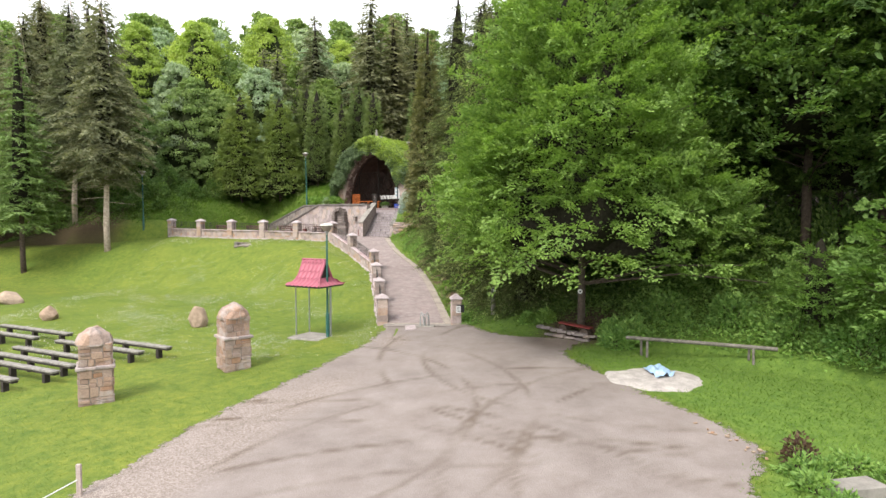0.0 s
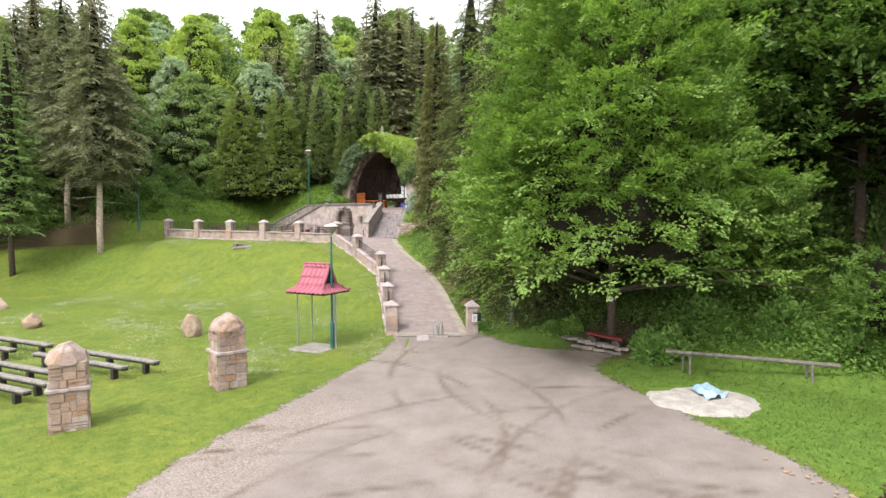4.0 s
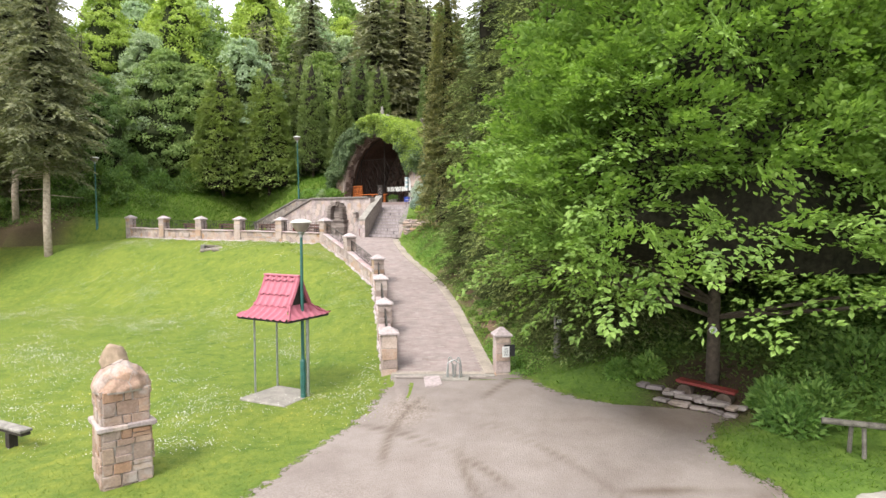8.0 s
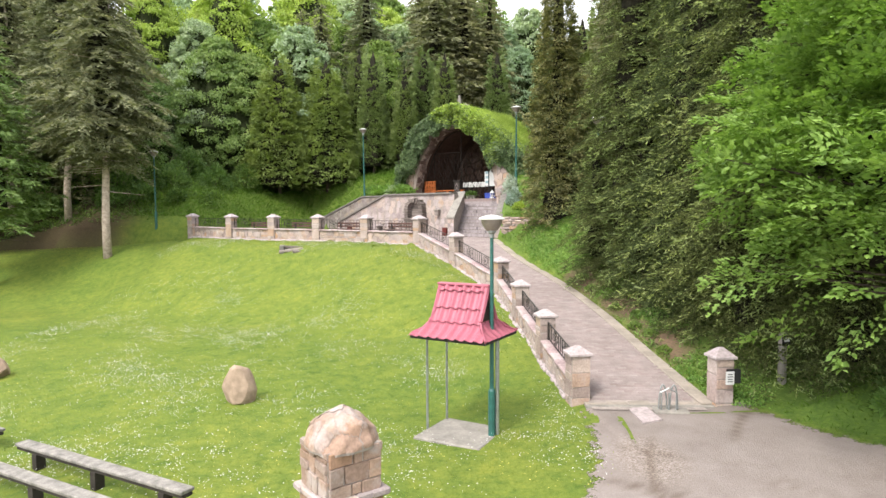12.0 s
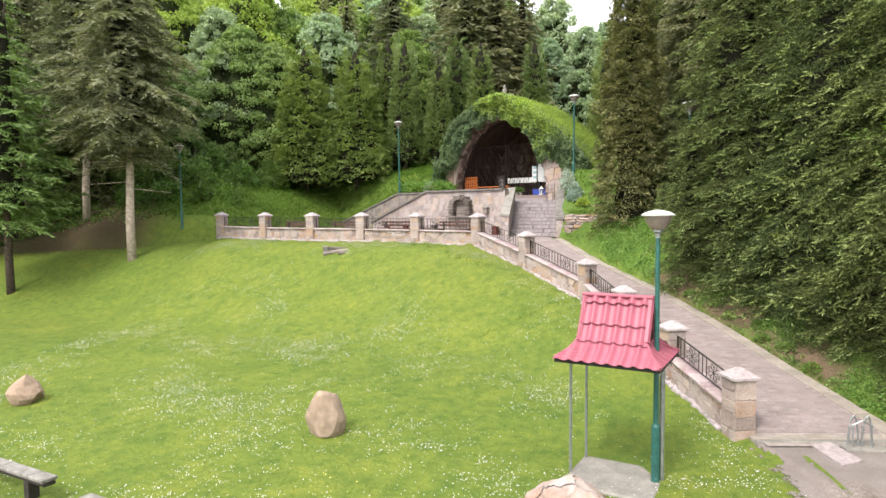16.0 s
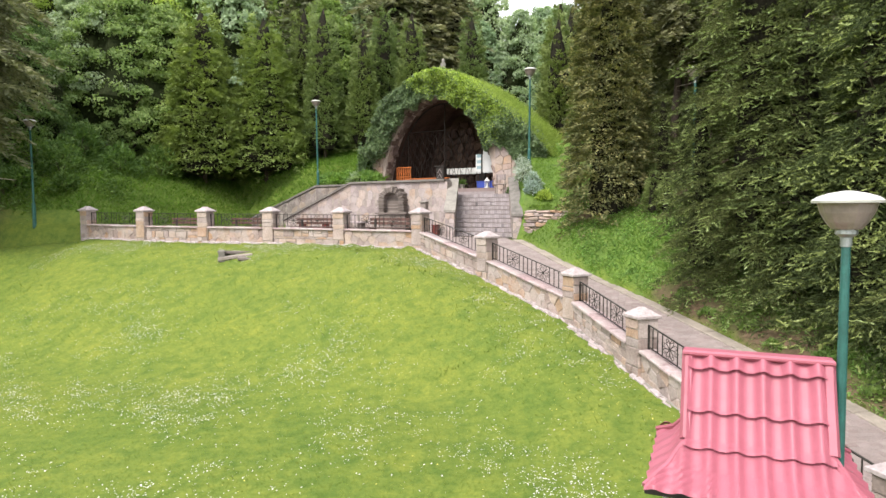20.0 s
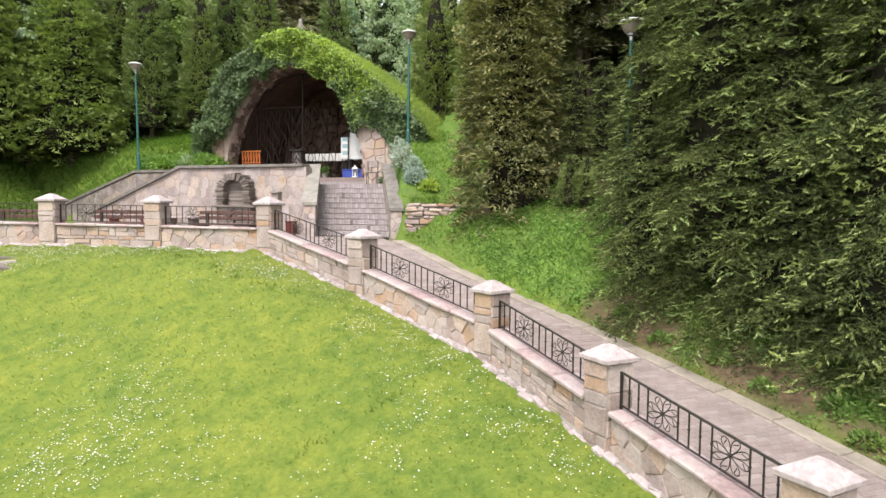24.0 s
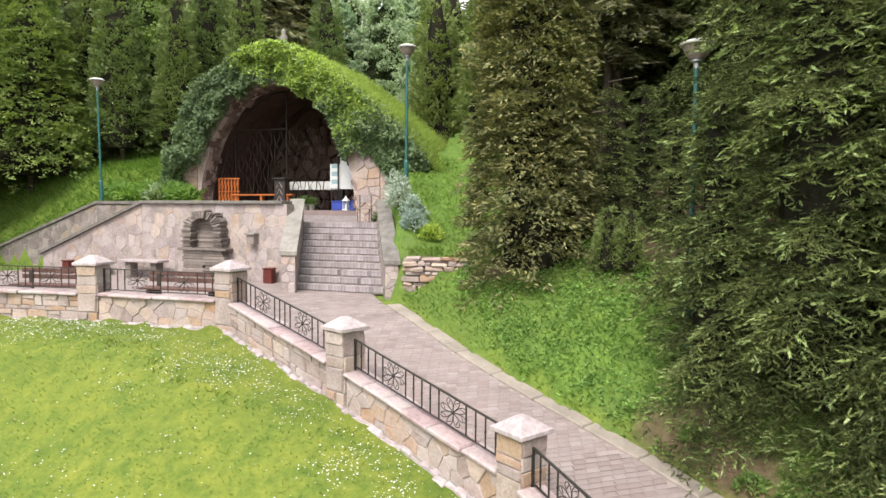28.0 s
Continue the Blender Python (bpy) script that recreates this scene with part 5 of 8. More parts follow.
def ivy():
    r = np.random.default_rng(77)
    for name, mat, n, fresh, label in (("ivy", M_ivy, 46000, False, "thick dark glossy ivy"), ("young_ivy", M_ivy_fresh, 44000, True, "fresh yellow green ivy shoots")):
        u = r.uniform(-3.95, 6.0, n)
        lo, hi = arch_z(u) - 0.02, crest(u) + 0.1
        lo = np.where(np.abs(u - U0) < HALF - 0.05, np.maximum(lo, 7.6), np.where(u < 0, 7.5, np.interp(u, (3.4, 4.2, 5.0), (7.9, 7.5, 6.5))))
        lo = lo + 0.42 * np.array([noise.noise((a * 1.9, 0, 5)) + 0.5 * noise.noise((a * 6, 0, 9)) for a in u])
        z = lo + (hi - lo) * r.uniform(0, 1, n) ** (0.8 if fresh else 1.0)
        side = noise.noise
        keep = np.minimum(0.8 * (u + 0.7), 1.2) + (z - 10.0) * 0.75 + np.array([1.0 * side((a * 0.8, b * 0.8, 2)) for a, b in zip(u, z)]) + r.normal(size=n) * 0.25
        ok = (z > lo) & ((keep > 0.35) if fresh else (keep < 0.75) | (r.random(n) < 0.2))
        u, z = u[ok], z[ok]
        m = len(u)
        lump = np.array([noise.noise((a * 1.1, b * 1.1, 1)) + 0.6 * noise.noise((a * 2.6, b * 2.6, 4)) for a, b in zip(u, z)])
        bulge = 0.1 + 0.42 * np.clip(lump + 0.4, 0, 1.2) + np.where(u < 0.2, 0.35, 0.05)
        nn = N_FRONT - bulge * r.uniform(0.35, 1, m)
        top = r.random(m) < (0.32 if fresh else 0.2)
        nn = np.where(top, N_FRONT + r.uniform(-0.25, 1.3, m), nn)
        z = np.where(top, crest(u) + r.uniform(-0.02, 0.2, m) + 0.1 * lump, z)
        P = np.stack([u, nn, z], -1)
        D = unit(np.stack([r.normal(size=m) * 0.7, -0.5 + r.normal(size=m) * 0.5, -0.35 + r.normal(size=m) * 0.55], -1))
        W = unit(np.cross(D, np.array([0, -0.6, 0.75]) + r.normal(size=(m, 3)) * 0.5))
        link(name, leaf_cards(name, P, D, W, 0.105 * r.uniform(0.6, 1.4, m), 0.085 * r.uniform(0.6, 1.4, m)), mat, grotto, label)["kind"] = "stuff"
    # grass on the mound's flank
    n = 26000
    u, w = r.uniform(1.0, 7.4, n), r.uniform(N_FRONT + 0.1, 8.0, n)
    z = crest(u) + np.array([0.12 * noise.noise((a * 0.8, b * 0.8, 4)) for a, b in zip(u, w)]) - 0.03
    D = unit(np.stack([r.normal(size=n) * 0.7 + 0.5, r.normal(size=n) * 0.7 - 0.2, np.full(n, 0.6)], -1))
    link("mound_grass", leaf_cards("mound_grass", np.stack([u, w, z], -1), D, across(D, r, 0.2), 0.3 * r.uniform(0.4, 1.4, n), 0.03 * r.uniform(0.7, 1.3, n)), M_mound, grotto, "long pale green grass")["kind"] = "stuff"


# iron gate across the grotto
grille = thing("grotto_gate", GP, "black iron gate of narrow bars in the grotto's arch", "gate")
ng = N_FRONT + 0.8
mk("frame", tube([(float(u), ng, float(arch_z(U0 + (u - U0) * 1.07)) - 0.12) for u in np.linspace(U0 - 3.02, U0 + 3.02, 44)], 0.035, 5), M_gate, grille)
mk("cross_bar", block(-0.9, ng, 8.78, 2.3, 0.035, 0.04, 0.006), M_gate, grille)
mk("low_bar", block(U0 - 0.55, ng, 5.95, 4.2, 0.04, 0.05, 0.008), M_gate, grille)
for k in range(30):
    u = U0 - 2.95 + 0.155 * k
    hgt = min(8.75, float(arch_z(U0 + (u - U0) * 1.07)) - 0.15) - 5.85
    if hgt > 0.4:
        # hand-forged bars, bent like twigs
        pts = [(u + 0.05 * math.sin(q * 1.9 + k * 2.3) + 0.02 * math.sin(q * 4.1 + k), ng + 0.02 * math.cos(q * 2.2 + k), 5.85 + hgt * q / 14) for q in range(15)]
        bar = mk("bar", tube(pts, 0.016, 4), M_gate, grille)
        for q in range(2, 13, 3):
            x, y, z = pts[q]
            side = 1 if (q + k) % 2 else -1
            mk("twig", tube([(x, y, z), (x + side * 0.07, y - 0.02, z + 0.1), (x + side * 0.05, y - 0.03, z + 0.2)], 0.01, 4, 0.5), M_gate, bar)
for u in (-2.0, 0.2, 2.3):
    mk("post", block(u, ng, 5.85, 0.045, 0.045, float(arch_z(U0 + (u - U0) * 1.07)) - 5.98, 0.01), M_gate, grille)

lattice = thing("lattice_screen", GP @ pose(-2.2, N_FRONT + 0.6, 6.0), "orange brown wooden lattice screen", "screen")
for k in range(7):
    mk("slat", block(-0.42 + 0.14 * k, 0, 0.05, 0.05, 0.03, 0.95, 0.006), M_orange, lattice)
for z in (0.05, 0.5, 0.98):
    mk("rail", block(0, 0.02, z, 0.95, 0.03, 0.05, 0.006), M_orange, lattice)
for k in range(6):
    for z in (0.1, 0.55):
        mk("diagonal", tube([(-0.4 + 0.14 * k, -0.02, z), (-0.28 + 0.14 * k, -0.02, z + 0.42)], 0.018, 4), M_orange, lattice)
kneeler = thing("kneeling_rail", GP @ pose(-0.75, N_FRONT + 0.62, 5.84), "long orange brown wooden kneeling rail", "rail")
mk("top", block(0, 0, 0.52, 2.6, 0.2, 0.06, 0.01), M_orange, kneeler)
for k in (-1.1, 0, 1.1):
    mk("leg", block(k, 0, 0, 0.08, 0.16, 0.52, 0.01), M_orange, kneeler)
lectern = thing("lectern", GP @ pose(0.12, N_FRONT + 0.6, 6.0), "dark wooden lectern with pale fretwork", "lectern")
mk("body", block(0, 0, 0, 0.42, 0.35, 0.95, 0.015), M_bench_dark, lectern)
mk("top", block(0, -0.02, 0.95, 0.55, 0.45, 0.05, 0.01), M_bench_dark, lectern)
for k in range(3):
    mk("fretwork", tube([(-0.12, -0.19, 0.15 + 0.25 * k), (0.0, -0.19, 0.34 + 0.25 * k), (0.12, -0.19, 0.15 + 0.25 * k)], 0.014, 4), M_cap, lectern)
altar = thing("altar_table", GP @ pose(1.05, N_FRONT + 1.65, 5.98), "dark altar table on the grotto floor", "table")
mk("tabletop", block(0, 0, 0.86, 2.0, 0.7, 0.05, 0.01), M_bench_dark, altar)
for a in (-0.85, 0.85):
    for b in (-0.26, 0.26):
        mk("leg", block(a, b, 0, 0.09, 0.09, 0.86, 0.008), M_bench_dark, altar)
cloth = thing("altar_cloth", GP @ pose(1.05, N_FRONT + 1.65, 5.98), "white lace cloth hanging over the altar table", "cloth")
vv, ff = [], []
for i in range(41):
    x = -1.06 + 2.12 * i / 40
    w = 0.012 * math.sin(i * 1.3)
    vv += [(x, 0.38, 0.66), (x, 0.37, 0.918), (x, -0.37, 0.918), (x, -0.385 + w, 0.8), (x, -0.39 + 1.6 * w, 0.6 + 0.03 * (i % 2))]
for i in range(40):
    for k in range(4):
        ff.append((5 * i + k, 5 * i + 5 + k, 5 * i + 6 + k, 5 * i + 1 + k))
mk("drape", (vv, ff), M_white, cloth)
for u, n, z, w, h, bars in ((2.1, 0.95, 6.64, 0.4, 0.86, 3), (2.6, 0.9, 6.6, 0.54, 1.1, 0)):
    bd = thing("notice_board", GP @ pose(u, N_FRONT + n, 5.84), "white notice board on a dark stand in the grotto", "board", "notice boards")
    mk("panel", block(0, 0, z - 5.84, w, 0.03, h, 0.005), M_board, bd)
    mk("stand", join(block(-w / 2 + 0.03, 0.04, 0, 0.03, 0.03, z - 5.5, 0.004), block(w / 2 - 0.03, 0.04, 0, 0.03, 0.03, z - 5.5, 0.004)), M_iron, bd)
    for k in range(bars):
        mk("print_bar", block(0, -0.018, z - 5.84 + 0.15 + 0.28 * k, w * 0.7, 0.006, 0.16, 0.001), M_bluegrey, bd)
crate = thing("blue_crate", GP @ pose(2.6, N_FRONT + 0.75, 5.84), "blue plastic crate on the grotto floor", "crate")
mk("body", block(0, 0, 0, 0.9, 0.35, 0.3, 0.02), M_blue, crate)
mk("rim", block(0, 0, 0.3, 0.95, 0.4, 0.04, 0.01), M_blue, crate)
lantern = thing("lantern", GP @ pose(2.75, N_FRONT + 0.5, 5.84), "small white metal lantern on the steps' landing", "lantern")
mk("base", block(0, 0, 0, 0.2, 0.2, 0.05, 0.008), M_board, lantern)
for a in (-0.075, 0.075):
    for b in (-0.075, 0.075):
        mk("upright", block(a, b, 0.05, 0.02, 0.02, 0.28, 0.002), M_board, lantern)
mk("roof", lathe([(0.15, 0.33), (0.12, 0.38), (0.05, 0.44), (0.02, 0.5)], 8), M_board, lantern)
mk("candle", lathe([(0.045, 0.05), (0.045, 0.2), (0.01, 0.22)], 8), M_white, lantern)
chair = thing("garden_chair", GP @ pose(4.4, 1.85, 5.48, 0, 0, 15), "light wooden chair with thin dark metal legs", "chair")
mk("seat", block(0, 0, 0.42, 0.42, 0.42, 0.035, 0.01), M_stone_pale, chair)
mk("backrest", block(0.0, 0.2, 0.62, 0.42, 0.03, 0.25, 0.01), M_stone_pale, chair)
for a in (-0.18, 0.18):
    for b in (-0.18, 0.18):
        mk("leg", block(a, b, 0, 0.025, 0.025, 0.42 if b < 0 else 0.85, 0.003), M_iron, chair)
for k, u in enumerate((0.75, 1.0, 1.25)):
    pot = thing("flower_pot", GP @ pose(u, N_FRONT + 0.75, 5.84), "small pot of dark leafy flowers before the altar", "pot", "flower pots")
    mk("pot", lathe([(0.09, 0), (0.13, 0.2), (0.14, 0.22)], 10), M_concrete, pot)
    r = np.random.default_rng(60 + k)
    D = unit(r.normal(size=(220, 3)) + np.array([0, 0, 0.7]))
    link("foliage", leaf_cards("foliage", np.array([0, 0, 0.25]) + D * r.uniform(0.0, 0.22, (220, 1)), D, across(D, r), 0.1 * r.uniform(0.6, 1.3, 220), 0.05 * r.uniform(0.6, 1.3, 220)), M_maple, pot)

# dry stone wall on the bank
dry = thing("dry_stone_wall", pose(-3.4, 43.72, 3.6, 0, 0, -23.8), "low dry stone wall of yellowish flat stones holding the bank", "wall", kind="structure")
mk("fill", block(1.0, 0.28, 0, 2.0, 0.4, 1.05, 0.03), M_mortar, dry)
z = 0.0
while z < 1.05:
    hc = rng.uniform(0.08, 0.16)
    x = -0.08 + 0.12 * rng.random()
    while x < 1.98:
        w, hs = rng.uniform(0.12, 0.5), hc * rng.uniform(0.75, 1.1)
        v, f = block(0, 0, 0, w - 0.02, 0.26, hs, 0.03)
        m = pose(x + w / 2, 0.08 + rng.uniform(-0.05, 0.04), z + rng.uniform(-0.01, 0.01), 0, rng.uniform(-4, 4), rng.uniform(-7, 7))
        mk("stone", ([m @ Vector((p[0] + rng.uniform(-0.015, 0.015), p[1] + rng.uniform(-0.02, 0.02), p[2] + rng.uniform(-0.015, 0.015))) for p in v], f), M_stone, dry)
        x += w
    z += hc * 0.98

# ---- street lamps ----


def street_lamp(x, y, z, turn, tall, lean=(0, 0)):
    t = thing("street_lamp", pose(x, y, z, lean[0], lean[1], turn), "green lamp post with a wide white cap over a grey diffuser", "lamp", "street lamps")
    mk("base", lathe([(0.075, -0.3), (0.075, 0.9), (0.052, 0.95)], 12), M_green_paint, t)
    mk("pole", lathe([(0.048, 0.9), (0.042, tall * 0.6), (0.036, tall - 0.46)], 12), M_green_paint, t)
    head = mk("lamp_head", lathe([(0.045, tall - 0.48), (0.048, tall - 0.4), (0.09, tall - 0.37), (0.09, tall - 0.335)], 14), M_steel, t)
    mk("diffuser", lathe([(0.115, tall - 0.33), (0.16, tall - 0.27), (0.205, tall - 0.19), (0.232, tall - 0.1)], 20), M_lampbody, head)
    mk("lamp_cap", lathe([(0.272, tall - 0.105), (0.278, tall - 0.085), (0.23, tall - 0.05), (0.14, tall - 0.02), (0.03, tall)], 24), M_lampcap, head, "white enamelled lamp cap")
    return t


street_lamp(-4.75, 25.9, 0.28, 0, 4.62)
street_lamp(-23.6, 50.0, float(ground_z(-23.6, 50.0)), 30, 8.75 - float(ground_z(-23.6, 50.0)), (0, -0.3))
street_lamp(-12.0, 56.0, float(ground_z(-12.0, 56.0)), 60, 10.74 - float(ground_z(-12.0, 56.0)), (0, -1.2))
street_lamp(-2.42, 47.2, float(ground_z(-2.42, 47.2)), 90, 10.68 - float(ground_z(-2.42, 47.2)), (0, -1.6))
street_lamp(-0.05, 37.7, float(ground_z(-0.05, 37.7)), 20, 8.7 - float(ground_z(-0.05, 37.7)))

# ---- roofed kiosk ----


def kiosk():
    c, a = (-5.33, 26.24), -28.5
    t = thing("kiosk", pose(c[0], c[1], 0.22, 0, 0, a), "open shelter with a red tiled metal roof on thin steel posts", "shelter")
    mk("slab", block(0.02, -0.16, -0.2, 1.56, 1.42, 0.2, 0.03), M_concrete, t, "square concrete slab")
    for px, py in ((-0.74, -0.33), (-0.7, 0.46)):
        mk("post", lathe([(0.027, -0.01), (0.027, 2.15)], 8, px, py), M_steel, t)
    mk("post", lathe([(0.045, -0.01), (0.045, 2.2)], 12, 0.755, 0.07), M_steel, t, "thick shiny steel post")
    eave, ridge, hx, hy, rx = 2.13, 3.17, 0.89, 0.78, 0.57
    fascia = [block(0, y, eave - 0.06, 2 * hx, 0.03, 0.055, 0.005) for y in (-hy + 0.02, hy - 0.02)]
    fascia += [block(x, 0, eave - 0.06, 0.034, 2 * hy - 0.02, 0.054, 0.005) for x in (-hx + 0.02, hx - 0.02)]
    roof = mk("roof", join(*fascia), M_bench_dark, t, "flared roof of red profiled metal tiles")
    prof = ((0.0, 0.0), (0.12, 0.3), (0.3, 0.53), (0.62, 0.77), (1.0, 1.0))   # height share, how far in from the eave
    nx = 97
    hs, ws = [p[0] for p in prof], [p[1] for p in prof]
    for sgn, nm in ((-1, "front_course"), (1, "rear_course")):
        for c0, c1 in ((0.0, 0.3), (0.27, 0.57), (0.54, 0.9), (0.88, 1.0)):
            v, f = [], []
            rows = np.linspace(c0, c1, 9)
            for q, h in enumerate(rows):
                w = float(np.interp(h, hs, ws))
                half = max(rx, hx - (hx - rx) * min(1, w / 0.53))
                y = -hy * (1 - w)
                lift = 0.045 * (1 - q / 8) ** 0.7
                for i in range(nx):
                    x = (2 * i / (nx - 1) - 1) * half
                    s = (x / 0.215 + 0.25) % 1.0
                    wave = 0.066 * (0.5 + 0.5 * math.cos(2 * math.pi * (s - 0.5))) ** 1.7
                    out = wave + lift
                    v.append((x, -sgn * (y - out * 0.8), eave + (ridge - eave) * h + out * 0.6))
            for q in range(8):
                for i in range(nx - 1):
                    k = q * nx + i
                    f.append((k, k + 1, k + nx + 1, k + nx))
            # turned-down front edge
            k0 = len(v)
            for i in range(nx):
                x, y, z = v[i]
                v.append((x, y + sgn * 0.026, z - 0.024))
            for i in range(nx - 1):
                f.append((i, k0 + i, k0 + i + 1, i + 1))
            mk(nm, (v, f), M_red, roof, "red tile-profiled sheet", smooth=False)
    for sgn in (-1, 1):
        # hip skirt and gablet at each end
        v, f = [], []
        m = 33
        for q, h in enumerate(np.linspace(0, 0.3, 9)):
            w = float(np.interp(h, [p[0] for p in prof], [p[1] for p in prof]))
            half = hy * (1 - w)
            x = hx - (hx - rx) * min(1, w / 0.53)
            for i in range(m):
                y = (2 * i / (m - 1) - 1) * half
                wave = 0.02 * max(-0.35, math.cos(2 * math.pi * y / (2 * hy) * 6.9))
                v.append((sgn * (x + wave * 0.6), y, eave + (ridge - eave) * h + wave * 0.6))
        for q in range(8):
            for i in range(m - 1):
                k = q * m + i
                f.append((k, k + 1, k + m + 1, k + m))
        mk("end_slope", (v, f), M_red, roof, smooth=True)
        gx = sgn * (rx - 0.03)
        w0 = hy * 0.47
        mk("gablet", ([(gx, -w0, eave + 0.3 * (ridge - eave)), (gx, w0, eave + 0.3 * (ridge - eave)), (gx, 0.22, eave + 0.62 * (ridge - eave)), (gx, 0, ridge - 0.02), (gx, -0.22, eave + 0.62 * (ridge - eave))], [(0, 1, 2, 3, 4)]), M_bench_dark, roof, "dark gablet board")
        for s2 in (-1, 1):
            pts = [(sgn * rx, s2 * hy * (1 - w), eave + (ridge - eave) * h + 0.02) for h, w in ((0.3, 0.53), (0.62, 0.77), (1.0, 1.0))]
            mk("verge_trim", tube(pts, 0.058, 6), M_red, roof)
            pts = [(sgn * (hx - (hx - rx) * min(1, w / 0.53)), s2 * hy * (1 - w), eave + (ridge - eave) * h + 0.015) for h, w in ((0.0, 0.0), (0.12, 0.3), (0.3, 0.53))]
            mk("hip_trim", tube(pts, 0.03, 6), M_red, roof)
    v, f = block(0, 0, ridge - 0.01, 2 * rx + 0.1, 0.17, 0.05, 0.015)
    mk("ridge_cap", (v, f), M_red, roof)
    for y in (-0.6, 0.0, 0.6):
        mk("rafter", block(0, y, eave - 0.055, 1.8, 0.06, 0.05, 0.005), M_bench_dark, roof)


kiosk()

# ---- stone columns, boulders ----


def stone_column(x, y, z, turn, seed):
    t = thing("stone_column", pose(x, y, z, 0, 0, turn), "squat sandstone column with a rough domed top", "column", "stone columns")
    for lo, hi, half, sd in ((-0.2, 1.05, 0.42, 0), (1.15, 1.78, 0.4, 7)):
        mk("core", block(0, 0, lo, 2 * half - 0.005, 2 * half - 0.005, hi - lo, 0.005), M_mortar, t)
        for k in range(4):
            stones_on(t, [(-half, lo), (half, lo), (half, hi), (-half, hi)], 0.22, pose(0, 0, 0, 0, 0, 90 * k) @ pose(0, -half + 0.02, 0), M_column, seed + sd + k, 0.05, 1.3, gap=0.0005, lay=coursed)
    for k in range(4):
        m = pose(0, 0, 0, 0, 0, 90 * k + rng.uniform(-1, 1))
        for q in range(2):
            v, f = block(-0.25 + 0.5 * q, -0.36, 1.05 + rng.uniform(-0.01, 0.01), 0.5, 0.24, 0.1, 0.02)
            mk("belt_slab", ([m @ Vector(p) for p in v], f), M_stone_pale, t)
    # a rough dome of split stones bedded in mortar
    bm = bmesh.new()
    bmesh.ops.create_icosphere(bm, subdivisions=5, radius=1)
    r = np.random.default_rng(seed)
    cuts = []
    for ring, (slope, d) in enumerate(((24, 0.76), (50, 0.72), (76, 0.74))):
        m = (8, 6, 3)[ring]
        for k in range(m):
            q = 6.283 * (k + r.uniform(-0.2, 0.2)) / m + 0.4 * ring
            e = radians(slope + r.uniform(-9, 9))
            cuts.append((Vector((math.cos(q) * math.cos(e), math.sin(q) * math.cos(e), math.sin(e))), d * r.uniform(0.94, 1.1)))
    for w in bm.verts:
        p = w.co.copy()
        wide = 0.52 / max(abs(p.x), abs(p.y), 0.45)
        p = Vector((p.x * (0.55 + 0.6 * wide), p.y * (0.55 + 0.6 * wide), max(p.z, -0.05)))
        for nrm, d in cuts:
            k = p.dot(nrm)
            if k > d:
                p -= nrm * (k - d)
        p *= 1 + 0.05 * noise.noise(p * 5 + Vector((seed, 0, 0)))
        w.co = Vector((p.x * 0.57, p.y * 0.57, 1.76 + p.z * 0.6))
    seeds = [Vector(unit(np.array([r.normal(), r.normal(), abs(r.normal()) * 0.9 + 0.02]))) for _ in range(15)]
    cells, tops = {}, []
    for face in bm.faces:
        c = face.calc_center_median() - Vector((0, 0, 1.76))
        if c.z < 0.0:
            continue
        d = Vector((c.x / 0.5, c.y / 0.5, c.z / 0.55)).normalized()
        cells.setdefault(max(range(15), key=lambda q: seeds[q].dot(d)), []).append(face)
    for faces in cells.values():
        vs = list({w for face in faces for w in face.verts})
        mid = sum((w.co for w in vs), Vector()) / len(vs)
        lift = Vector((mid.x, mid.y, (mid.z - 1.7))).normalized() * r.uniform(0.012, 0.04)
        at = {w: i for i, w in enumerate(vs)}
        n = len(vs)
        co = [mid + (w.co - mid) * 0.985 + lift * 0.45 for w in vs]
        tops.append((co, [tuple(at[w] for w in face.verts) for face in faces]))
    dome = part("domed_top", bm, M_mortar, t, "rough domed top of stones bedded in mortar")
    for vf in tops:
        mk("top_stone", vf, M_column, dome, smooth=True)


stone_column(-10.0, 18.05, float(ground_z(-10.0, 18.05)) - 0.05, 28, 301)
stone_column(-7.05, 21.15, float(ground_z(-7.05, 21.15)) - 0.02, 38, 341)


def boulder(x, y, sx, sy, sz, turn, seed):
    bm = bmesh.new()
    bmesh.ops.create_icosphere(bm, subdivisions=3, radius=1)
    r = np.random.default_rng(seed)
    planes = [(Vector(unit(r.normal(size=3))), r.uniform(0.62, 0.86)) for _ in range(11)]
    for w in bm.verts:
        p = w.co.copy()
        for nrm, d in planes:
            k = p.dot(nrm)
            if k > d:
                p -= nrm * (k - d)
        p *= 1 + 0.04 * noise.noise(p * 4)
        q = 1 - 0.4 * max(0.0, p.z)
        p = Vector((p.x * q - 0.12 * p.z, p.y * q, p.z))
        w.co = Vector((p.x * sx, p.y * sy, p.z * sz))
    me = bpy.data.meshes.new("boulder")
    bm.to_mesh(me)
    bm.free()
    ob = link("boulder", me, M_boulder)
    ob.matrix_world = pose(x, y, float(ground_z(x, y)) + sz * 0.45, 0, 6, turn)
    tagged(ob, "pale angular sandstone boulder lying in the lawn", "boulder", "boulders in the lawn")


boulder(-10.95, 28.15, 0.44, 0.38, 0.72, 25, 1)
boulder(-19.2, 30.8, 0.5, 0.45, 0.5, 80, 2)
boulder(-24.2, 35.3, 0.75, 0.6, 0.5, 10, 3)

# ---- benches in the meadow ----


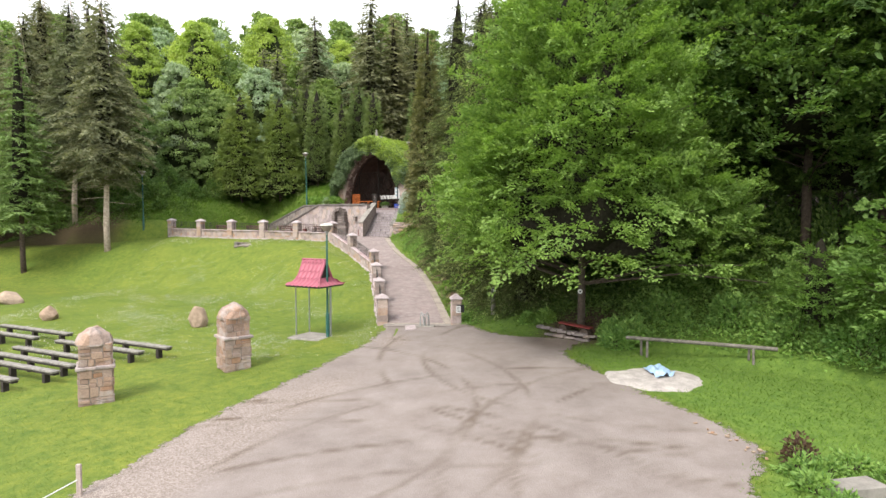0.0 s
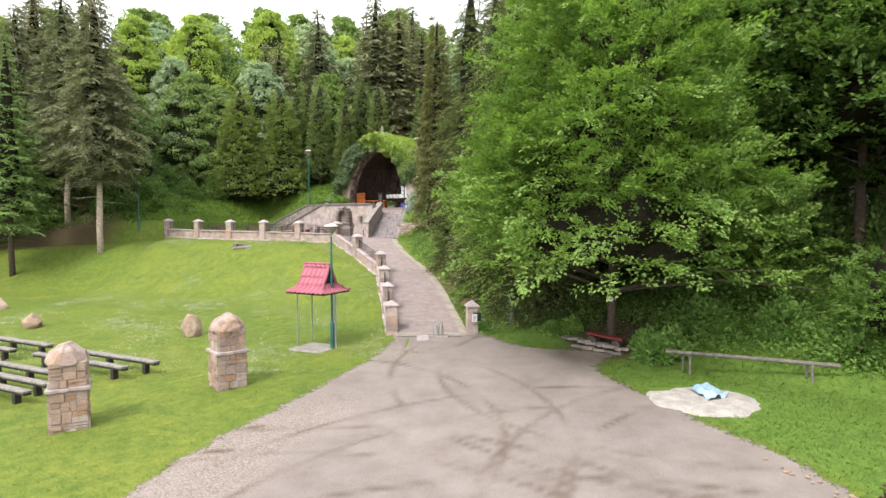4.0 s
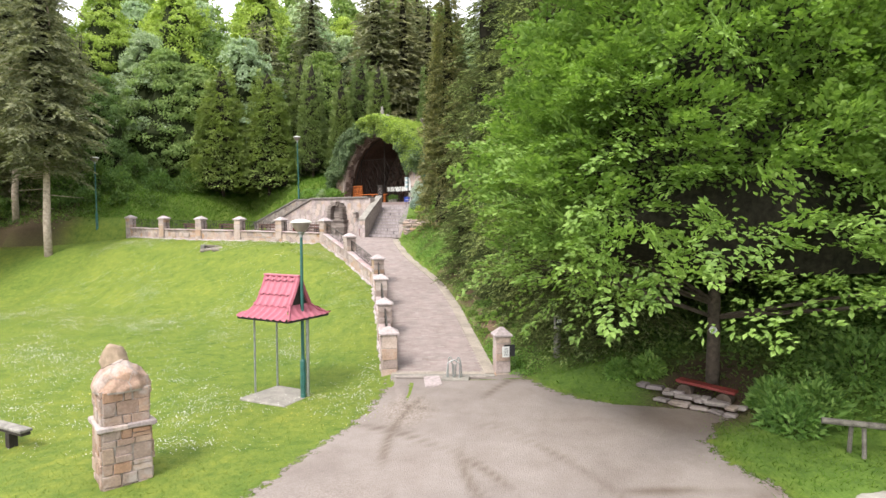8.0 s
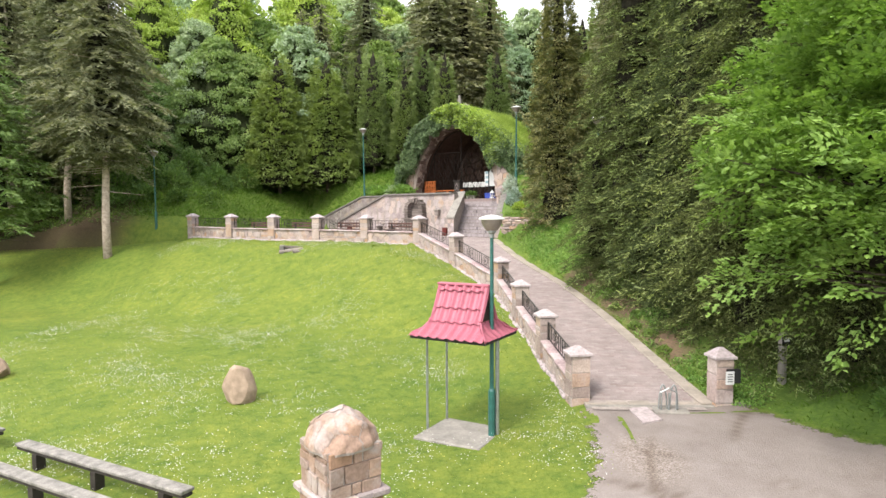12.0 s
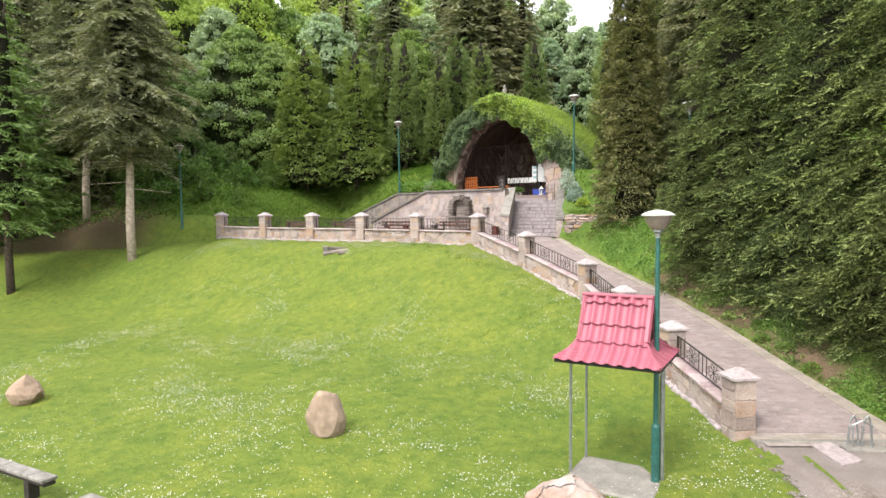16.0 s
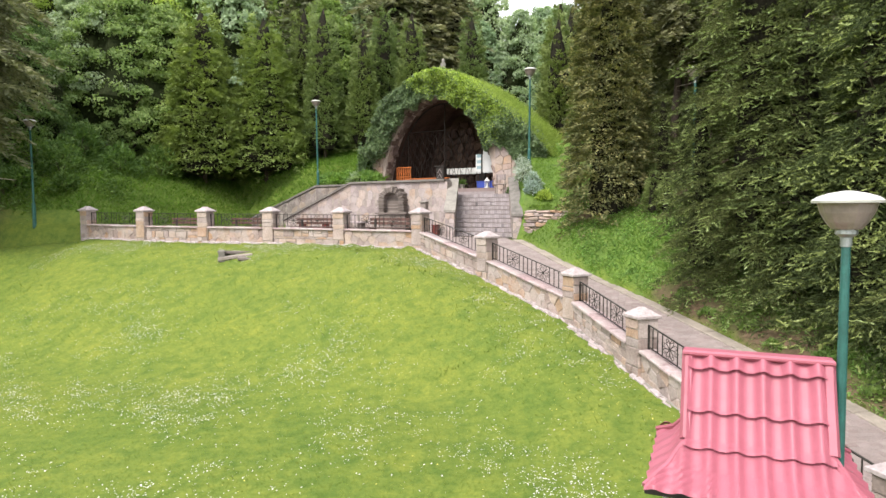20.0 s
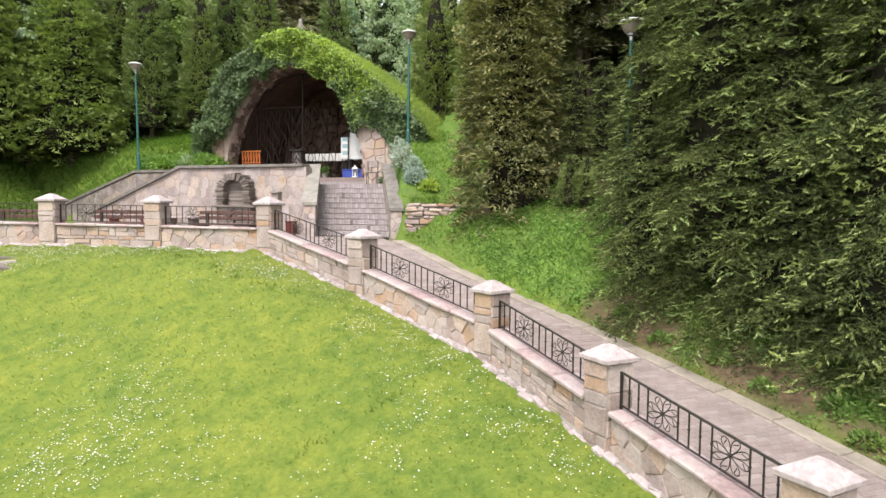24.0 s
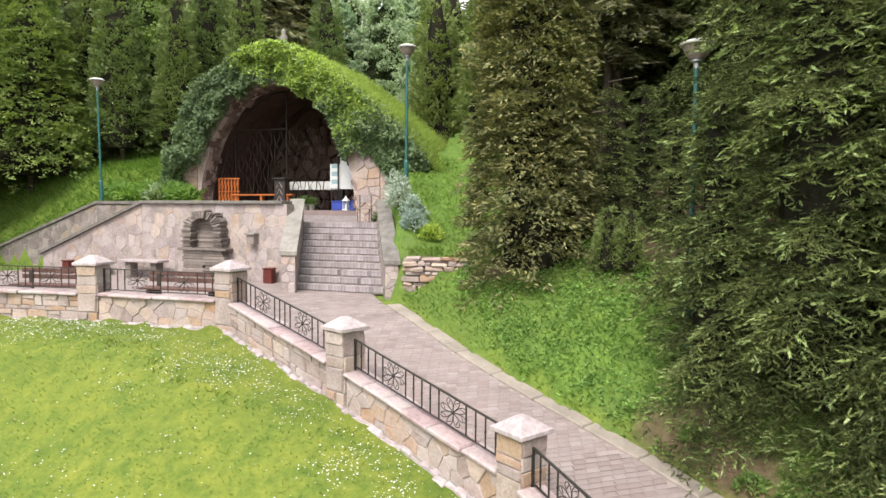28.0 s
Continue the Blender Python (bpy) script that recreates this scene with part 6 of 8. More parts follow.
def meadow_bench(x, y, turn=-26.5, L=4.7):
    z = float(ground_z(x - 0.5 * L * math.cos(radians(turn)), y - 0.5 * L * math.sin(radians(turn))))
    t = thing("meadow_bench", pose(x, y, z, 0, 0, turn), "long weathered grey plank bench on short posts in the meadow", "bench", "benches in the meadow")
    v, f = block(-L / 2, 0, 0.40, L, 0.26, 0.07, 0.015)
    mk("seat", (v, f), M_bench, t)
    mk("underside", block(-L / 2, 0, 0.33, L - 0.02, 0.2, 0.068, 0.015), M_bench_dark, t, "dark bark underside")
    for k in (0.55, L / 2, L - 0.55):
        mk("leg", block(-k, 0, -0.25, 0.14, 0.18, 0.58, 0.015), M_bench_dark, t)


for x, y in ((-9.8, 22.5), (-10.55, 21.95), (-11.6, 21.1), (-12.0, 20.4), (-12.15, 19.7), (-12.95, 18.95), (-15.0, 25.3), (-16.0, 24.75), (-17.3, 24.2)):
    meadow_bench(x, y)

# ---- gate details ----
hoop = thing("parking_barrier", pose(-0.78, 26.72, 0.52, 0, 0, -8), "folding grey steel parking hoop on a concrete plate", "barrier")
mk("plate", block(0.05, -0.05, -0.03, 0.75, 0.4, 0.06, 0.01), M_concrete, hoop)
for k in (-0.13, 0.13):
    mk("hoop", tube([(k * 0.9 - 0.09 + 0.18 * q / 8 * 1.0, 0.02 * k, 0.03 + 0.55 * math.sin(math.pi * min(1, q / 8)) ** 0.5) for q in range(9)], 0.018, 6), M_steel, hoop)
for k in (-0.16, 0.0, 0.16):
    mk("upright", lathe([(0.018, 0.02), (0.018, 0.42)], 8, k, -0.08), M_steel, hoop)
mk("cross_bar", tube([(-0.18, -0.08, 0.42), (0, -0.08, 0.52), (0.18, -0.08, 0.42)], 0.018, 6), M_steel, hoop)
plate = mk("threshold_slab", ([(-1.62, 26.82, 0.0), (-1.2, 26.95, 0.0), (-1.1, 26.1, 0.0), (-1.55, 25.95, 0.0), (-1.62, 26.82, 0.0), (-1.2, 26.95, 0.0), (-1.1, 26.1, 0.0), (-1.55, 25.95, 0.0)], [(3, 2, 1, 0), (4, 5, 6, 7), (0, 1, 5, 4), (1, 2, 6, 5), (2, 3, 7, 6), (3, 0, 4, 7)]), M_cap)
for i, w in enumerate(plate.data.vertices):
    w.co.z = float(ground_z(w.co.x, w.co.y)) + (0.05 if i > 3 else -0.1)
tagged(plate, "pale concrete slab set flush at the gate's threshold", "slab")
sill = mk("threshold", block(-1.1, 26.98, 0.45, 2.9, 0.12, 0.1, 0.015), M_concrete)
tagged(sill, "narrow concrete threshold across the path at the gate", "threshold", kind="structure")
bol = thing("marker_post", pose(2.2, 27.7, float(ground_z(2.2, 27.7)), 0, 0, 10), "grey marker post with a small white and black sign", "post")
mk("post", lathe([(0.1, -0.2), (0.1, 1.15), (0.07, 1.2)], 14), M_concrete, bol)
mk("sign", block(0.02, -0.1, 0.9, 0.2, 0.03, 0.24, 0.005), M_black, bol)
mk("sign_mark", block(0.02, -0.118, 1.0, 0.13, 0.006, 0.1, 0.001), M_board, bol)

# ---- under the beech: red bench, stones; log bench; sand patch ----
rb = thing("red_bench", pose(5.08, 24.22, 0.62, 0, 4, -40), "low dark red plank bench on two log stubs", "bench")
mk("seat", block(0, 0, 0.34, 1.34, 0.3, 0.07, 0.012), M_redbench, rb)
for k in (-0.45, 0.45):
    mk("log_stub", tube([(k, -0.16, 0.16), (k, 0.0, 0.165), (k, 0.16, 0.16)], 0.17, 12), M_bark, rb)
edging = thing("stone_edging", Matrix.Identity(4), "rough flat pale stones edging the ground under the bench", "edging")
for (x0, y0), (x1, y1), lift, deep in (((4.0, 24.5), (5.3, 23.4), 0.03, 0.24), ((3.78, 25.1), (5.7, 23.42), 0.07, 0.3), ((4.2, 24.55), (5.4, 23.5), 0.12, 0.2)):
    run, x = math.hypot(x1 - x0, y1 - y0), 0.0
    while x < run:
        w = rng.uniform(0.2, 0.48)
        px, py = x0 + (x1 - x0) * (x + w / 2) / run, y0 + (y1 - y0) * (x + w / 2) / run
        v, f = block(0, 0, 0, w - 0.03, deep * rng.uniform(0.8, 1.15), rng.uniform(0.07, 0.11), 0.025)
        m = pose(px, py, float(ground_z(px, py)) + lift, rng.uniform(-5, 5), rng.uniform(-5, 5), -41 + rng.uniform(-12, 12))
        mk("stone", ([m @ Vector((p[0] + rng.uniform(-0.02, 0.02), p[1] + rng.uniform(-0.03, 0.03), p[2])) for p in v], f), M_rear, edging)
        x += w
mark = thing("trail_mark", pose(5.3, 24.38, 2.28, 0, 0, -8), "small round white and black trail mark on the beech trunk", "sign")
mk("disc", lathe([(0.09, -0.01), (0.09, 0.01)], 16), M_board, mark)
mk("dot", lathe([(0.035, 0.011), (0.035, 0.016)], 10), M_black, mark)
for o in mark.children:
    o.matrix_basis = pose(0, 0, 0, 90, 0, 0)
log = thing("log_bench", pose(8.72, 20.82, 0.0, 0, 0, -20.5), "long grey half-log bench on forked stakes beside the lot", "bench")
lz = float(ground_z(8.3, 20.95))
mk("log", tube([(-2.55, 0, lz + 0.62), (-0.7, 0.02, lz + 0.6), (0.8, -0.01, lz + 0.58), (2.12, 0, lz + 0.55)], 0.062, 9, 1.1), M_oldlog, log)
for k, q in ((-2.05, 1), (-1.85, -1), (1.3, 1), (1.42, -1)):
    mk("stake", tube([(k, 0.16 * q, lz - 0.25), (k, 0.03 * q, lz + 0.55)], 0.042, 6), M_oldlog, log)
patch = thing("sand_patch", Matrix.Identity(4), "patch of pale sand with a crumpled pale blue foil", "sand")
v, f = [], []
for i in range(8):
    for k in range(56):
        a = 2 * math.pi * k / 56
        q = (7 - i) / 7
        rr = q * (1 + 0.12 * noise.noise((math.cos(a) * 1.4, math.sin(a) * 1.4, 3)) + 0.06 * noise.noise((math.cos(a) * 3.1, math.sin(a) * 3.1, 5)) + 0.03 * noise.noise((math.cos(a) * 11, math.sin(a) * 11, 5)))
        x, y = 6.32 + 1.58 * rr * math.cos(a), 18.88 + 1.25 * rr * math.sin(a)
        v.append((x, y, float(ground_z(x, y) + swell(x, y)[1]) - 0.03 + 0.11 * (1 - q ** 4) + 0.03 * noise.noise((x * 3, y * 3, 1))))
        if i:
            p = 56 * i
            f.append((p - 56 + k, p - 56 + (k + 1) % 56, p + (k + 1) % 56, p + k))
mk("sand", (v, f), M_sand, patch, smooth=True)
foil = thing("blue_foil", Matrix.Identity(4), "crumpled pale blue plastic foil lying on the sand", "foil")
v, f = [], []
for i in range(17):
    for j in range(11):
        x, y = 6.25 + i * 0.04 + 0.015 * j, 19.6 - j * 0.1 + 0.02 * i
        v.append((x, y, float(ground_z(x, y)) + 0.15 + 0.16 * noise.noise((x * 4.3, y * 4.3, 1))))
for i in range(16):
    for j in range(10):
        f.append((i * 11 + j, i * 11 + 11 + j, i * 11 + 12 + j, i * 11 + j + 1))
mk("sheet", (v, f), M_tarp, foil, smooth=False)
rubble = tagged(new("rubble"), "pale broken stones at the edge of the lot", "rubble", kind="stuff")
for k in range(16):
    x, y = 5.9 + 0.6 * rng.random() + 0.04 * k, 14.95 - 0.1 * k + 0.4 * rng.normal()
    v, f = block(0, 0, 0, rng.uniform(0.03, 0.12), rng.uniform(0.03, 0.08), rng.uniform(0.02, 0.05), 0.008)
    m = pose(x, y, float(ground_z(x, y)) + 0.03, rng.uniform(-8, 8), rng.uniform(-8, 8), rng.uniform(0, 180))
    mk("stone", ([m @ Vector(p) for p in v], f), M_boulder, rubble)
blk = thing("concrete_block", pose(7.75, 11.6, float(ground_z(7.75, 11.6)), 0, 0, 12), "pale concrete blocks lying in the weeds", "block")
mk("block", block(0, 0, -0.1, 0.9, 0.5, 0.36, 0.02), M_concrete, blk)
mk("block", block(0.15, -0.75, -0.1, 0.8, 0.35, 0.2, 0.02), M_concrete, blk)
steps2 = thing("stone_slabs", pose(-13.6, 43.4, float(ground_z(-13.6, 43.4)) - 0.1, 0, 0, 12), "few old grey stone slabs leaning in the grass below the fence", "slabs")
for k, (px, py, pz, w, tilt) in enumerate(((0.0, 0.3, 0.12, 1.35, 3), (-0.1, -0.08, 0.0, 1.15, -6), (0.35, -0.4, -0.08, 0.8, 9))):
    v, f = block(0, 0, 0, w, 0.38, 0.13, 0.025)
    m = pose(px, py, pz, 4 * (k - 1), tilt, 5 * (k - 1))
    mk("slab", ([m @ Vector(p) for p in v], f), M_slate, steps2)
mk("slab", block(-0.55, 0.1, -0.1, 0.2, 0.7, 0.4, 0.02), M_copdark, steps2)
peg = thing("boundary_peg", pose(-7.15, 12.2, float(ground_z(-7.15, 12.2))), "short wooden peg with a taut white cord", "peg")
mk("stake", block(0, 0, -0.3, 0.09, 0.06, 0.95, 0.01), M_stone_pale, peg)
mk("cord", tube([(0, 0, 0.35), (-0.6, -0.9, 0.12), (-1.6, -2.6, 0.05), (-3.2, -5.5, 0.1)], 0.012, 5), M_white, peg)

# ---- trees and plants ----


def needle_cards(name, P, D, W, length, width):
    """Narrow pointed sprigs: one triangle each."""
    length, width = np.asarray(length)[:, None], np.asarray(width)[:, None]
    V = np.stack([P - W * width * 0.5, P + W * width * 0.5, P + D * length], 1).reshape(-1, 3)
    return grid_mesh(name, V, np.arange(len(V)).reshape(-1, 3), False)


def bristles(name, r, P, D, W, length, width, per=9):
    """Needled shoots: per stiff needles stand round each shoot and point forward."""
    k = np.repeat(np.arange(len(P)), per)
    m = len(k)
    q = (np.tile(np.arange(per), len(P)) + r.random(m)) / per
    a = r.uniform(0, 6.283, m)
    N = np.cross(D, W)
    out = W[k] * np.cos(a)[:, None] + N[k] * np.sin(a)[:, None]
    d = unit(D[k] + out * (0.8 * (1.05 - 0.6 * q))[:, None])
    return needle_cards(name, P[k] + D[k] * (length[k] * q)[:, None], d, unit(np.cross(d, out)), length[k] * r.uniform(0.3, 0.5, m), width[k] * r.uniform(0.7, 1.3, m))


def sprigs(name, P, D, W, length, width):
    """Finger-like sprigs: slim three-sided spikes."""
    length, width = np.asarray(length)[:, None], np.asarray(width)[:, None]
    N = np.cross(D, W)
    ring = [P + D * length * 0.12 + width * 0.5 * (W * math.cos(a) + N * math.sin(a)) for a in (0.5, 2.6, 4.7)]
    V = np.stack(ring + [P + D * length], 1).reshape(-1, 3)
    i = np.arange(len(P))[:, None] * 4
    F = np.stack([i + np.array(q) for q in ((0, 1, 3), (1, 2, 3), (2, 0, 3))], 1).reshape(-1, 3)
    return grid_mesh(name, V, F, True)


def conifer_crown(r, height, low, radius, whorl, arms, gap, step, length, width, droop=0.25, power=0.85, foot=1.0, limp=0.6):
    """Drooping boughs with feathered side twigs; sprigs stand in two rows along each twig."""
    P, D, T = [], [], []
    z = low
    while z < height - 0.12:
        f = (z - low) / (height - low)
        R = radius * (1 - f) ** power * min(1.0, foot + 5.0 * f * (1 - foot)) + 0.1
        n = max(4, int(arms * (0.45 + 0.55 * (1 - f))))
        a0 = r.uniform(0, 6.28)
        for k in range(n):
            a = a0 + 6.283 * k / n + r.uniform(-0.35, 0.35)
            L = R * r.uniform(0.5, 1.15) * (1 + 0.4 * noise.noise((math.cos(a) * 1.4, math.sin(a) * 1.4, z * 0.3 + height)))
            ca, sa = math.cos(a), math.sin(a)
            dr = droop * r.uniform(0.5, 1.4)
            zb = z + r.uniform(-0.2, 0.2)
            q0 = np.arange(0.16 * L, L, gap) / L
            tw = len(q0)
            q0 = q0 + r.uniform(-0.3, 0.3, tw) * gap / L
            sd = np.where(np.arange(tw) % 2 == 0, 1, -1) * (0.95 - 0.45 * q0 + r.normal(size=tw) * 0.16)
            tl = np.minimum(0.12 + 0.42 * L * (1.06 - q0), 0.3 * radius) * r.uniform(0.7, 1.2, tw)
            hang = r.uniform(0.1 * limp, limp, tw)
            cnt = np.maximum(2, (tl / step).astype(int))
            i = np.repeat(np.arange(tw), cnt)
            j = np.concatenate([np.arange(c) for c in cnt])
            t = (j + r.uniform(0, 0.6, len(i))) / cnt[i]
            m = len(i)
            along = q0[i] * L + np.cos(sd[i]) * tl[i] * t
            side = np.sin(sd[i]) * tl[i] * t
            q = np.minimum(along / L, 1.2)
            zz = zb + 0.12 * L * q - dr * L * q * q * 1.25 + 0.12 * L * np.clip(q - 0.7, 0, 1) - hang[i] * tl[i] * t ** 1.5 + r.normal(size=m) * 0.012
            P.append(np.stack([ca * along - sa * side, sa * along + ca * side, zz], -1))
            g = sd[i] + np.where(j == cnt[i] - 1, 0.0, np.where(j % 2 == 0, 1, -1) * r.uniform(0.45, 0.95, m))
            D.append(np.stack([ca * np.cos(g) - sa * np.sin(g), sa * np.cos(g) + ca * np.sin(g), -hang[i] * 0.9 + r.normal(size=m) * 0.25], -1))
            T.append((t > 0.72) & (r.random(tw) < 0.6)[i])
        z += whorl * r.uniform(0.8, 1.2) * (0.55 + 0.45 * (1 - f))
    P, D, T = np.concatenate(P), unit(np.concatenate(D)), np.concatenate(T)
    n = len(P)
    return P, D, across(D, r, 0.6), length * r.uniform(0.65, 1.3, n), width * r.uniform(0.7, 1.3, n), T


def conifer(name, mat, bark, seed, height, low, radius, trunk_r, label, whorl=0.4, arms=8, gap=0.2, step=0.06, length=0.42, width=0.12, droop=0.3, power=0.85, category="spruce", tips=None, foot=1.0, limp=0.6, shoots=0):
    r = np.random.default_rng(seed)
    t = thing(name, Matrix.Identity(4), label, category)
    pts = [(r.normal() * 0.03 * k, r.normal() * 0.03 * k, -0.4 + (height + 0.2) * k / 8) for k in range(9)]
    mk("trunk", tube(pts, trunk_r, 9, 0.12), bark, t, smooth=True)
    vfs = []
    for k in range(30):
        z = r.uniform(min(low, height * 0.2) * 0.5, height * 0.6)
        a, L = r.uniform(0, 6.28), radius * r.uniform(0.3, 0.6)
        vfs.append(tube([(0, 0, z), (L * math.cos(a), L * math.sin(a), z - 0.1 * L)], 0.025, 4, 0.3))
    mk("dead_wood", join(*vfs), bark, t)["kind"] = "stuff"
    # added dark core: the shade between the boughs as a solid body
    wide = 0.27 if tips is not None else 0.2
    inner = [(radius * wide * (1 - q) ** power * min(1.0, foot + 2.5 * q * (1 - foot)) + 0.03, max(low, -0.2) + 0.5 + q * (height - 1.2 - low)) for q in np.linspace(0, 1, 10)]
    mk("inner_wood", core_of(inner, seed, 18, 0.32), M_inner, t, "solid dark core standing in for shade between the boughs")
    *C, T = conifer_crown(r, height, low, radius, whorl, arms, gap, step, length, width, droop, power, foot, limp)
    if tips is None:
        link("crown", needle_cards("crown", *C), mat, t)
    elif shoots:
        link("crown", bristles("crown", r, *[c[~T] for c in C], shoots), mat, t)
        link("young_growth", bristles("young_growth", r, *[c[T] for c in C], shoots), tips, t, "pale yellow green shoots")["kind"] = "stuff"
    else:
        link("crown", sprigs("crown", *[c[~T] for c in C]), mat, t)
        link("young_growth", sprigs("young_growth", *[c[T] for c in C]), tips, t, "pale yellow green shoots")["kind"] = "stuff"
    return t


def clumps(name, r, C, N, S, per, length, width, flat=0.65, hang=0.35, up=0.6):
    """Leafy domes: about each centre C, per leaves lie like shingles on the side that faces N and the sky."""
    k = np.repeat(np.arange(len(C)), per)
    m = len(k)
    face = unit(N + np.array([0, 0, up]))[k]
    d = unit(unit(r.normal(size=(m, 3))) + face * 0.75)
    P = C[k] + d * (S[k] * (0.35 + 0.75 * np.sqrt(r.random(m))))[:, None] * np.array([1, 1, flat])
    n = unit(d + r.normal(size=(m, 3)) * 0.5)
    D = N[k] * 0.5 + r.normal(size=(m, 3)) * 0.6 - np.array([0, 0, hang])
    D = unit(D - n * np.sum(D * n, -1, keepdims=True))
    return leaf_cards(name, P, D, np.cross(n, D), length * r.uniform(0.6, 1.35, m), width * r.uniform(0.65, 1.3, m))


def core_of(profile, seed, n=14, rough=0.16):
    """A solid dark core that stands in for shade inside a crown: an uneven body turned from a profile of radius and
    height.
    """
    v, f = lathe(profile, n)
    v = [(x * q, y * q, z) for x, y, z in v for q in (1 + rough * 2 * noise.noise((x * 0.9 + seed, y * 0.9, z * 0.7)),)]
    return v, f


def broadleaf(name, mat, bark, seed, height, radius, low, trunk_r, label, count=150, per=70, size=0.3, clump=0.9, category="tree"):
    """A trunk with limbs that carry rounded leafy clumps about a shaded middle."""
    r = np.random.default_rng(seed)
    t = thing(name, Matrix.Identity(4), label, category)
    top = height * 0.85
    trunk = [(r.normal() * 0.06 * k, r.normal() * 0.06 * k, -0.4 + (top + 0.4) * k / 7) for k in range(8)]
    mk("trunk", tube(trunk, trunk_r, 10, 0.15), bark, t, smooth=True)
    shape = lambda f: np.where(f < 0.25, 0.55 + 0.45 * (f / 0.25), ((1 - f) / 0.75) ** 0.6)
    f = r.uniform(0, 0.97, count) ** 0.9
    a = r.uniform(0, 6.283, count)
    lobe = np.array([noise.noise((math.cos(q) * 1.5, math.sin(q) * 1.5, w * height * 0.35 + seed)) for q, w in zip(a, f)])
    rad = radius * shape(f) * (1 + 0.6 * lobe) * r.uniform(0.25, 1.06, count) ** 0.5
    C = np.stack([rad * np.cos(a), rad * np.sin(a), low + (height - low) * f], -1)
    N = np.stack([np.cos(a), np.sin(a), 0.2 + 0.9 * f], -1)
    S = clump * r.uniform(0.4, 1.25, count) * (0.7 + 0.3 * shape(f))
    limbs = []
    for k in range(0, count, 4):
        q = Vector(C[k])
        b = Vector((0, 0, max(low * 0.7, C[k][2] - rad[k] * 0.6)))
        limbs.append(tube([b, b.lerp(q, 0.5) + Vector((0, 0, 0.08 * rad[k])), q], 0.02 + 0.016 * rad[k], 5, 0.25))
    mk("branchwork", join(*limbs), bark, t)["kind"] = "stuff"
    link("crown", clumps("crown", r, C, unit(N), S, per, size, size * 0.68, 0.62), mat, t)
    mk("inner_wood", core_of([(0.6 * radius * float(shape(q)) + 0.02, low + 0.5 + q * (height - low - 1.2)) for q in np.linspace(0, 1, 12)], seed, 12, 0.25), M_shade, t, "solid dark body standing in for shade inside the crown")
    return t


def spray_tree(name, mat, bark, seed, height, radius, low, trunk_r, label, count=1200, per=45, leaf=0.15, slim=0.66, reach=1.0, power=0.62, foot=0.62, lobes=0.3, rise=(0.0, 0.8), droop=0.12, core=0.6, category="tree", inner=0.5):
    """A crown of flat leafy sprays that stand out from lobed limbs, with dark gaps between them."""
    r = np.random.default_rng(seed)
    t = thing(name, Matrix.Identity(4), label, category)
    mk("trunk", tube([(r.normal() * 0.04 * k / 3, r.normal() * 0.04 * k / 3, -0.4 + (height * 0.9) * k / 8) for k in range(9)], trunk_r, 12, 0.12), bark, t, smooth=True)
    shape = lambda f: np.minimum(1, foot + 3.5 * f) * (1 - f) ** power
    f = (1 - np.sqrt(1 - r.uniform(0, 0.98, count))) * 0.75 + 0.25 * r.uniform(0, 0.98, count)
    a = r.uniform(0, 6.283, count)
    lobe = np.array([noise.noise((math.cos(q) * 1.9, math.sin(q) * 1.9, w * height * 0.4 + seed)) + 0.7 * noise.noise((math.cos(q) * 5, math.sin(q) * 5, w * height * 1.3 + seed)) for q, w in zip(a, f)])
    long = reach * r.uniform(0.6, 1.3, count) * (0.55 + 0.45 * shape(f))
    rr = np.maximum(0.05, radius * shape(f) * (1 + lobes * lobe) * (inner + (1 - inner) * np.sqrt(r.random(count))) - 0.55 * long)
    out = np.stack([np.cos(a), np.sin(a), 0 * a], -1)
    A = unit(out + r.normal(size=(count, 3)) * 0.3 + np.array([0, 0, 1.0]) * (rise[0] + rise[1] * f + 0.22 * r.normal(size=count))[:, None])
    C = np.stack([rr * np.cos(a), rr * np.sin(a), low + (height - low) * f], -1)
    U = out * 0.45 + np.array([0, 0, 0.85]) + r.normal(size=(count, 3)) * 0.25
    U = unit(U - A * np.sum(U * A, -1, keepdims=True))
    side = np.cross(A, U)
    wood = []
    for k in range(0, count, max(1, count // 90)):
        q = Vector(C[k] + A[k] * long[k] * 0.5)
        z = Vector((0, 0, max(low * 0.8, C[k][2] - 0.35 * rr[k])))
        wood.append(tube([z, z.lerp(q, 0.55) + Vector((0, 0, 0.06 * rr[k])), q], 0.012 + 0.008 * rr[k], 5, 0.25))
    mk("branchwork", join(*wood), bark, t)["kind"] = "stuff"
    k = np.repeat(np.arange(count), per)
    m = len(k)
    s = r.uniform(0.02, 1, m) ** 0.85
    w = r.uniform(-1, 1, m) * 0.5 * (1.08 - s)
    P = C[k] + (A[k] * s[:, None] + side[k] * w[:, None]) * long[k][:, None] - np.array([0, 0, 1.0]) * (droop * long[k] * (s ** 2 + 2 * w ** 2))[:, None] + r.normal(size=(m, 3)) * 0.035 * reach
    D = A[k] + side[k] * (np.sign(w) * 0.75)[:, None] + r.normal(size=(m, 3)) * 0.38 - np.array([0, 0, droop])
    n = unit(U[k] + r.normal(size=(m, 3)) * 0.32)
    D = unit(D - n * np.sum(D * n, -1, keepdims=True) * 0.8)
    W = unit(np.cross(n, D))
    link("crown", leaf_cards("crown", P, D, W, leaf * r.uniform(0.6, 1.35, m), leaf * slim * r.uniform(0.7, 1.3, m)), mat, t)
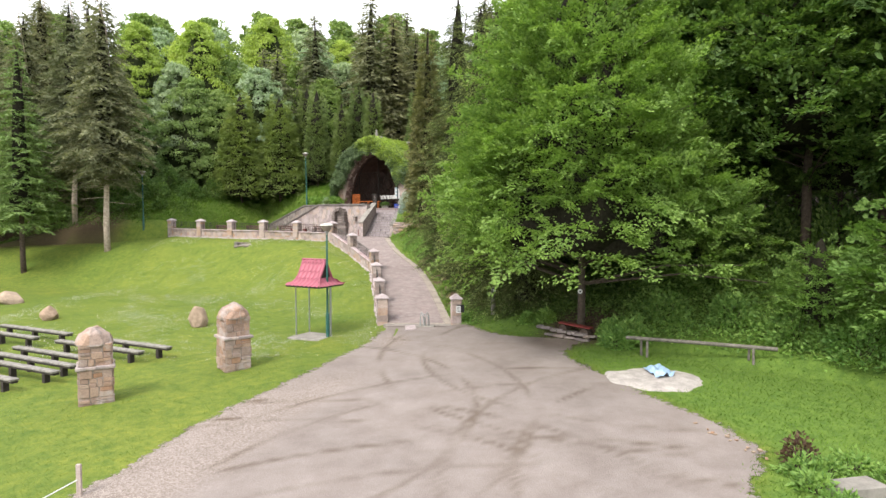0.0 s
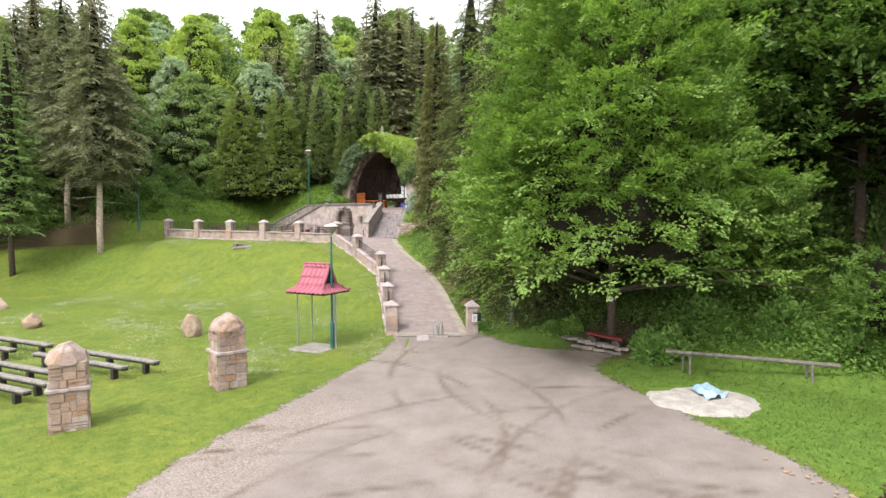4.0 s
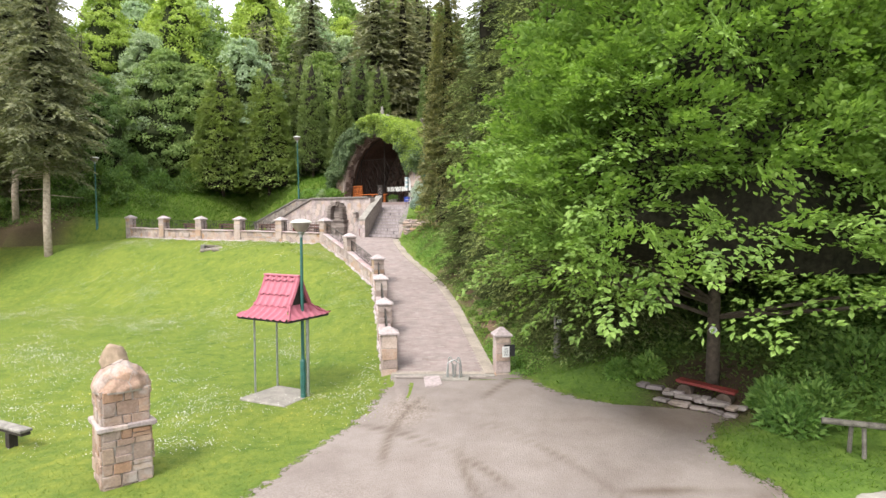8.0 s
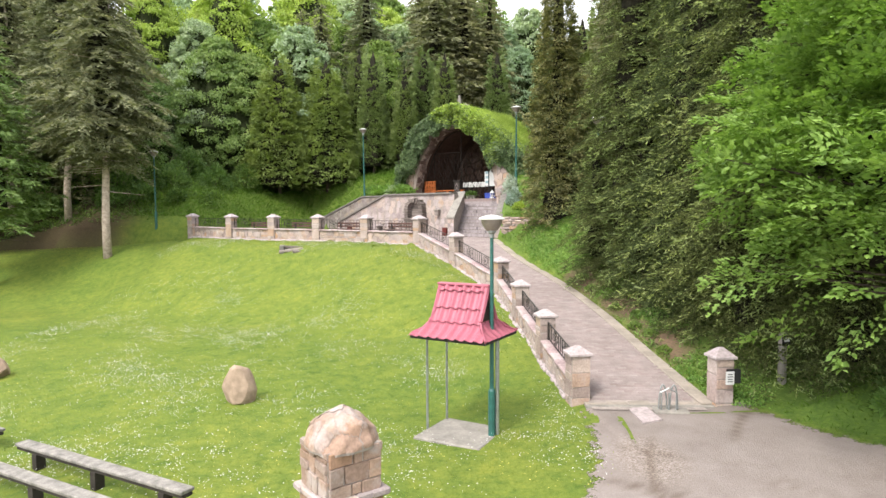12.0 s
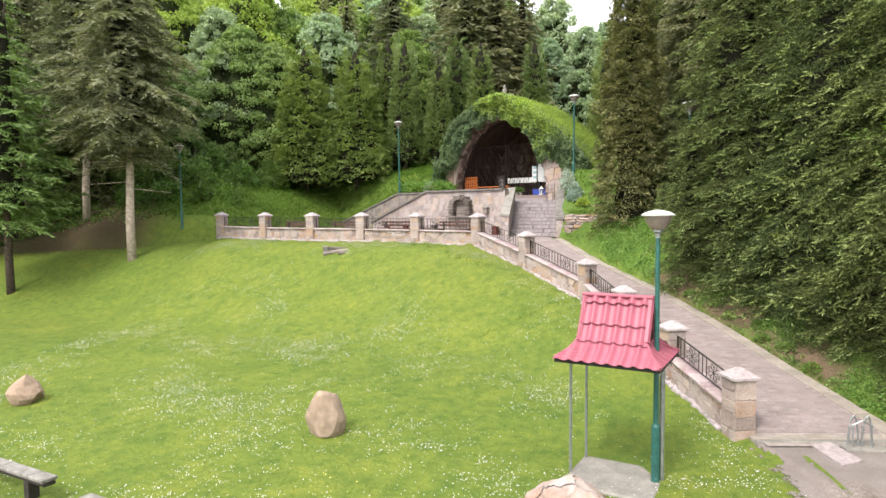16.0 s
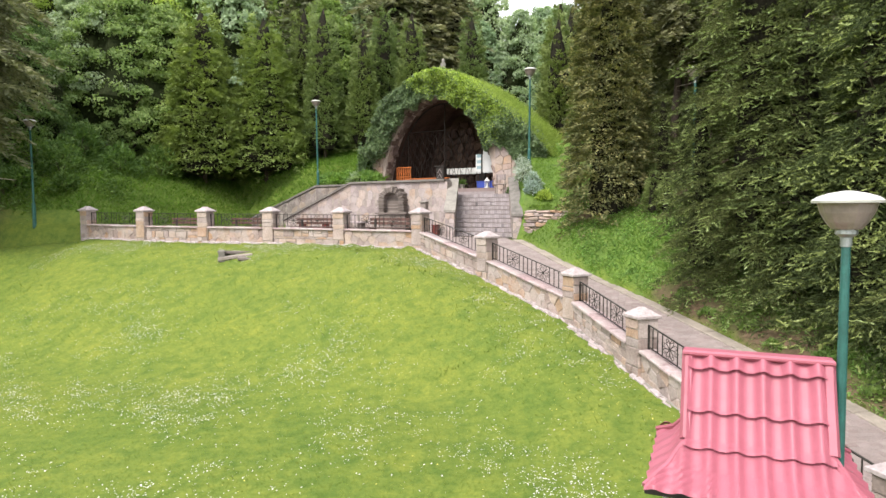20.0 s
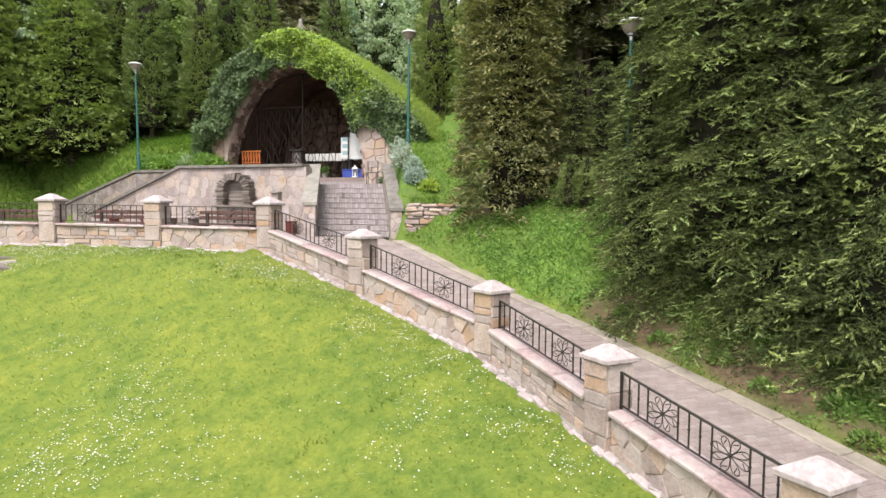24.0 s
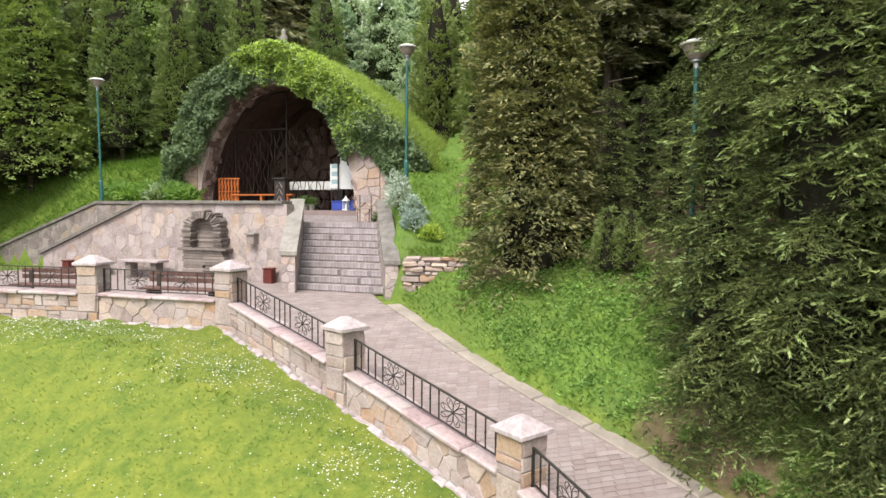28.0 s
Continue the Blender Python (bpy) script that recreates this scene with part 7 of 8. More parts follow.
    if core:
        mk("inner_wood", core_of([(core * radius * float(shape(q)) * (1 - 0.4 * q) + 0.02, low + 0.05 * height + q * (height - low) * 0.82) for q in np.linspace(0, 1, 14)], seed, 16, 0.3), M_inner, t, "solid dark body standing in for shade inside the crown")
    return t


def put(proto, x, y, turn=0.0, s=1.0, dz=-0.05, tall=1.0, label=""):
    m = pose(x, y, float(ground_z(x, y)) + dz, 0, 0, turn)
    ob = copy_thing(proto, m)
    ob.scale = (s, s, s * tall)
    if label:
        ob["label"] = label
    return ob


def place(proto, x, y, turn=0.0, s=1.0, dz=-0.05, tall=1.0):
    proto.matrix_world = pose(x, y, float(ground_z(x, y)) + dz, 0, 0, turn)
    proto.scale = (s, s, s * tall)
    return proto


ivy()

# the large beech beside the gate, and its neighbours
beech = place(spray_tree("beech_tree", M_beech, M_bark_beech, 3, 17, 6.3, 2.15, 0.165, "large fresh green beech with layered sprays over a red bench", count=2150, per=90, leaf=0.13, reach=1.4, power=0.7, foot=0.88, lobes=0.32, rise=(-0.05, 1.1), core=0.52, inner=0.56), 5.4, 24.6, 20)
neighbour = place(spray_tree("maple_tree", M_maple, M_bark, 5, 17, 5.4, 4.2, 0.22, "dark green broadleaf tree at the edge of the wood", count=1100, per=42, leaf=0.2, reach=1.4, power=0.5, lobes=0.5, core=0.55), 11.4, 28.0, 0)
# (7.4, 28.6) and the small copies are added to darken the wood's depth
for x, y, a, s in ((14.2, 24.8, 80, 1.0), (17.4, 21.6, 200, 0.95), (12.5, 31.0, 300, 1.15), (17.0, 24.5, 30, 1.15), (21.0, 19.0, 260, 1.2), (14.0, 32.0, 10, 1.25), (24.0, 14.0, 120, 1.1), (15.5, 28.0, 170, 1.2), (19.0, 20.5, 50, 1.25), (7.4, 28.6, 140, 0.95), (16.0, 25.6, 90, 0.55), (13.4, 28.6, 210, 0.5), (19.0, 23.2, 330, 0.55), (10.8, 31.4, 20, 0.5), (22.0, 20.4, 160, 0.6), (25.0, 17.0, 40, 0.6)):
    put(neighbour, x, y, a, s)
edge_tree = place(spray_tree("hazel_tree", M_beech, M_bark, 8, 7.0, 2.9, 1.2, 0.1, "light green hazel at the edge of the wood", count=330, per=36, leaf=0.17, reach=1.0, lobes=0.5, core=0.4, power=0.45), 14.4, 17.8, 0)
put(edge_tree, 17.5, 14.5, 90, 1.1)
put(edge_tree, 12.3, 20.6, 200, 0.55)

# conifers along the right of the path
place(conifer("spruce_tree", M_spruce, M_bark, 21, 15.5, -1.0, 2.65, 0.2, "tall olive green spruce with drooping boughs beside the path", whorl=0.46, arms=12, gap=0.12, step=0.05, length=0.17, width=0.026, droop=0.5, power=0.46, tips=M_tip, foot=0.75, limp=0.7, shoots=9), 0.85, 35.75, 0, tall=0.9)
young_spruce = place(conifer("spruce_tree", M_spruce, M_bark, 27, 5.4, -0.5, 1.1, 0.07, "young olive green spruce before the lamp post", whorl=0.28, arms=9, gap=0.09, step=0.045, length=0.15, width=0.024, droop=0.35, power=0.4, tips=M_tip, foot=0.95, limp=0.4, shoots=9), -0.24, 36.95, 100, 0.95)
for x, y, a, s in ((0.9, 34.5, 200, 1.35), (1.3, 32.9, 20, 1.4), (2.2, 30.9, 310, 1.3)):
    put(young_spruce, x, y, a, s, label="small olive green spruce in the row beside the path")
path_spruce = place(conifer("spruce_tree", M_spruce, M_bark, 25, 15, -0.5, 3.2, 0.2, "tall olive green spruce in the row beside the path", whorl=0.5, arms=12, gap=0.13, step=0.06, length=0.2, width=0.034, droop=0.5, power=0.52, tips=M_tip, foot=0.6, limp=0.7, shoots=6), 2.5, 29.6, 250, tall=0.9)
put(path_spruce, 4.5, 35.2, 60, 0.95)
put(path_spruce, 5.4, 42.4, 200, 0.8)
for x, y, a, q in ((1.7, 41.5, 20, 0.6), (0.6, 41.1, 140, 0.62), (1.45, 40.0, 250, 0.5)):
    put(young_spruce, x, y, a, q, label="young dark green spruce on the bank")
put(path_spruce, 1.9, 32.5, 130, 0.9)
put(path_spruce, 3.6, 27.4, 310, 0.75)
place(spray_tree("bronze_cypress", M_thuja_brown, M_bark, 31, 14.5, 1.5, -1.1, 0.14, "tall bronzed cypress beside the stone steps", count=2500, per=30, leaf=0.135, slim=0.36, reach=0.62, power=0.82, foot=0.95, lobes=0.42, rise=(-0.05, 0.35), droop=0.3, core=0.55, category="cypress", inner=0.7), -1.0, 41.8, 0)
spruce = place(conifer("spruce_tree", M_spruce_far, M_bark_pale, 22, 19, 5.4, 4.3, 0.24, "tall dark spruce with a bare pale trunk", whorl=0.45, arms=12, gap=0.17, step=0.065, length=0.3, width=0.1, droop=0.42, power=0.75, foot=0.5), -25.0, 47.2, 0)
full_spruce = place(conifer("spruce_tree", M_spruce_far, M_bark, 23, 19, 1.0, 4.0, 0.26, "tall dark spruce on the hillside", whorl=0.45, arms=10, gap=0.26, step=0.1, length=0.44, width=0.17, droop=0.36, power=0.75), -33.0, 60.0, 40)
for x, y, a, s in ((2.9, 45.0, 20, 0.74), (3.75, 45.5, 200, 0.72), (6.2, 44.8, 140, 0.75), (-29.8, 51.4, 70, 0.95), (-34.5, 53.0, 300, 0.95), (-36.5, 58.5, 120, 1.1), (-41.0, 56.0, 10, 1.1)):
    tree = put(spruce, x, y, a, s)
    if x > 0:
        tree["label"] = "tall dark spruce, its bare trunk darkened for shade"
        # pale bark swapped for a darker one that stands in for shade
        for c in tree.children:
            if c.name.startswith("trunk"):
                c.data = c.data.copy()
                c.data.materials[0] = M_bark
for x, y, a, s in ((-5.2, 67.5, 10, 1.05), (-2.9, 68.5, 140, 0.95), (-31.0, 54.8, 20, 0.62), (-35.0, 55.6, 80, 0.7), (-28.4, 57.0, 190, 0.6), (-39.5, 53.0, 300, 0.75), (-32.8, 57.4, 250, 0.8), (-7.5, 67.0, 200, 1.15), (-13.5, 68.0, 50, 1.05), (7.5, 61.0, 250, 1.0), (-5.5, 74.0, 320, 1.1),
                   (6.6, 30.6, 20, 0.85), (7.4, 35.0, 70, 0.9), (6.8, 47.5, 260, 0.76), (8.2, 39.8, 15, 1.0), (10.5, 45.0, 80, 1.1), (4.7, 48.0, 110, 0.5), (6.4, 50.5, 10, 0.7), (3.6, 50.2, 230, 0.5), (-38.0, 60.0, 30, 1.0), (-36.0, 66.0, 120, 1.05), (-43.0, 58.0, 210, 1.0), (-20.0, 72.0, 300, 0.9), (12.0, 54.0, 0, 1.1), (-9.5, 76.0, 60, 1.15), (-17.0, 66.0, 250, 0.85), (-4.5, 80.0, 90, 1.2), (-46.0, 66.0, 140, 1.1)):
    put(full_spruce, x, y, a, s, tall=0.88 if y > 58 else 1.0)
larch = place(conifer("larch_tree", M_larch, M_bark, 24, 16.5, 3.6, 3.6, 0.2, "feathery light green larch with a bare brown trunk beside the meadow", whorl=0.42, arms=8, gap=0.18, step=0.08, length=0.28, width=0.09, droop=0.2), -29.85, 45.0, 0)
for x, y, a, s in ((-34.5, 47.8, 90, 0.95), (-39.5, 47.5, 200, 1.0), (-44.0, 51.5, 310, 1.05)):
    put(larch, x, y, a, s)

# thujas behind the terrace
cone = place(spray_tree("thuja_tree", M_cone, M_bark, 41, 11.6, 2.6, 0.1, 0.13, "dense conical green thuja on the slope behind the terrace", count=1500, per=22, leaf=0.2, slim=0.45, reach=0.8, power=0.62, foot=0.82, lobes=0.28, rise=(0.1, 0.5), droop=0.25, core=0.72, category="thuja", inner=0.8), -19.0, 60.0, 0)
put(cone, -15.6, 61.0, 120, 0.98)
column = place(spray_tree("column_thuja", M_thuja, M_bark, 42, 11.5, 1.45, 0.1, 0.13, "narrow columnar thuja behind the grotto", count=950, per=20, leaf=0.17, slim=0.45, reach=0.6, power=0.42, foot=0.75, lobes=0.3, rise=(0.5, 0.6), droop=0.15, core=0.7, category="thuja", inner=0.8), -12.0, 61.0, 0, 0.92)
for x, y, a, s in ((-9.6, 60.6, 60, 0.75), (-13.4, 63.0, 150, 0.95), (-8.3, 62.6, 220, 0.9), (0.9, 54.5, 20, 0.95), (2.4, 57.0, 90, 1.0), (2.9, 61.0, 190, 1.05), (1.8, 51.0, 280, 0.8), (3.6, 53.5, 10, 0.95), (-2.6, 62.5, 130, 0.85), (-6.6, 60.6, 30, 0.8)):
    put(column, x, y, a, s)
young = place(spray_tree("young_thuja", M_thuja, M_bark, 43, 2.0, 0.42, 0.05, 0.03, "small young thuja on the bank", count=200, per=16, leaf=0.075, slim=0.45, reach=0.25, power=0.5, foot=0.8, lobes=0.2, rise=(0.6, 0.5), core=0.7, category="thuja", inner=0.8), -0.2, 39.95, 0, 0.75)
put(young, 0.12, 39.65, 80, 0.7)

# broadleaf trees on the hill
green = place(broadleaf("broadleaf_tree", M_hill, M_bark, 51, 13, 3.8, 2.0, 0.18, "green broadleaf tree on the wooded hill", count=310, per=62, size=0.25, clump=0.85), -22.5, 67.5, 0)
fresh = place(broadleaf("fresh_tree", M_fresh, M_bark, 52, 16, 4.2, 2.5, 0.18, "bright yellow green tree on the wooded hill", count=340, per=62, size=0.25, clump=0.9), -25.0, 66.0, 0)
silver = place(broadleaf("silver_tree", M_silver, M_bark, 53, 13, 3.4, 2.0, 0.16, "pale silvery green tree on the wooded hill", count=300, per=62, size=0.24, clump=0.8), -18.0, 63.0, 0)
fine_green = place(broadleaf("broadleaf_tree", M_bright, M_bark, 54, 10.5, 3.2, 0.6, 0.15, "green broadleaf tree on the slope behind the terrace", count=300, per=110, size=0.17, clump=0.7), -23.8, 60.6, 210)
put(fine_green, -27.6, 57.6, 80, 0.8)
put(fine_green, -21.6, 61.4, 320, 0.95)
place(broadleaf("fresh_tree", M_fresh, M_bark, 55, 15.5, 3.6, 2.5, 0.16, "bright yellow green tree behind the spruces", count=320, per=110, size=0.17, clump=0.75), -29.5, 62.5, 110)
place(broadleaf("silver_tree", M_silver, M_bark, 56, 11.5, 3.2, 1.2, 0.15, "pale silvery green tree on the slope behind the terrace", count=300, per=110, size=0.16, clump=0.7), -25.6, 61.5, 20)
for x, y, a, s in ((-34.0, 63.5, 40, 0.9), (-16.0, 72.0, 100, 1.1), (-33.0, 68.0, 200, 1.1), (-9.0, 82.0, 300, 1.2), (5.0, 82.0, 60, 0.6), (-40.0, 74.0, 20, 1.2), (14.0, 66.0, 90, 1.2), (16.0, 42.0, 70, 1.1), (18.0, 52.0, 170, 1.2), (-6.0, 92.0, 10, 1.5), (-24.0, 88.0, 80, 1.5), (-42.0, 90.0, 160, 1.6), (-55.0, 80.0, 300, 1.5), (22.0, 80.0, 50, 1.5), (-52.0, 64.0, 90, 1.2), (-12.0, 66.0, 200, 0.8), (-21.0, 66.5, 100, 0.9), (-16.0, 100.0, 40, 1.6), (-22.0, 97.0, 140, 1.5), (-36.0, 99.0, 10, 1.6), (-46.0, 104.0, 90, 1.7), (-2.0, 101.0, 200, 1.45), (-8.5, 105.0, 300, 1.7), (-29.0, 104.0, 60, 1.7), (-60.0, 100.0, 70, 1.7)):
    put(green, x, y, a, s)
for x, y, a, s in ((-20.5, 76.0, 70, 1.15), (-29.0, 76.0, 160, 1.15), (-27.5, 70.0, 20, 1.0), (-14.5, 92.0, 200, 1.1)):
    put(fresh, x, y, a, s)
for x, y, a, s in ((-22.0, 69.0, 50, 1.0), (-11.5, 72.5, 140, 1.05), (5.2, 68.0, 230, 0.85), (0.8, 80.0, 10, 0.85), (4.4, 79.0, 70, 0.9), (7.6, 84.0, 150, 0.95), (2.2, 86.0, 200, 1.2), (-1.2, 84.0, 30, 1.1), (-15.5, 78.0, 70, 1.25), (-30.0, 82.0, 190, 1.4), (-11.0, 95.0, 250, 1.4), (-18.0, 86.0, 20, 1.4), (-36.0, 82.0, 60, 1.4), (-25.5, 92.0, 130, 1.5)):
    put(silver, x, y, a, s)


def cover(name, mat, pts, size, label, category, tall=0.25, seed=0, per=14, clump=0.3):
    """Low leafy growth: clumps of leaves at ground points (x, y, height factor)."""
    r = np.random.default_rng(seed)
    pts = np.asarray(pts)
    n = len(pts) * per
    k = np.repeat(np.arange(len(pts)), per)
    off = r.normal(size=(n, 2)) * clump * 0.5
    x, y = pts[k, 0] + off[:, 0], pts[k, 1] + off[:, 1]
    h = tall * pts[k, 2] * r.uniform(0.05, 1.0, n) * np.exp(-np.sum(off ** 2, 1) / (clump * clump))
    P = np.stack([x, y, ground_z(x, y) + h], -1)
    D = unit(np.stack([r.normal(size=n), r.normal(size=n), r.normal(size=n) * 0.5 + 0.35], -1))
    W = unit(np.cross(D, r.normal(size=(n, 3)) * 0.6 + np.array([0, 0, 1.0])))
    ob = link(name, leaf_cards(name, P, D, W, size * r.uniform(0.6, 1.4, n), size * 0.6 * r.uniform(0.6, 1.4, n)), mat)
    return tagged(ob, label, category, kind="stuff")


def scatter(n, box, keep, seed):
    r = np.random.default_rng(seed)
    x, y = r.uniform(box[0], box[1], n), r.uniform(box[2], box[3], n)
    ok = keep(x, y)
    return x[ok], y[ok]


def wood_edge(x, y):
    return (x - 5.5) * 0.607 + (y - 24.5) * 0.794


x, y = scatter(10000, (1.9, 24, 10, 34), lambda x, y: (wood_edge(x, y) > -0.1) & (wood_edge(x, y) < 11) & (x - 0.6 * (y - 24.3) > 6.9), 1)
hh = 0.6 + 1.2 * np.array([max(0, noise.noise((a * 0.5, b * 0.5, 2))) for a, b in zip(x, y)]) + 0.5 * smooth01(wood_edge(x, y) / 3)
cover("undergrowth", M_under, np.stack([x, y, hh], -1), 0.15, "dense green nettles and brambles on the bank under the trees", "undergrowth", 0.7, 1, 12, 0.4)
# dark growth added to stand for the deep shade under the beech
x, y = scatter(900, (2.2, 9, 24.8, 31), lambda x, y: (x - 0.6 * (y - 24.3) < 7.2) & (wood_edge(x, y) > 0.5), 8)
cover("shade_plants", M_maple, np.stack([x, y, np.full(len(x), 0.8)], -1), 0.14, "low dark plants added to darken the ground under the beech", "undergrowth", 0.5, 8, 14, 0.5)
x, y = scatter(3800, (-2.5, 5, 27, 43), lambda x, y: (x > np.interp(y, EDGE[:, 1], EDGE[:, 0]) + 0.45) & (x < np.interp(y, EDGE[:, 1], EDGE[:, 0]) + np.where(y > 36, 3.4, 1.8)) & (bare(x, y) < 0.5), 2)
hh = np.clip(0.5 + 1.2 * np.array([noise.noise((a * 0.9, b * 0.9, 5)) for a, b in zip(x, y)]), 0.1, 2)
cover("bank_plants", M_under, np.stack([x, y, hh], -1), 0.08, "low leafy weeds on the bank beside the path", "weeds", 0.22, 2, 16, 0.22)


x, y = scatter(3200, (-46, -21.2, 47, 60), lambda x, y: y > np.where(x > -24, 53.0, 50.6), 3)
hh = 0.3 + 1.3 * np.array([max(0, noise.noise((a * 0.4, b * 0.4, 9))) for a, b in zip(x, y)])
cover("wood_floor_plants", M_maple, np.stack([x, y, hh], -1), 0.16, "dark green undergrowth on the wooded slope", "undergrowth", 0.6, 3, 12, 0.5)


def grass(name, n, box, keep, tall, seed, label, width=0.016, mat=None, lean=0.95):
    r = np.random.default_rng(seed)
    x, y = scatter(n, box, keep, seed)
    n = len(x)
    z = ground_z(x, y) + swell(x, y)[1]
    a = r.uniform(0, 6.283, n)
    h = tall * r.uniform(0.5, 1.25, n)
    ln = r.normal(size=(n, 2)) * lean * h[:, None]
    w = width * r.uniform(0.7, 1.4, n)
    A = np.stack([x - np.cos(a) * w, y - np.sin(a) * w, z - 0.04], -1)
    B = np.stack([x + np.cos(a) * w, y + np.sin(a) * w, z - 0.04], -1)
    C = np.stack([x + ln[:, 0], y + ln[:, 1], z + h], -1)
    V = np.stack([A, B, C], 1).reshape(-1, 3)
    F = np.arange(3 * n).reshape(-1, 3)
    return tagged(link(name, grid_mesh(name, V, F, False), mat or M_blade), label, "grass", kind="stuff")


def ragged(x, y):
    """How far single tufts stray over the lot's edge."""
    q = np.abs(np.sin(x * 127.1 + y * 311.7) * 43758.5) % 1
    return -0.13 * np.log(q + 0.02) - 0.15


def on_lawn(x, y):
    d, _ = fence_near(x, y)
    l, _ = lot_half(y)
    fringe = ragged(x, y)
    return (d > 0.35) & ((x < l + fringe) | (y > 26.8))


grass("lawn_grass", 290000, (-36, -2.4, 12, 50), on_lawn, 0.03, 4, "short bright green lawn grass", width=0.014, lean=2.0)
grass("verge_grass", 150000, (1.5, 24, -12, 27), lambda x, y: (x > lot_half(y)[1] - ragged(x, y)) & (wood_edge(x, y) < 0.6) & (np.hypot((x - 6.32) / 1.55, (y - 18.88) / 1.22) > 1), 0.075, 5, "tall green grass on the verge beside the lot", mat=M_verge, lean=1.5)
grass("bank_grass", 60000, (-3.5, 4, 27, 50), lambda x, y: (x > np.interp(y, EDGE[:, 1], EDGE[:, 0]) + 0.38) & (x < np.interp(y, EDGE[:, 1], EDGE[:, 0]) + np.where(y > 36, 4.0, 1.4)) & ((y < 44) | (x > -2.9)) & (bare(x, y) < 0.35), 0.09, 6, "grass on the bank beside the path", mat=M_bank, lean=1.3)
grass("slope_grass", 90000, (-26, -8, 47, 62), lambda x, y: (fence_near(x, y)[0] < -1.2) & (((uv_of(x, y)[1] > 2.4) & (uv_of(x, y)[0] < -2.8)) | (-(x + 20.9) * 0.837 + (y - 49.8) * 0.547 > 0.1)), 0.15, 7, "grass on the slope behind the terrace", 0.022, M_bank, lean=1.3)


def flowers(name, mat, n, seed, size, thresh, label, freq=0.35):
    r = np.random.default_rng(seed)
    x, y = scatter(n, (-22, -2.6, 22, 47), on_lawn, seed)
    q = np.array([noise.noise((a * freq, b * freq, seed)) + 0.6 * noise.noise((a * 1.7, b * 1.7, seed)) for a, b in zip(x, y)])
    q = q + 0.4 * np.exp(-((x + 3.7) / 1.3) ** 2 - ((y - 27.5) / 2.2) ** 2)
    d, _ = fence_near(x, y)
    q = q + 0.3 * np.exp(-((d - 1.0) / 1.3) ** 2) * smooth01((y - 31) / 4)
    ok = 0.8 * q + r.normal(size=len(x)) * 0.26 > thresh
    x, y = x[ok], y[ok]
    m = len(x)
    c = np.stack([x, y, ground_z(x, y) + r.uniform(0.04, 0.1, m)], -1)
    s = size * r.uniform(0.6, 1.3, m)[:, None]
    a = r.uniform(0, 6.28, m)
    t = r.normal(size=(m, 2)) * 0.25
    ring = []
    for k in range(5):
        q = a + 6.283 * k / 5
        ring.append(c + s * np.stack([np.cos(q), np.sin(q), np.cos(q) * t[:, 0] + np.sin(q) * t[:, 1]], -1))
    V = np.stack(ring, 1).reshape(-1, 3)
    F = np.arange(5 * m).reshape(-1, 5)
    return tagged(link(name, grid_mesh(name, V, F, False), mat), label, "flowers", kind="stuff")


flowers("daisies", M_petal, 250000, 3, 0.011, 0.4, "white daisies scattered in the lawn")
flowers("dandelions", M_yellow, 9000, 14, 0.012, 0.45, "yellow flowers scattered in the lawn")


def bush(name, mat, x, y, rad, tall, n, size, label, seed, z=None):
    """A rounded leafy plant with a ragged outline."""
    r = np.random.default_rng(seed)
    q = unit(r.normal(size=(n, 3)))
    q[:, 2] = np.abs(q[:, 2])
    k = r.uniform(0.35, 1, n) ** 0.5 * (1 + 0.35 * np.array([noise.noise(tuple(v * 2.2 + seed)) for v in q]))
    P = q * k[:, None] * np.array([rad, rad, tall])
    D = unit(q + r.normal(size=(n, 3)) * 0.6)
    W = across(D, r, 0.5)
    t = thing(name, pose(x, y, float(ground_z(x, y)) if z is None else z), label, "plant")
    link("foliage", leaf_cards("foliage", P, D, W, size * r.uniform(0.6, 1.4, n), size * 0.5 * r.uniform(0.6, 1.4, n)), mat, t)
    vfs = [tube([(0, 0, -0.1), (rad * 0.4 * math.cos(a), rad * 0.4 * math.sin(a), tall * 0.6)], 0.012, 4) for a in (0.3, 1.7, 3.0, 4.4, 5.5)]
    mk("stem", join(*vfs), M_bark, t)
    return t


for k, (x, y, rad, tall, mt) in enumerate(((-2.8, 44.9, 0.35, 0.5, M_pale_leaf), (-2.65, 45.6, 0.35, 0.55, M_pale_leaf), (-2.85, 46.3, 0.38, 0.7, M_pale_leaf), (-2.5, 44.4, 0.3, 0.35, M_fresh), (-2.75, 47.0, 0.35, 0.7, M_pale_leaf))):
    bush("border_plant", mt, x, y, rad, tall, 700, 0.1, "silvery green border plant beside the steps", 500 + k)
for k in range(9):
    u = -3.2 - 0.42 * k
    p = G(u, 2.75 + 0.15 * (k % 3), 0)
    bush("hosta", M_silver if k == 3 else M_under, p[0], p[1], 0.42, 0.42, 420, 0.2, "broad-leaved plant behind the flank wall", 520 + k)
for k, (u, n, rad) in enumerate(((-4.2, 3.7, 0.7), (-4.5, 5.2, 0.9), (4.62, 3.0, 0.42))):
    p = G(u, n, 0)
    bush("ivy_bush", M_ivy, p[0], p[1], rad, 1.7 if k < 2 else 1.2, 2200, 0.16, "dark ivy bush beside the grotto", 540 + k)
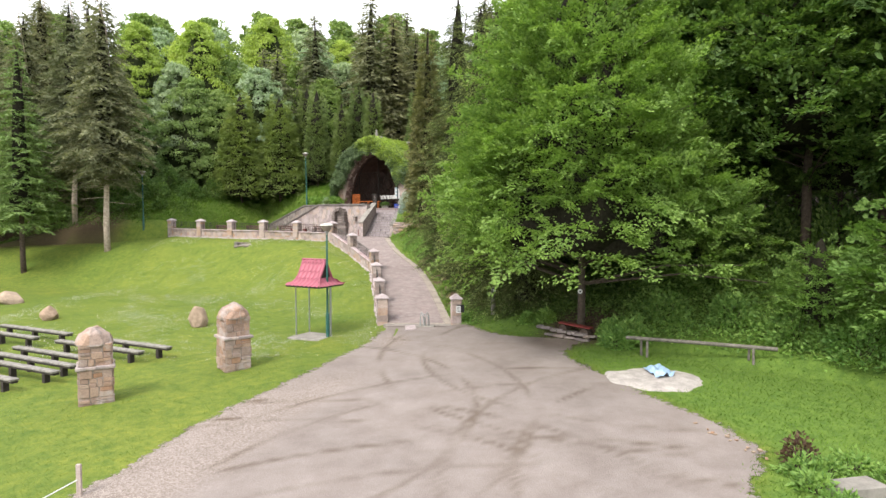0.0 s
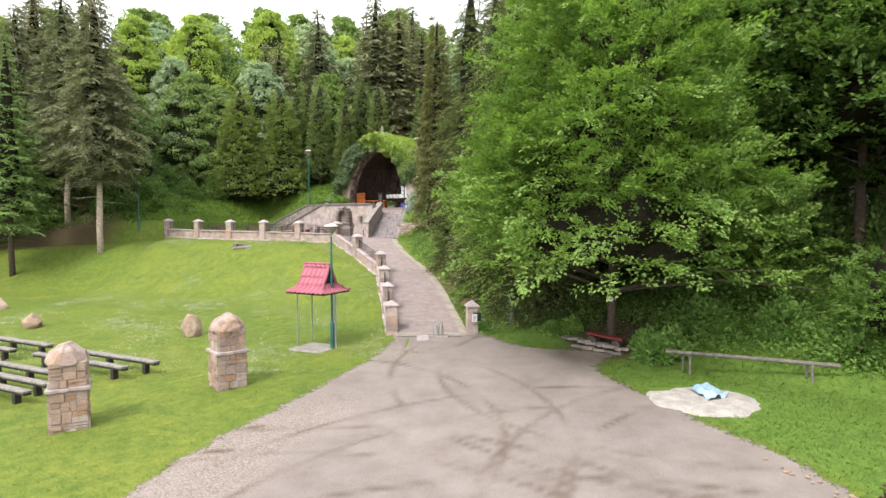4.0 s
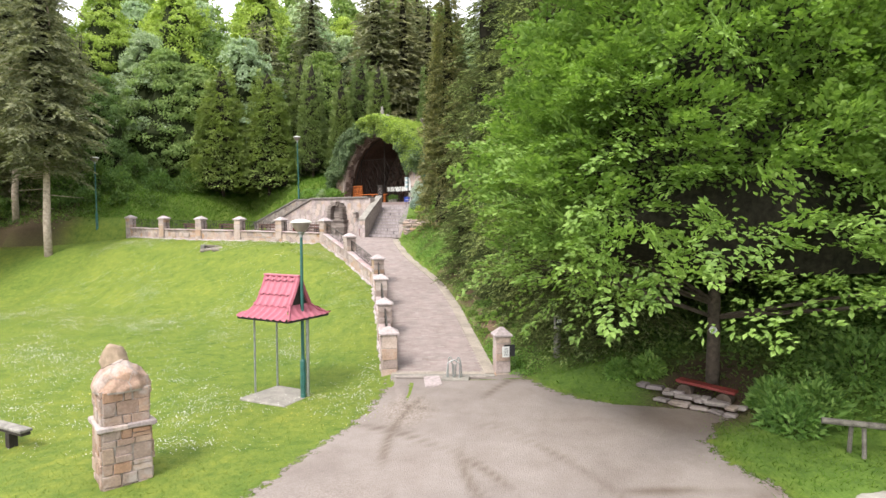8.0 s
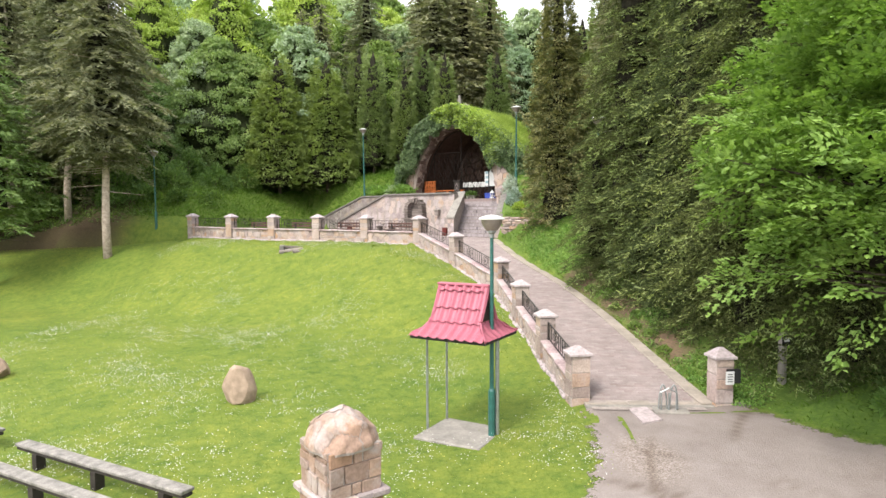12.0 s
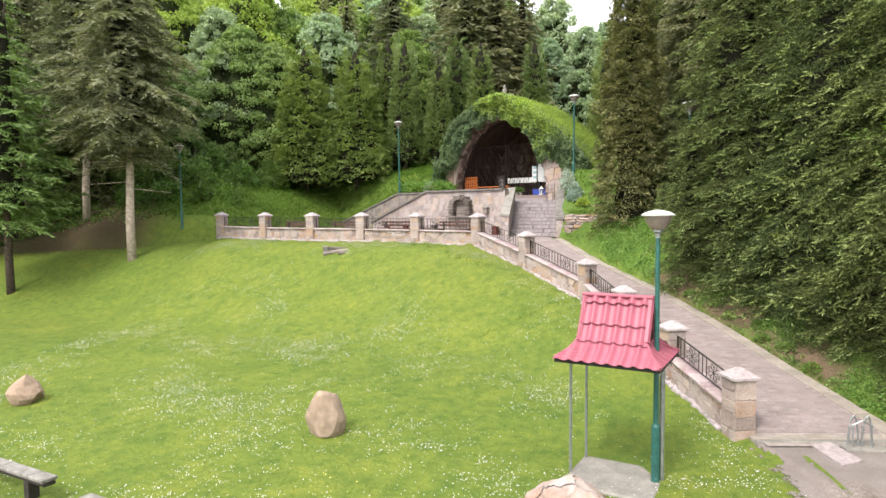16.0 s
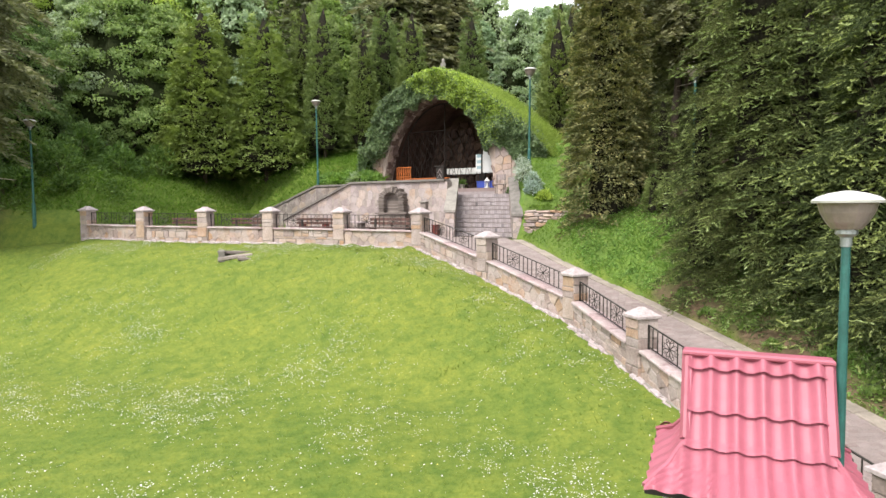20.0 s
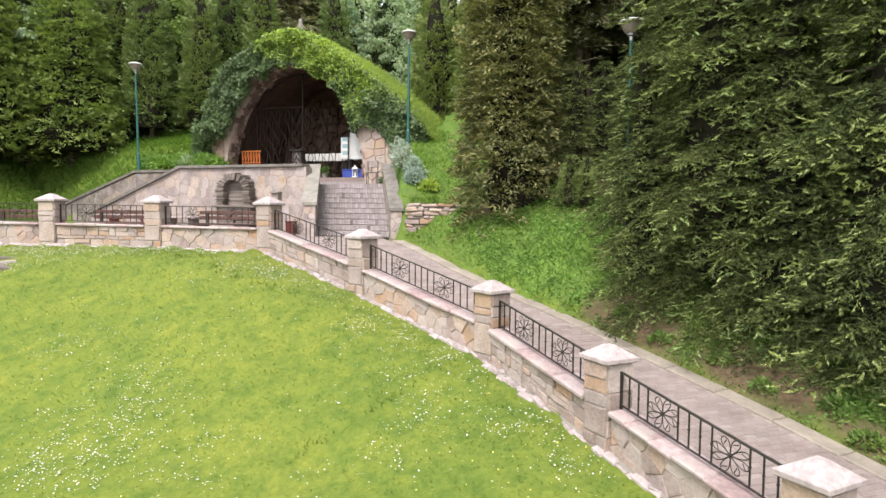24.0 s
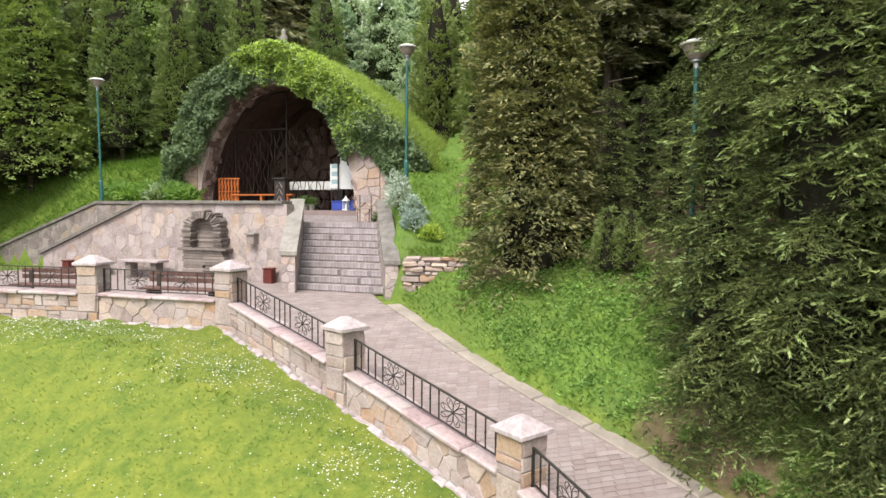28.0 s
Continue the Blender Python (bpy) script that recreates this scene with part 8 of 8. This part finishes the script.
for k, (x, y, rad, tall) in enumerate(((6.9, 22.9, 0.6, 0.75), (6.3, 22.75, 0.55, 0.7), (8.4, 23.8, 0.9, 1.1), (10.4, 22.6, 0.9, 1.2), (11.8, 20.9, 1.0, 1.5), (12.9, 19.2, 1.1, 1.6), (6.3, 23.5, 0.45, 0.6), (3.5, 25.8, 0.3, 0.3), (4.2, 25.6, 0.35, 0.4))):
    bush("bramble_bush", M_under, x, y, rad, tall, 1500, 0.16, "dense green bramble at the edge of the wood", 560 + k)
for k, (y, off) in enumerate(((30.2, 0.6), (31.3, 0.75), (32.0, 0.6), (32.7, 0.95), (33.6, 0.65), (34.5, 0.85), (35.6, 0.7), (36.6, 0.9))):
    bush("weed", M_hill, float(np.interp(y, EDGE[:, 1], EDGE[:, 0])) + off, y, 0.2, 0.16, 240, 0.09, "tuft of green weeds on bare earth beside the kerb", 610 + k)
bush("rose_plant", M_redleaf, 7.45, 13.0, 0.35, 0.6, 320, 0.11, "small plant with dark reddish leaves beside the lot", 580)
for k, (x, y) in enumerate(((7.2, 12.4), (7.0, 11.7), (7.6, 12.3), (8.3, 12.6), (7.1, 10.9), (8.6, 11.9))):
    bush("weed", M_under, x, y, 0.4, 0.4, 380, 0.12, "leafy green weed around the concrete blocks", 590 + k)
for k, (x, y, rad, tall) in enumerate(((-22.4, 56.2, 1.0, 1.6), (-24.4, 54.2, 1.1, 1.7), (-26.2, 55.4, 1.3, 2.0), (-25.6, 52.6, 0.8, 1.0), (-28.2, 54.0, 1.4, 2.0), (-27.4, 52.2, 0.9, 1.1), (-30.6, 54.6, 1.5, 2.2),
                                    (-31.6, 52.4, 1.1, 1.4), (-33.4, 54.2, 1.6, 2.2), (-36.0, 52.6, 1.6, 2.0), (-29.6, 56.6, 1.6, 2.4), (-24.8, 57.2, 1.3, 2.2), (-21.0, 58.4, 1.1, 1.7), (-38.4, 54.4, 1.8, 2.4), (-23.4, 52.4, 0.6, 0.8))):
    bush("shrub", M_maple, x, y, rad, tall, int(1300 * rad), 0.2, "dark green shrub on the slope behind the terrace", 610 + k)
# shrubs added as dark filling where the wood is only deep shade
for k, (x, y, rad, tall) in enumerate(((11.5, 27.4, 1.6, 2.4), (13.4, 26.0, 1.8, 2.8), (15.4, 24.6, 1.7, 2.6), (17.4, 22.8, 1.8, 2.8), (19.6, 21.0, 1.9, 2.8), (14.2, 29.0, 2.0, 3.2), (17.0, 27.0, 2.0, 3.2), (20.2, 24.0, 2.2, 3.4), (9.8, 29.4, 1.6, 2.4), (22.5, 18.0, 2.0, 2.8))):
    bush("shrub", M_maple, x, y, rad, tall, int(1100 * rad), 0.22, "dark green shrub added to blacken the depth of the wood", 640 + k)

# ---- pavers of the path, laid in rows across it ----
pv = mesh_of("paver", *block(0, 0, 0, 0.196, 0.096, 0.05, 0.006))
pv.materials.append(M_paver)


def lay_pavers():
    slots = []
    y, row = 27.4, 0
    while y < 46.6:
        l = float(path_left(y)) if y < 42.4 else -8.6
        r = float(np.interp(y, EDGE[:, 1], EDGE[:, 0])) - max(0.0, y - 44.3) * 0.4
        slope = (float(path_z(y + 0.1)) - float(path_z(y - 0.1))) / 0.2
        x = l + 0.1 - 0.1 * (row % 2)
        while x < r - 0.02:
            u, n = uv_of(x, y)
            if y < 42.4 or (n < -1.33 and fence_near(x, y)[0] < -0.3):
                slots.append((x, y, max(float(path_z(y)) - 0.05, 3.648 if y > 43.3 else 0.0), slope if y < 43.3 else 0.0))
            x += 0.2
        y += 0.1
        row += 1
    near = [q for q in slots if 35.2 < q[1] < 36.9][:300]
    taken = set(near)
    for x, y, z, s in near:
        ob = link("paver", pv, None, path)
        ob.matrix_basis = pose(x, y, z + rng.uniform(-0.003, 0.003), math.degrees(math.atan(s)), 0, rng.uniform(-0.8, 0.8))
    base, _ = block(0, 0, 0, 0.196, 0.096, 0.05, 0.006)
    base = np.array(base)[8:]
    P = np.array([q for q in slots if q not in taken])
    n = len(P)
    V = np.repeat(base[None], n, 0)
    V = V + 0
    V[:, :, 2] += V[:, :, 1] * P[:, 3, None] + rng.uniform(-0.003, 0.003, (n, 1))
    V = V + P[:, None, :3]
    i = np.arange(n)[:, None] * 8
    quads = [(0, 1, 5, 4), (1, 2, 6, 5), (2, 3, 7, 6), (3, 0, 4, 7), (4, 5, 6, 7)]
    F = np.stack([i + np.array(q) for q in quads], 1).reshape(-1, 4)
    ob = link("far_pavers", grid_mesh("far_pavers", V.reshape(-1, 3), F, False), M_paver, path)
    ob["kind"] = "stuff"


lay_pavers()

sill = thing("gate_threshold", pose(-1.05, 27.2, 0.36, 0, 0, 2), "worn concrete threshold strip across the foot of the path", "threshold", kind="structure")
for k in range(6):
    mk("slab", block(-1.25 + 0.5 * k, 0, 0, 0.485, 0.26, 0.18 + 0.006 * (k % 3), 0.015), M_kerb, sill)
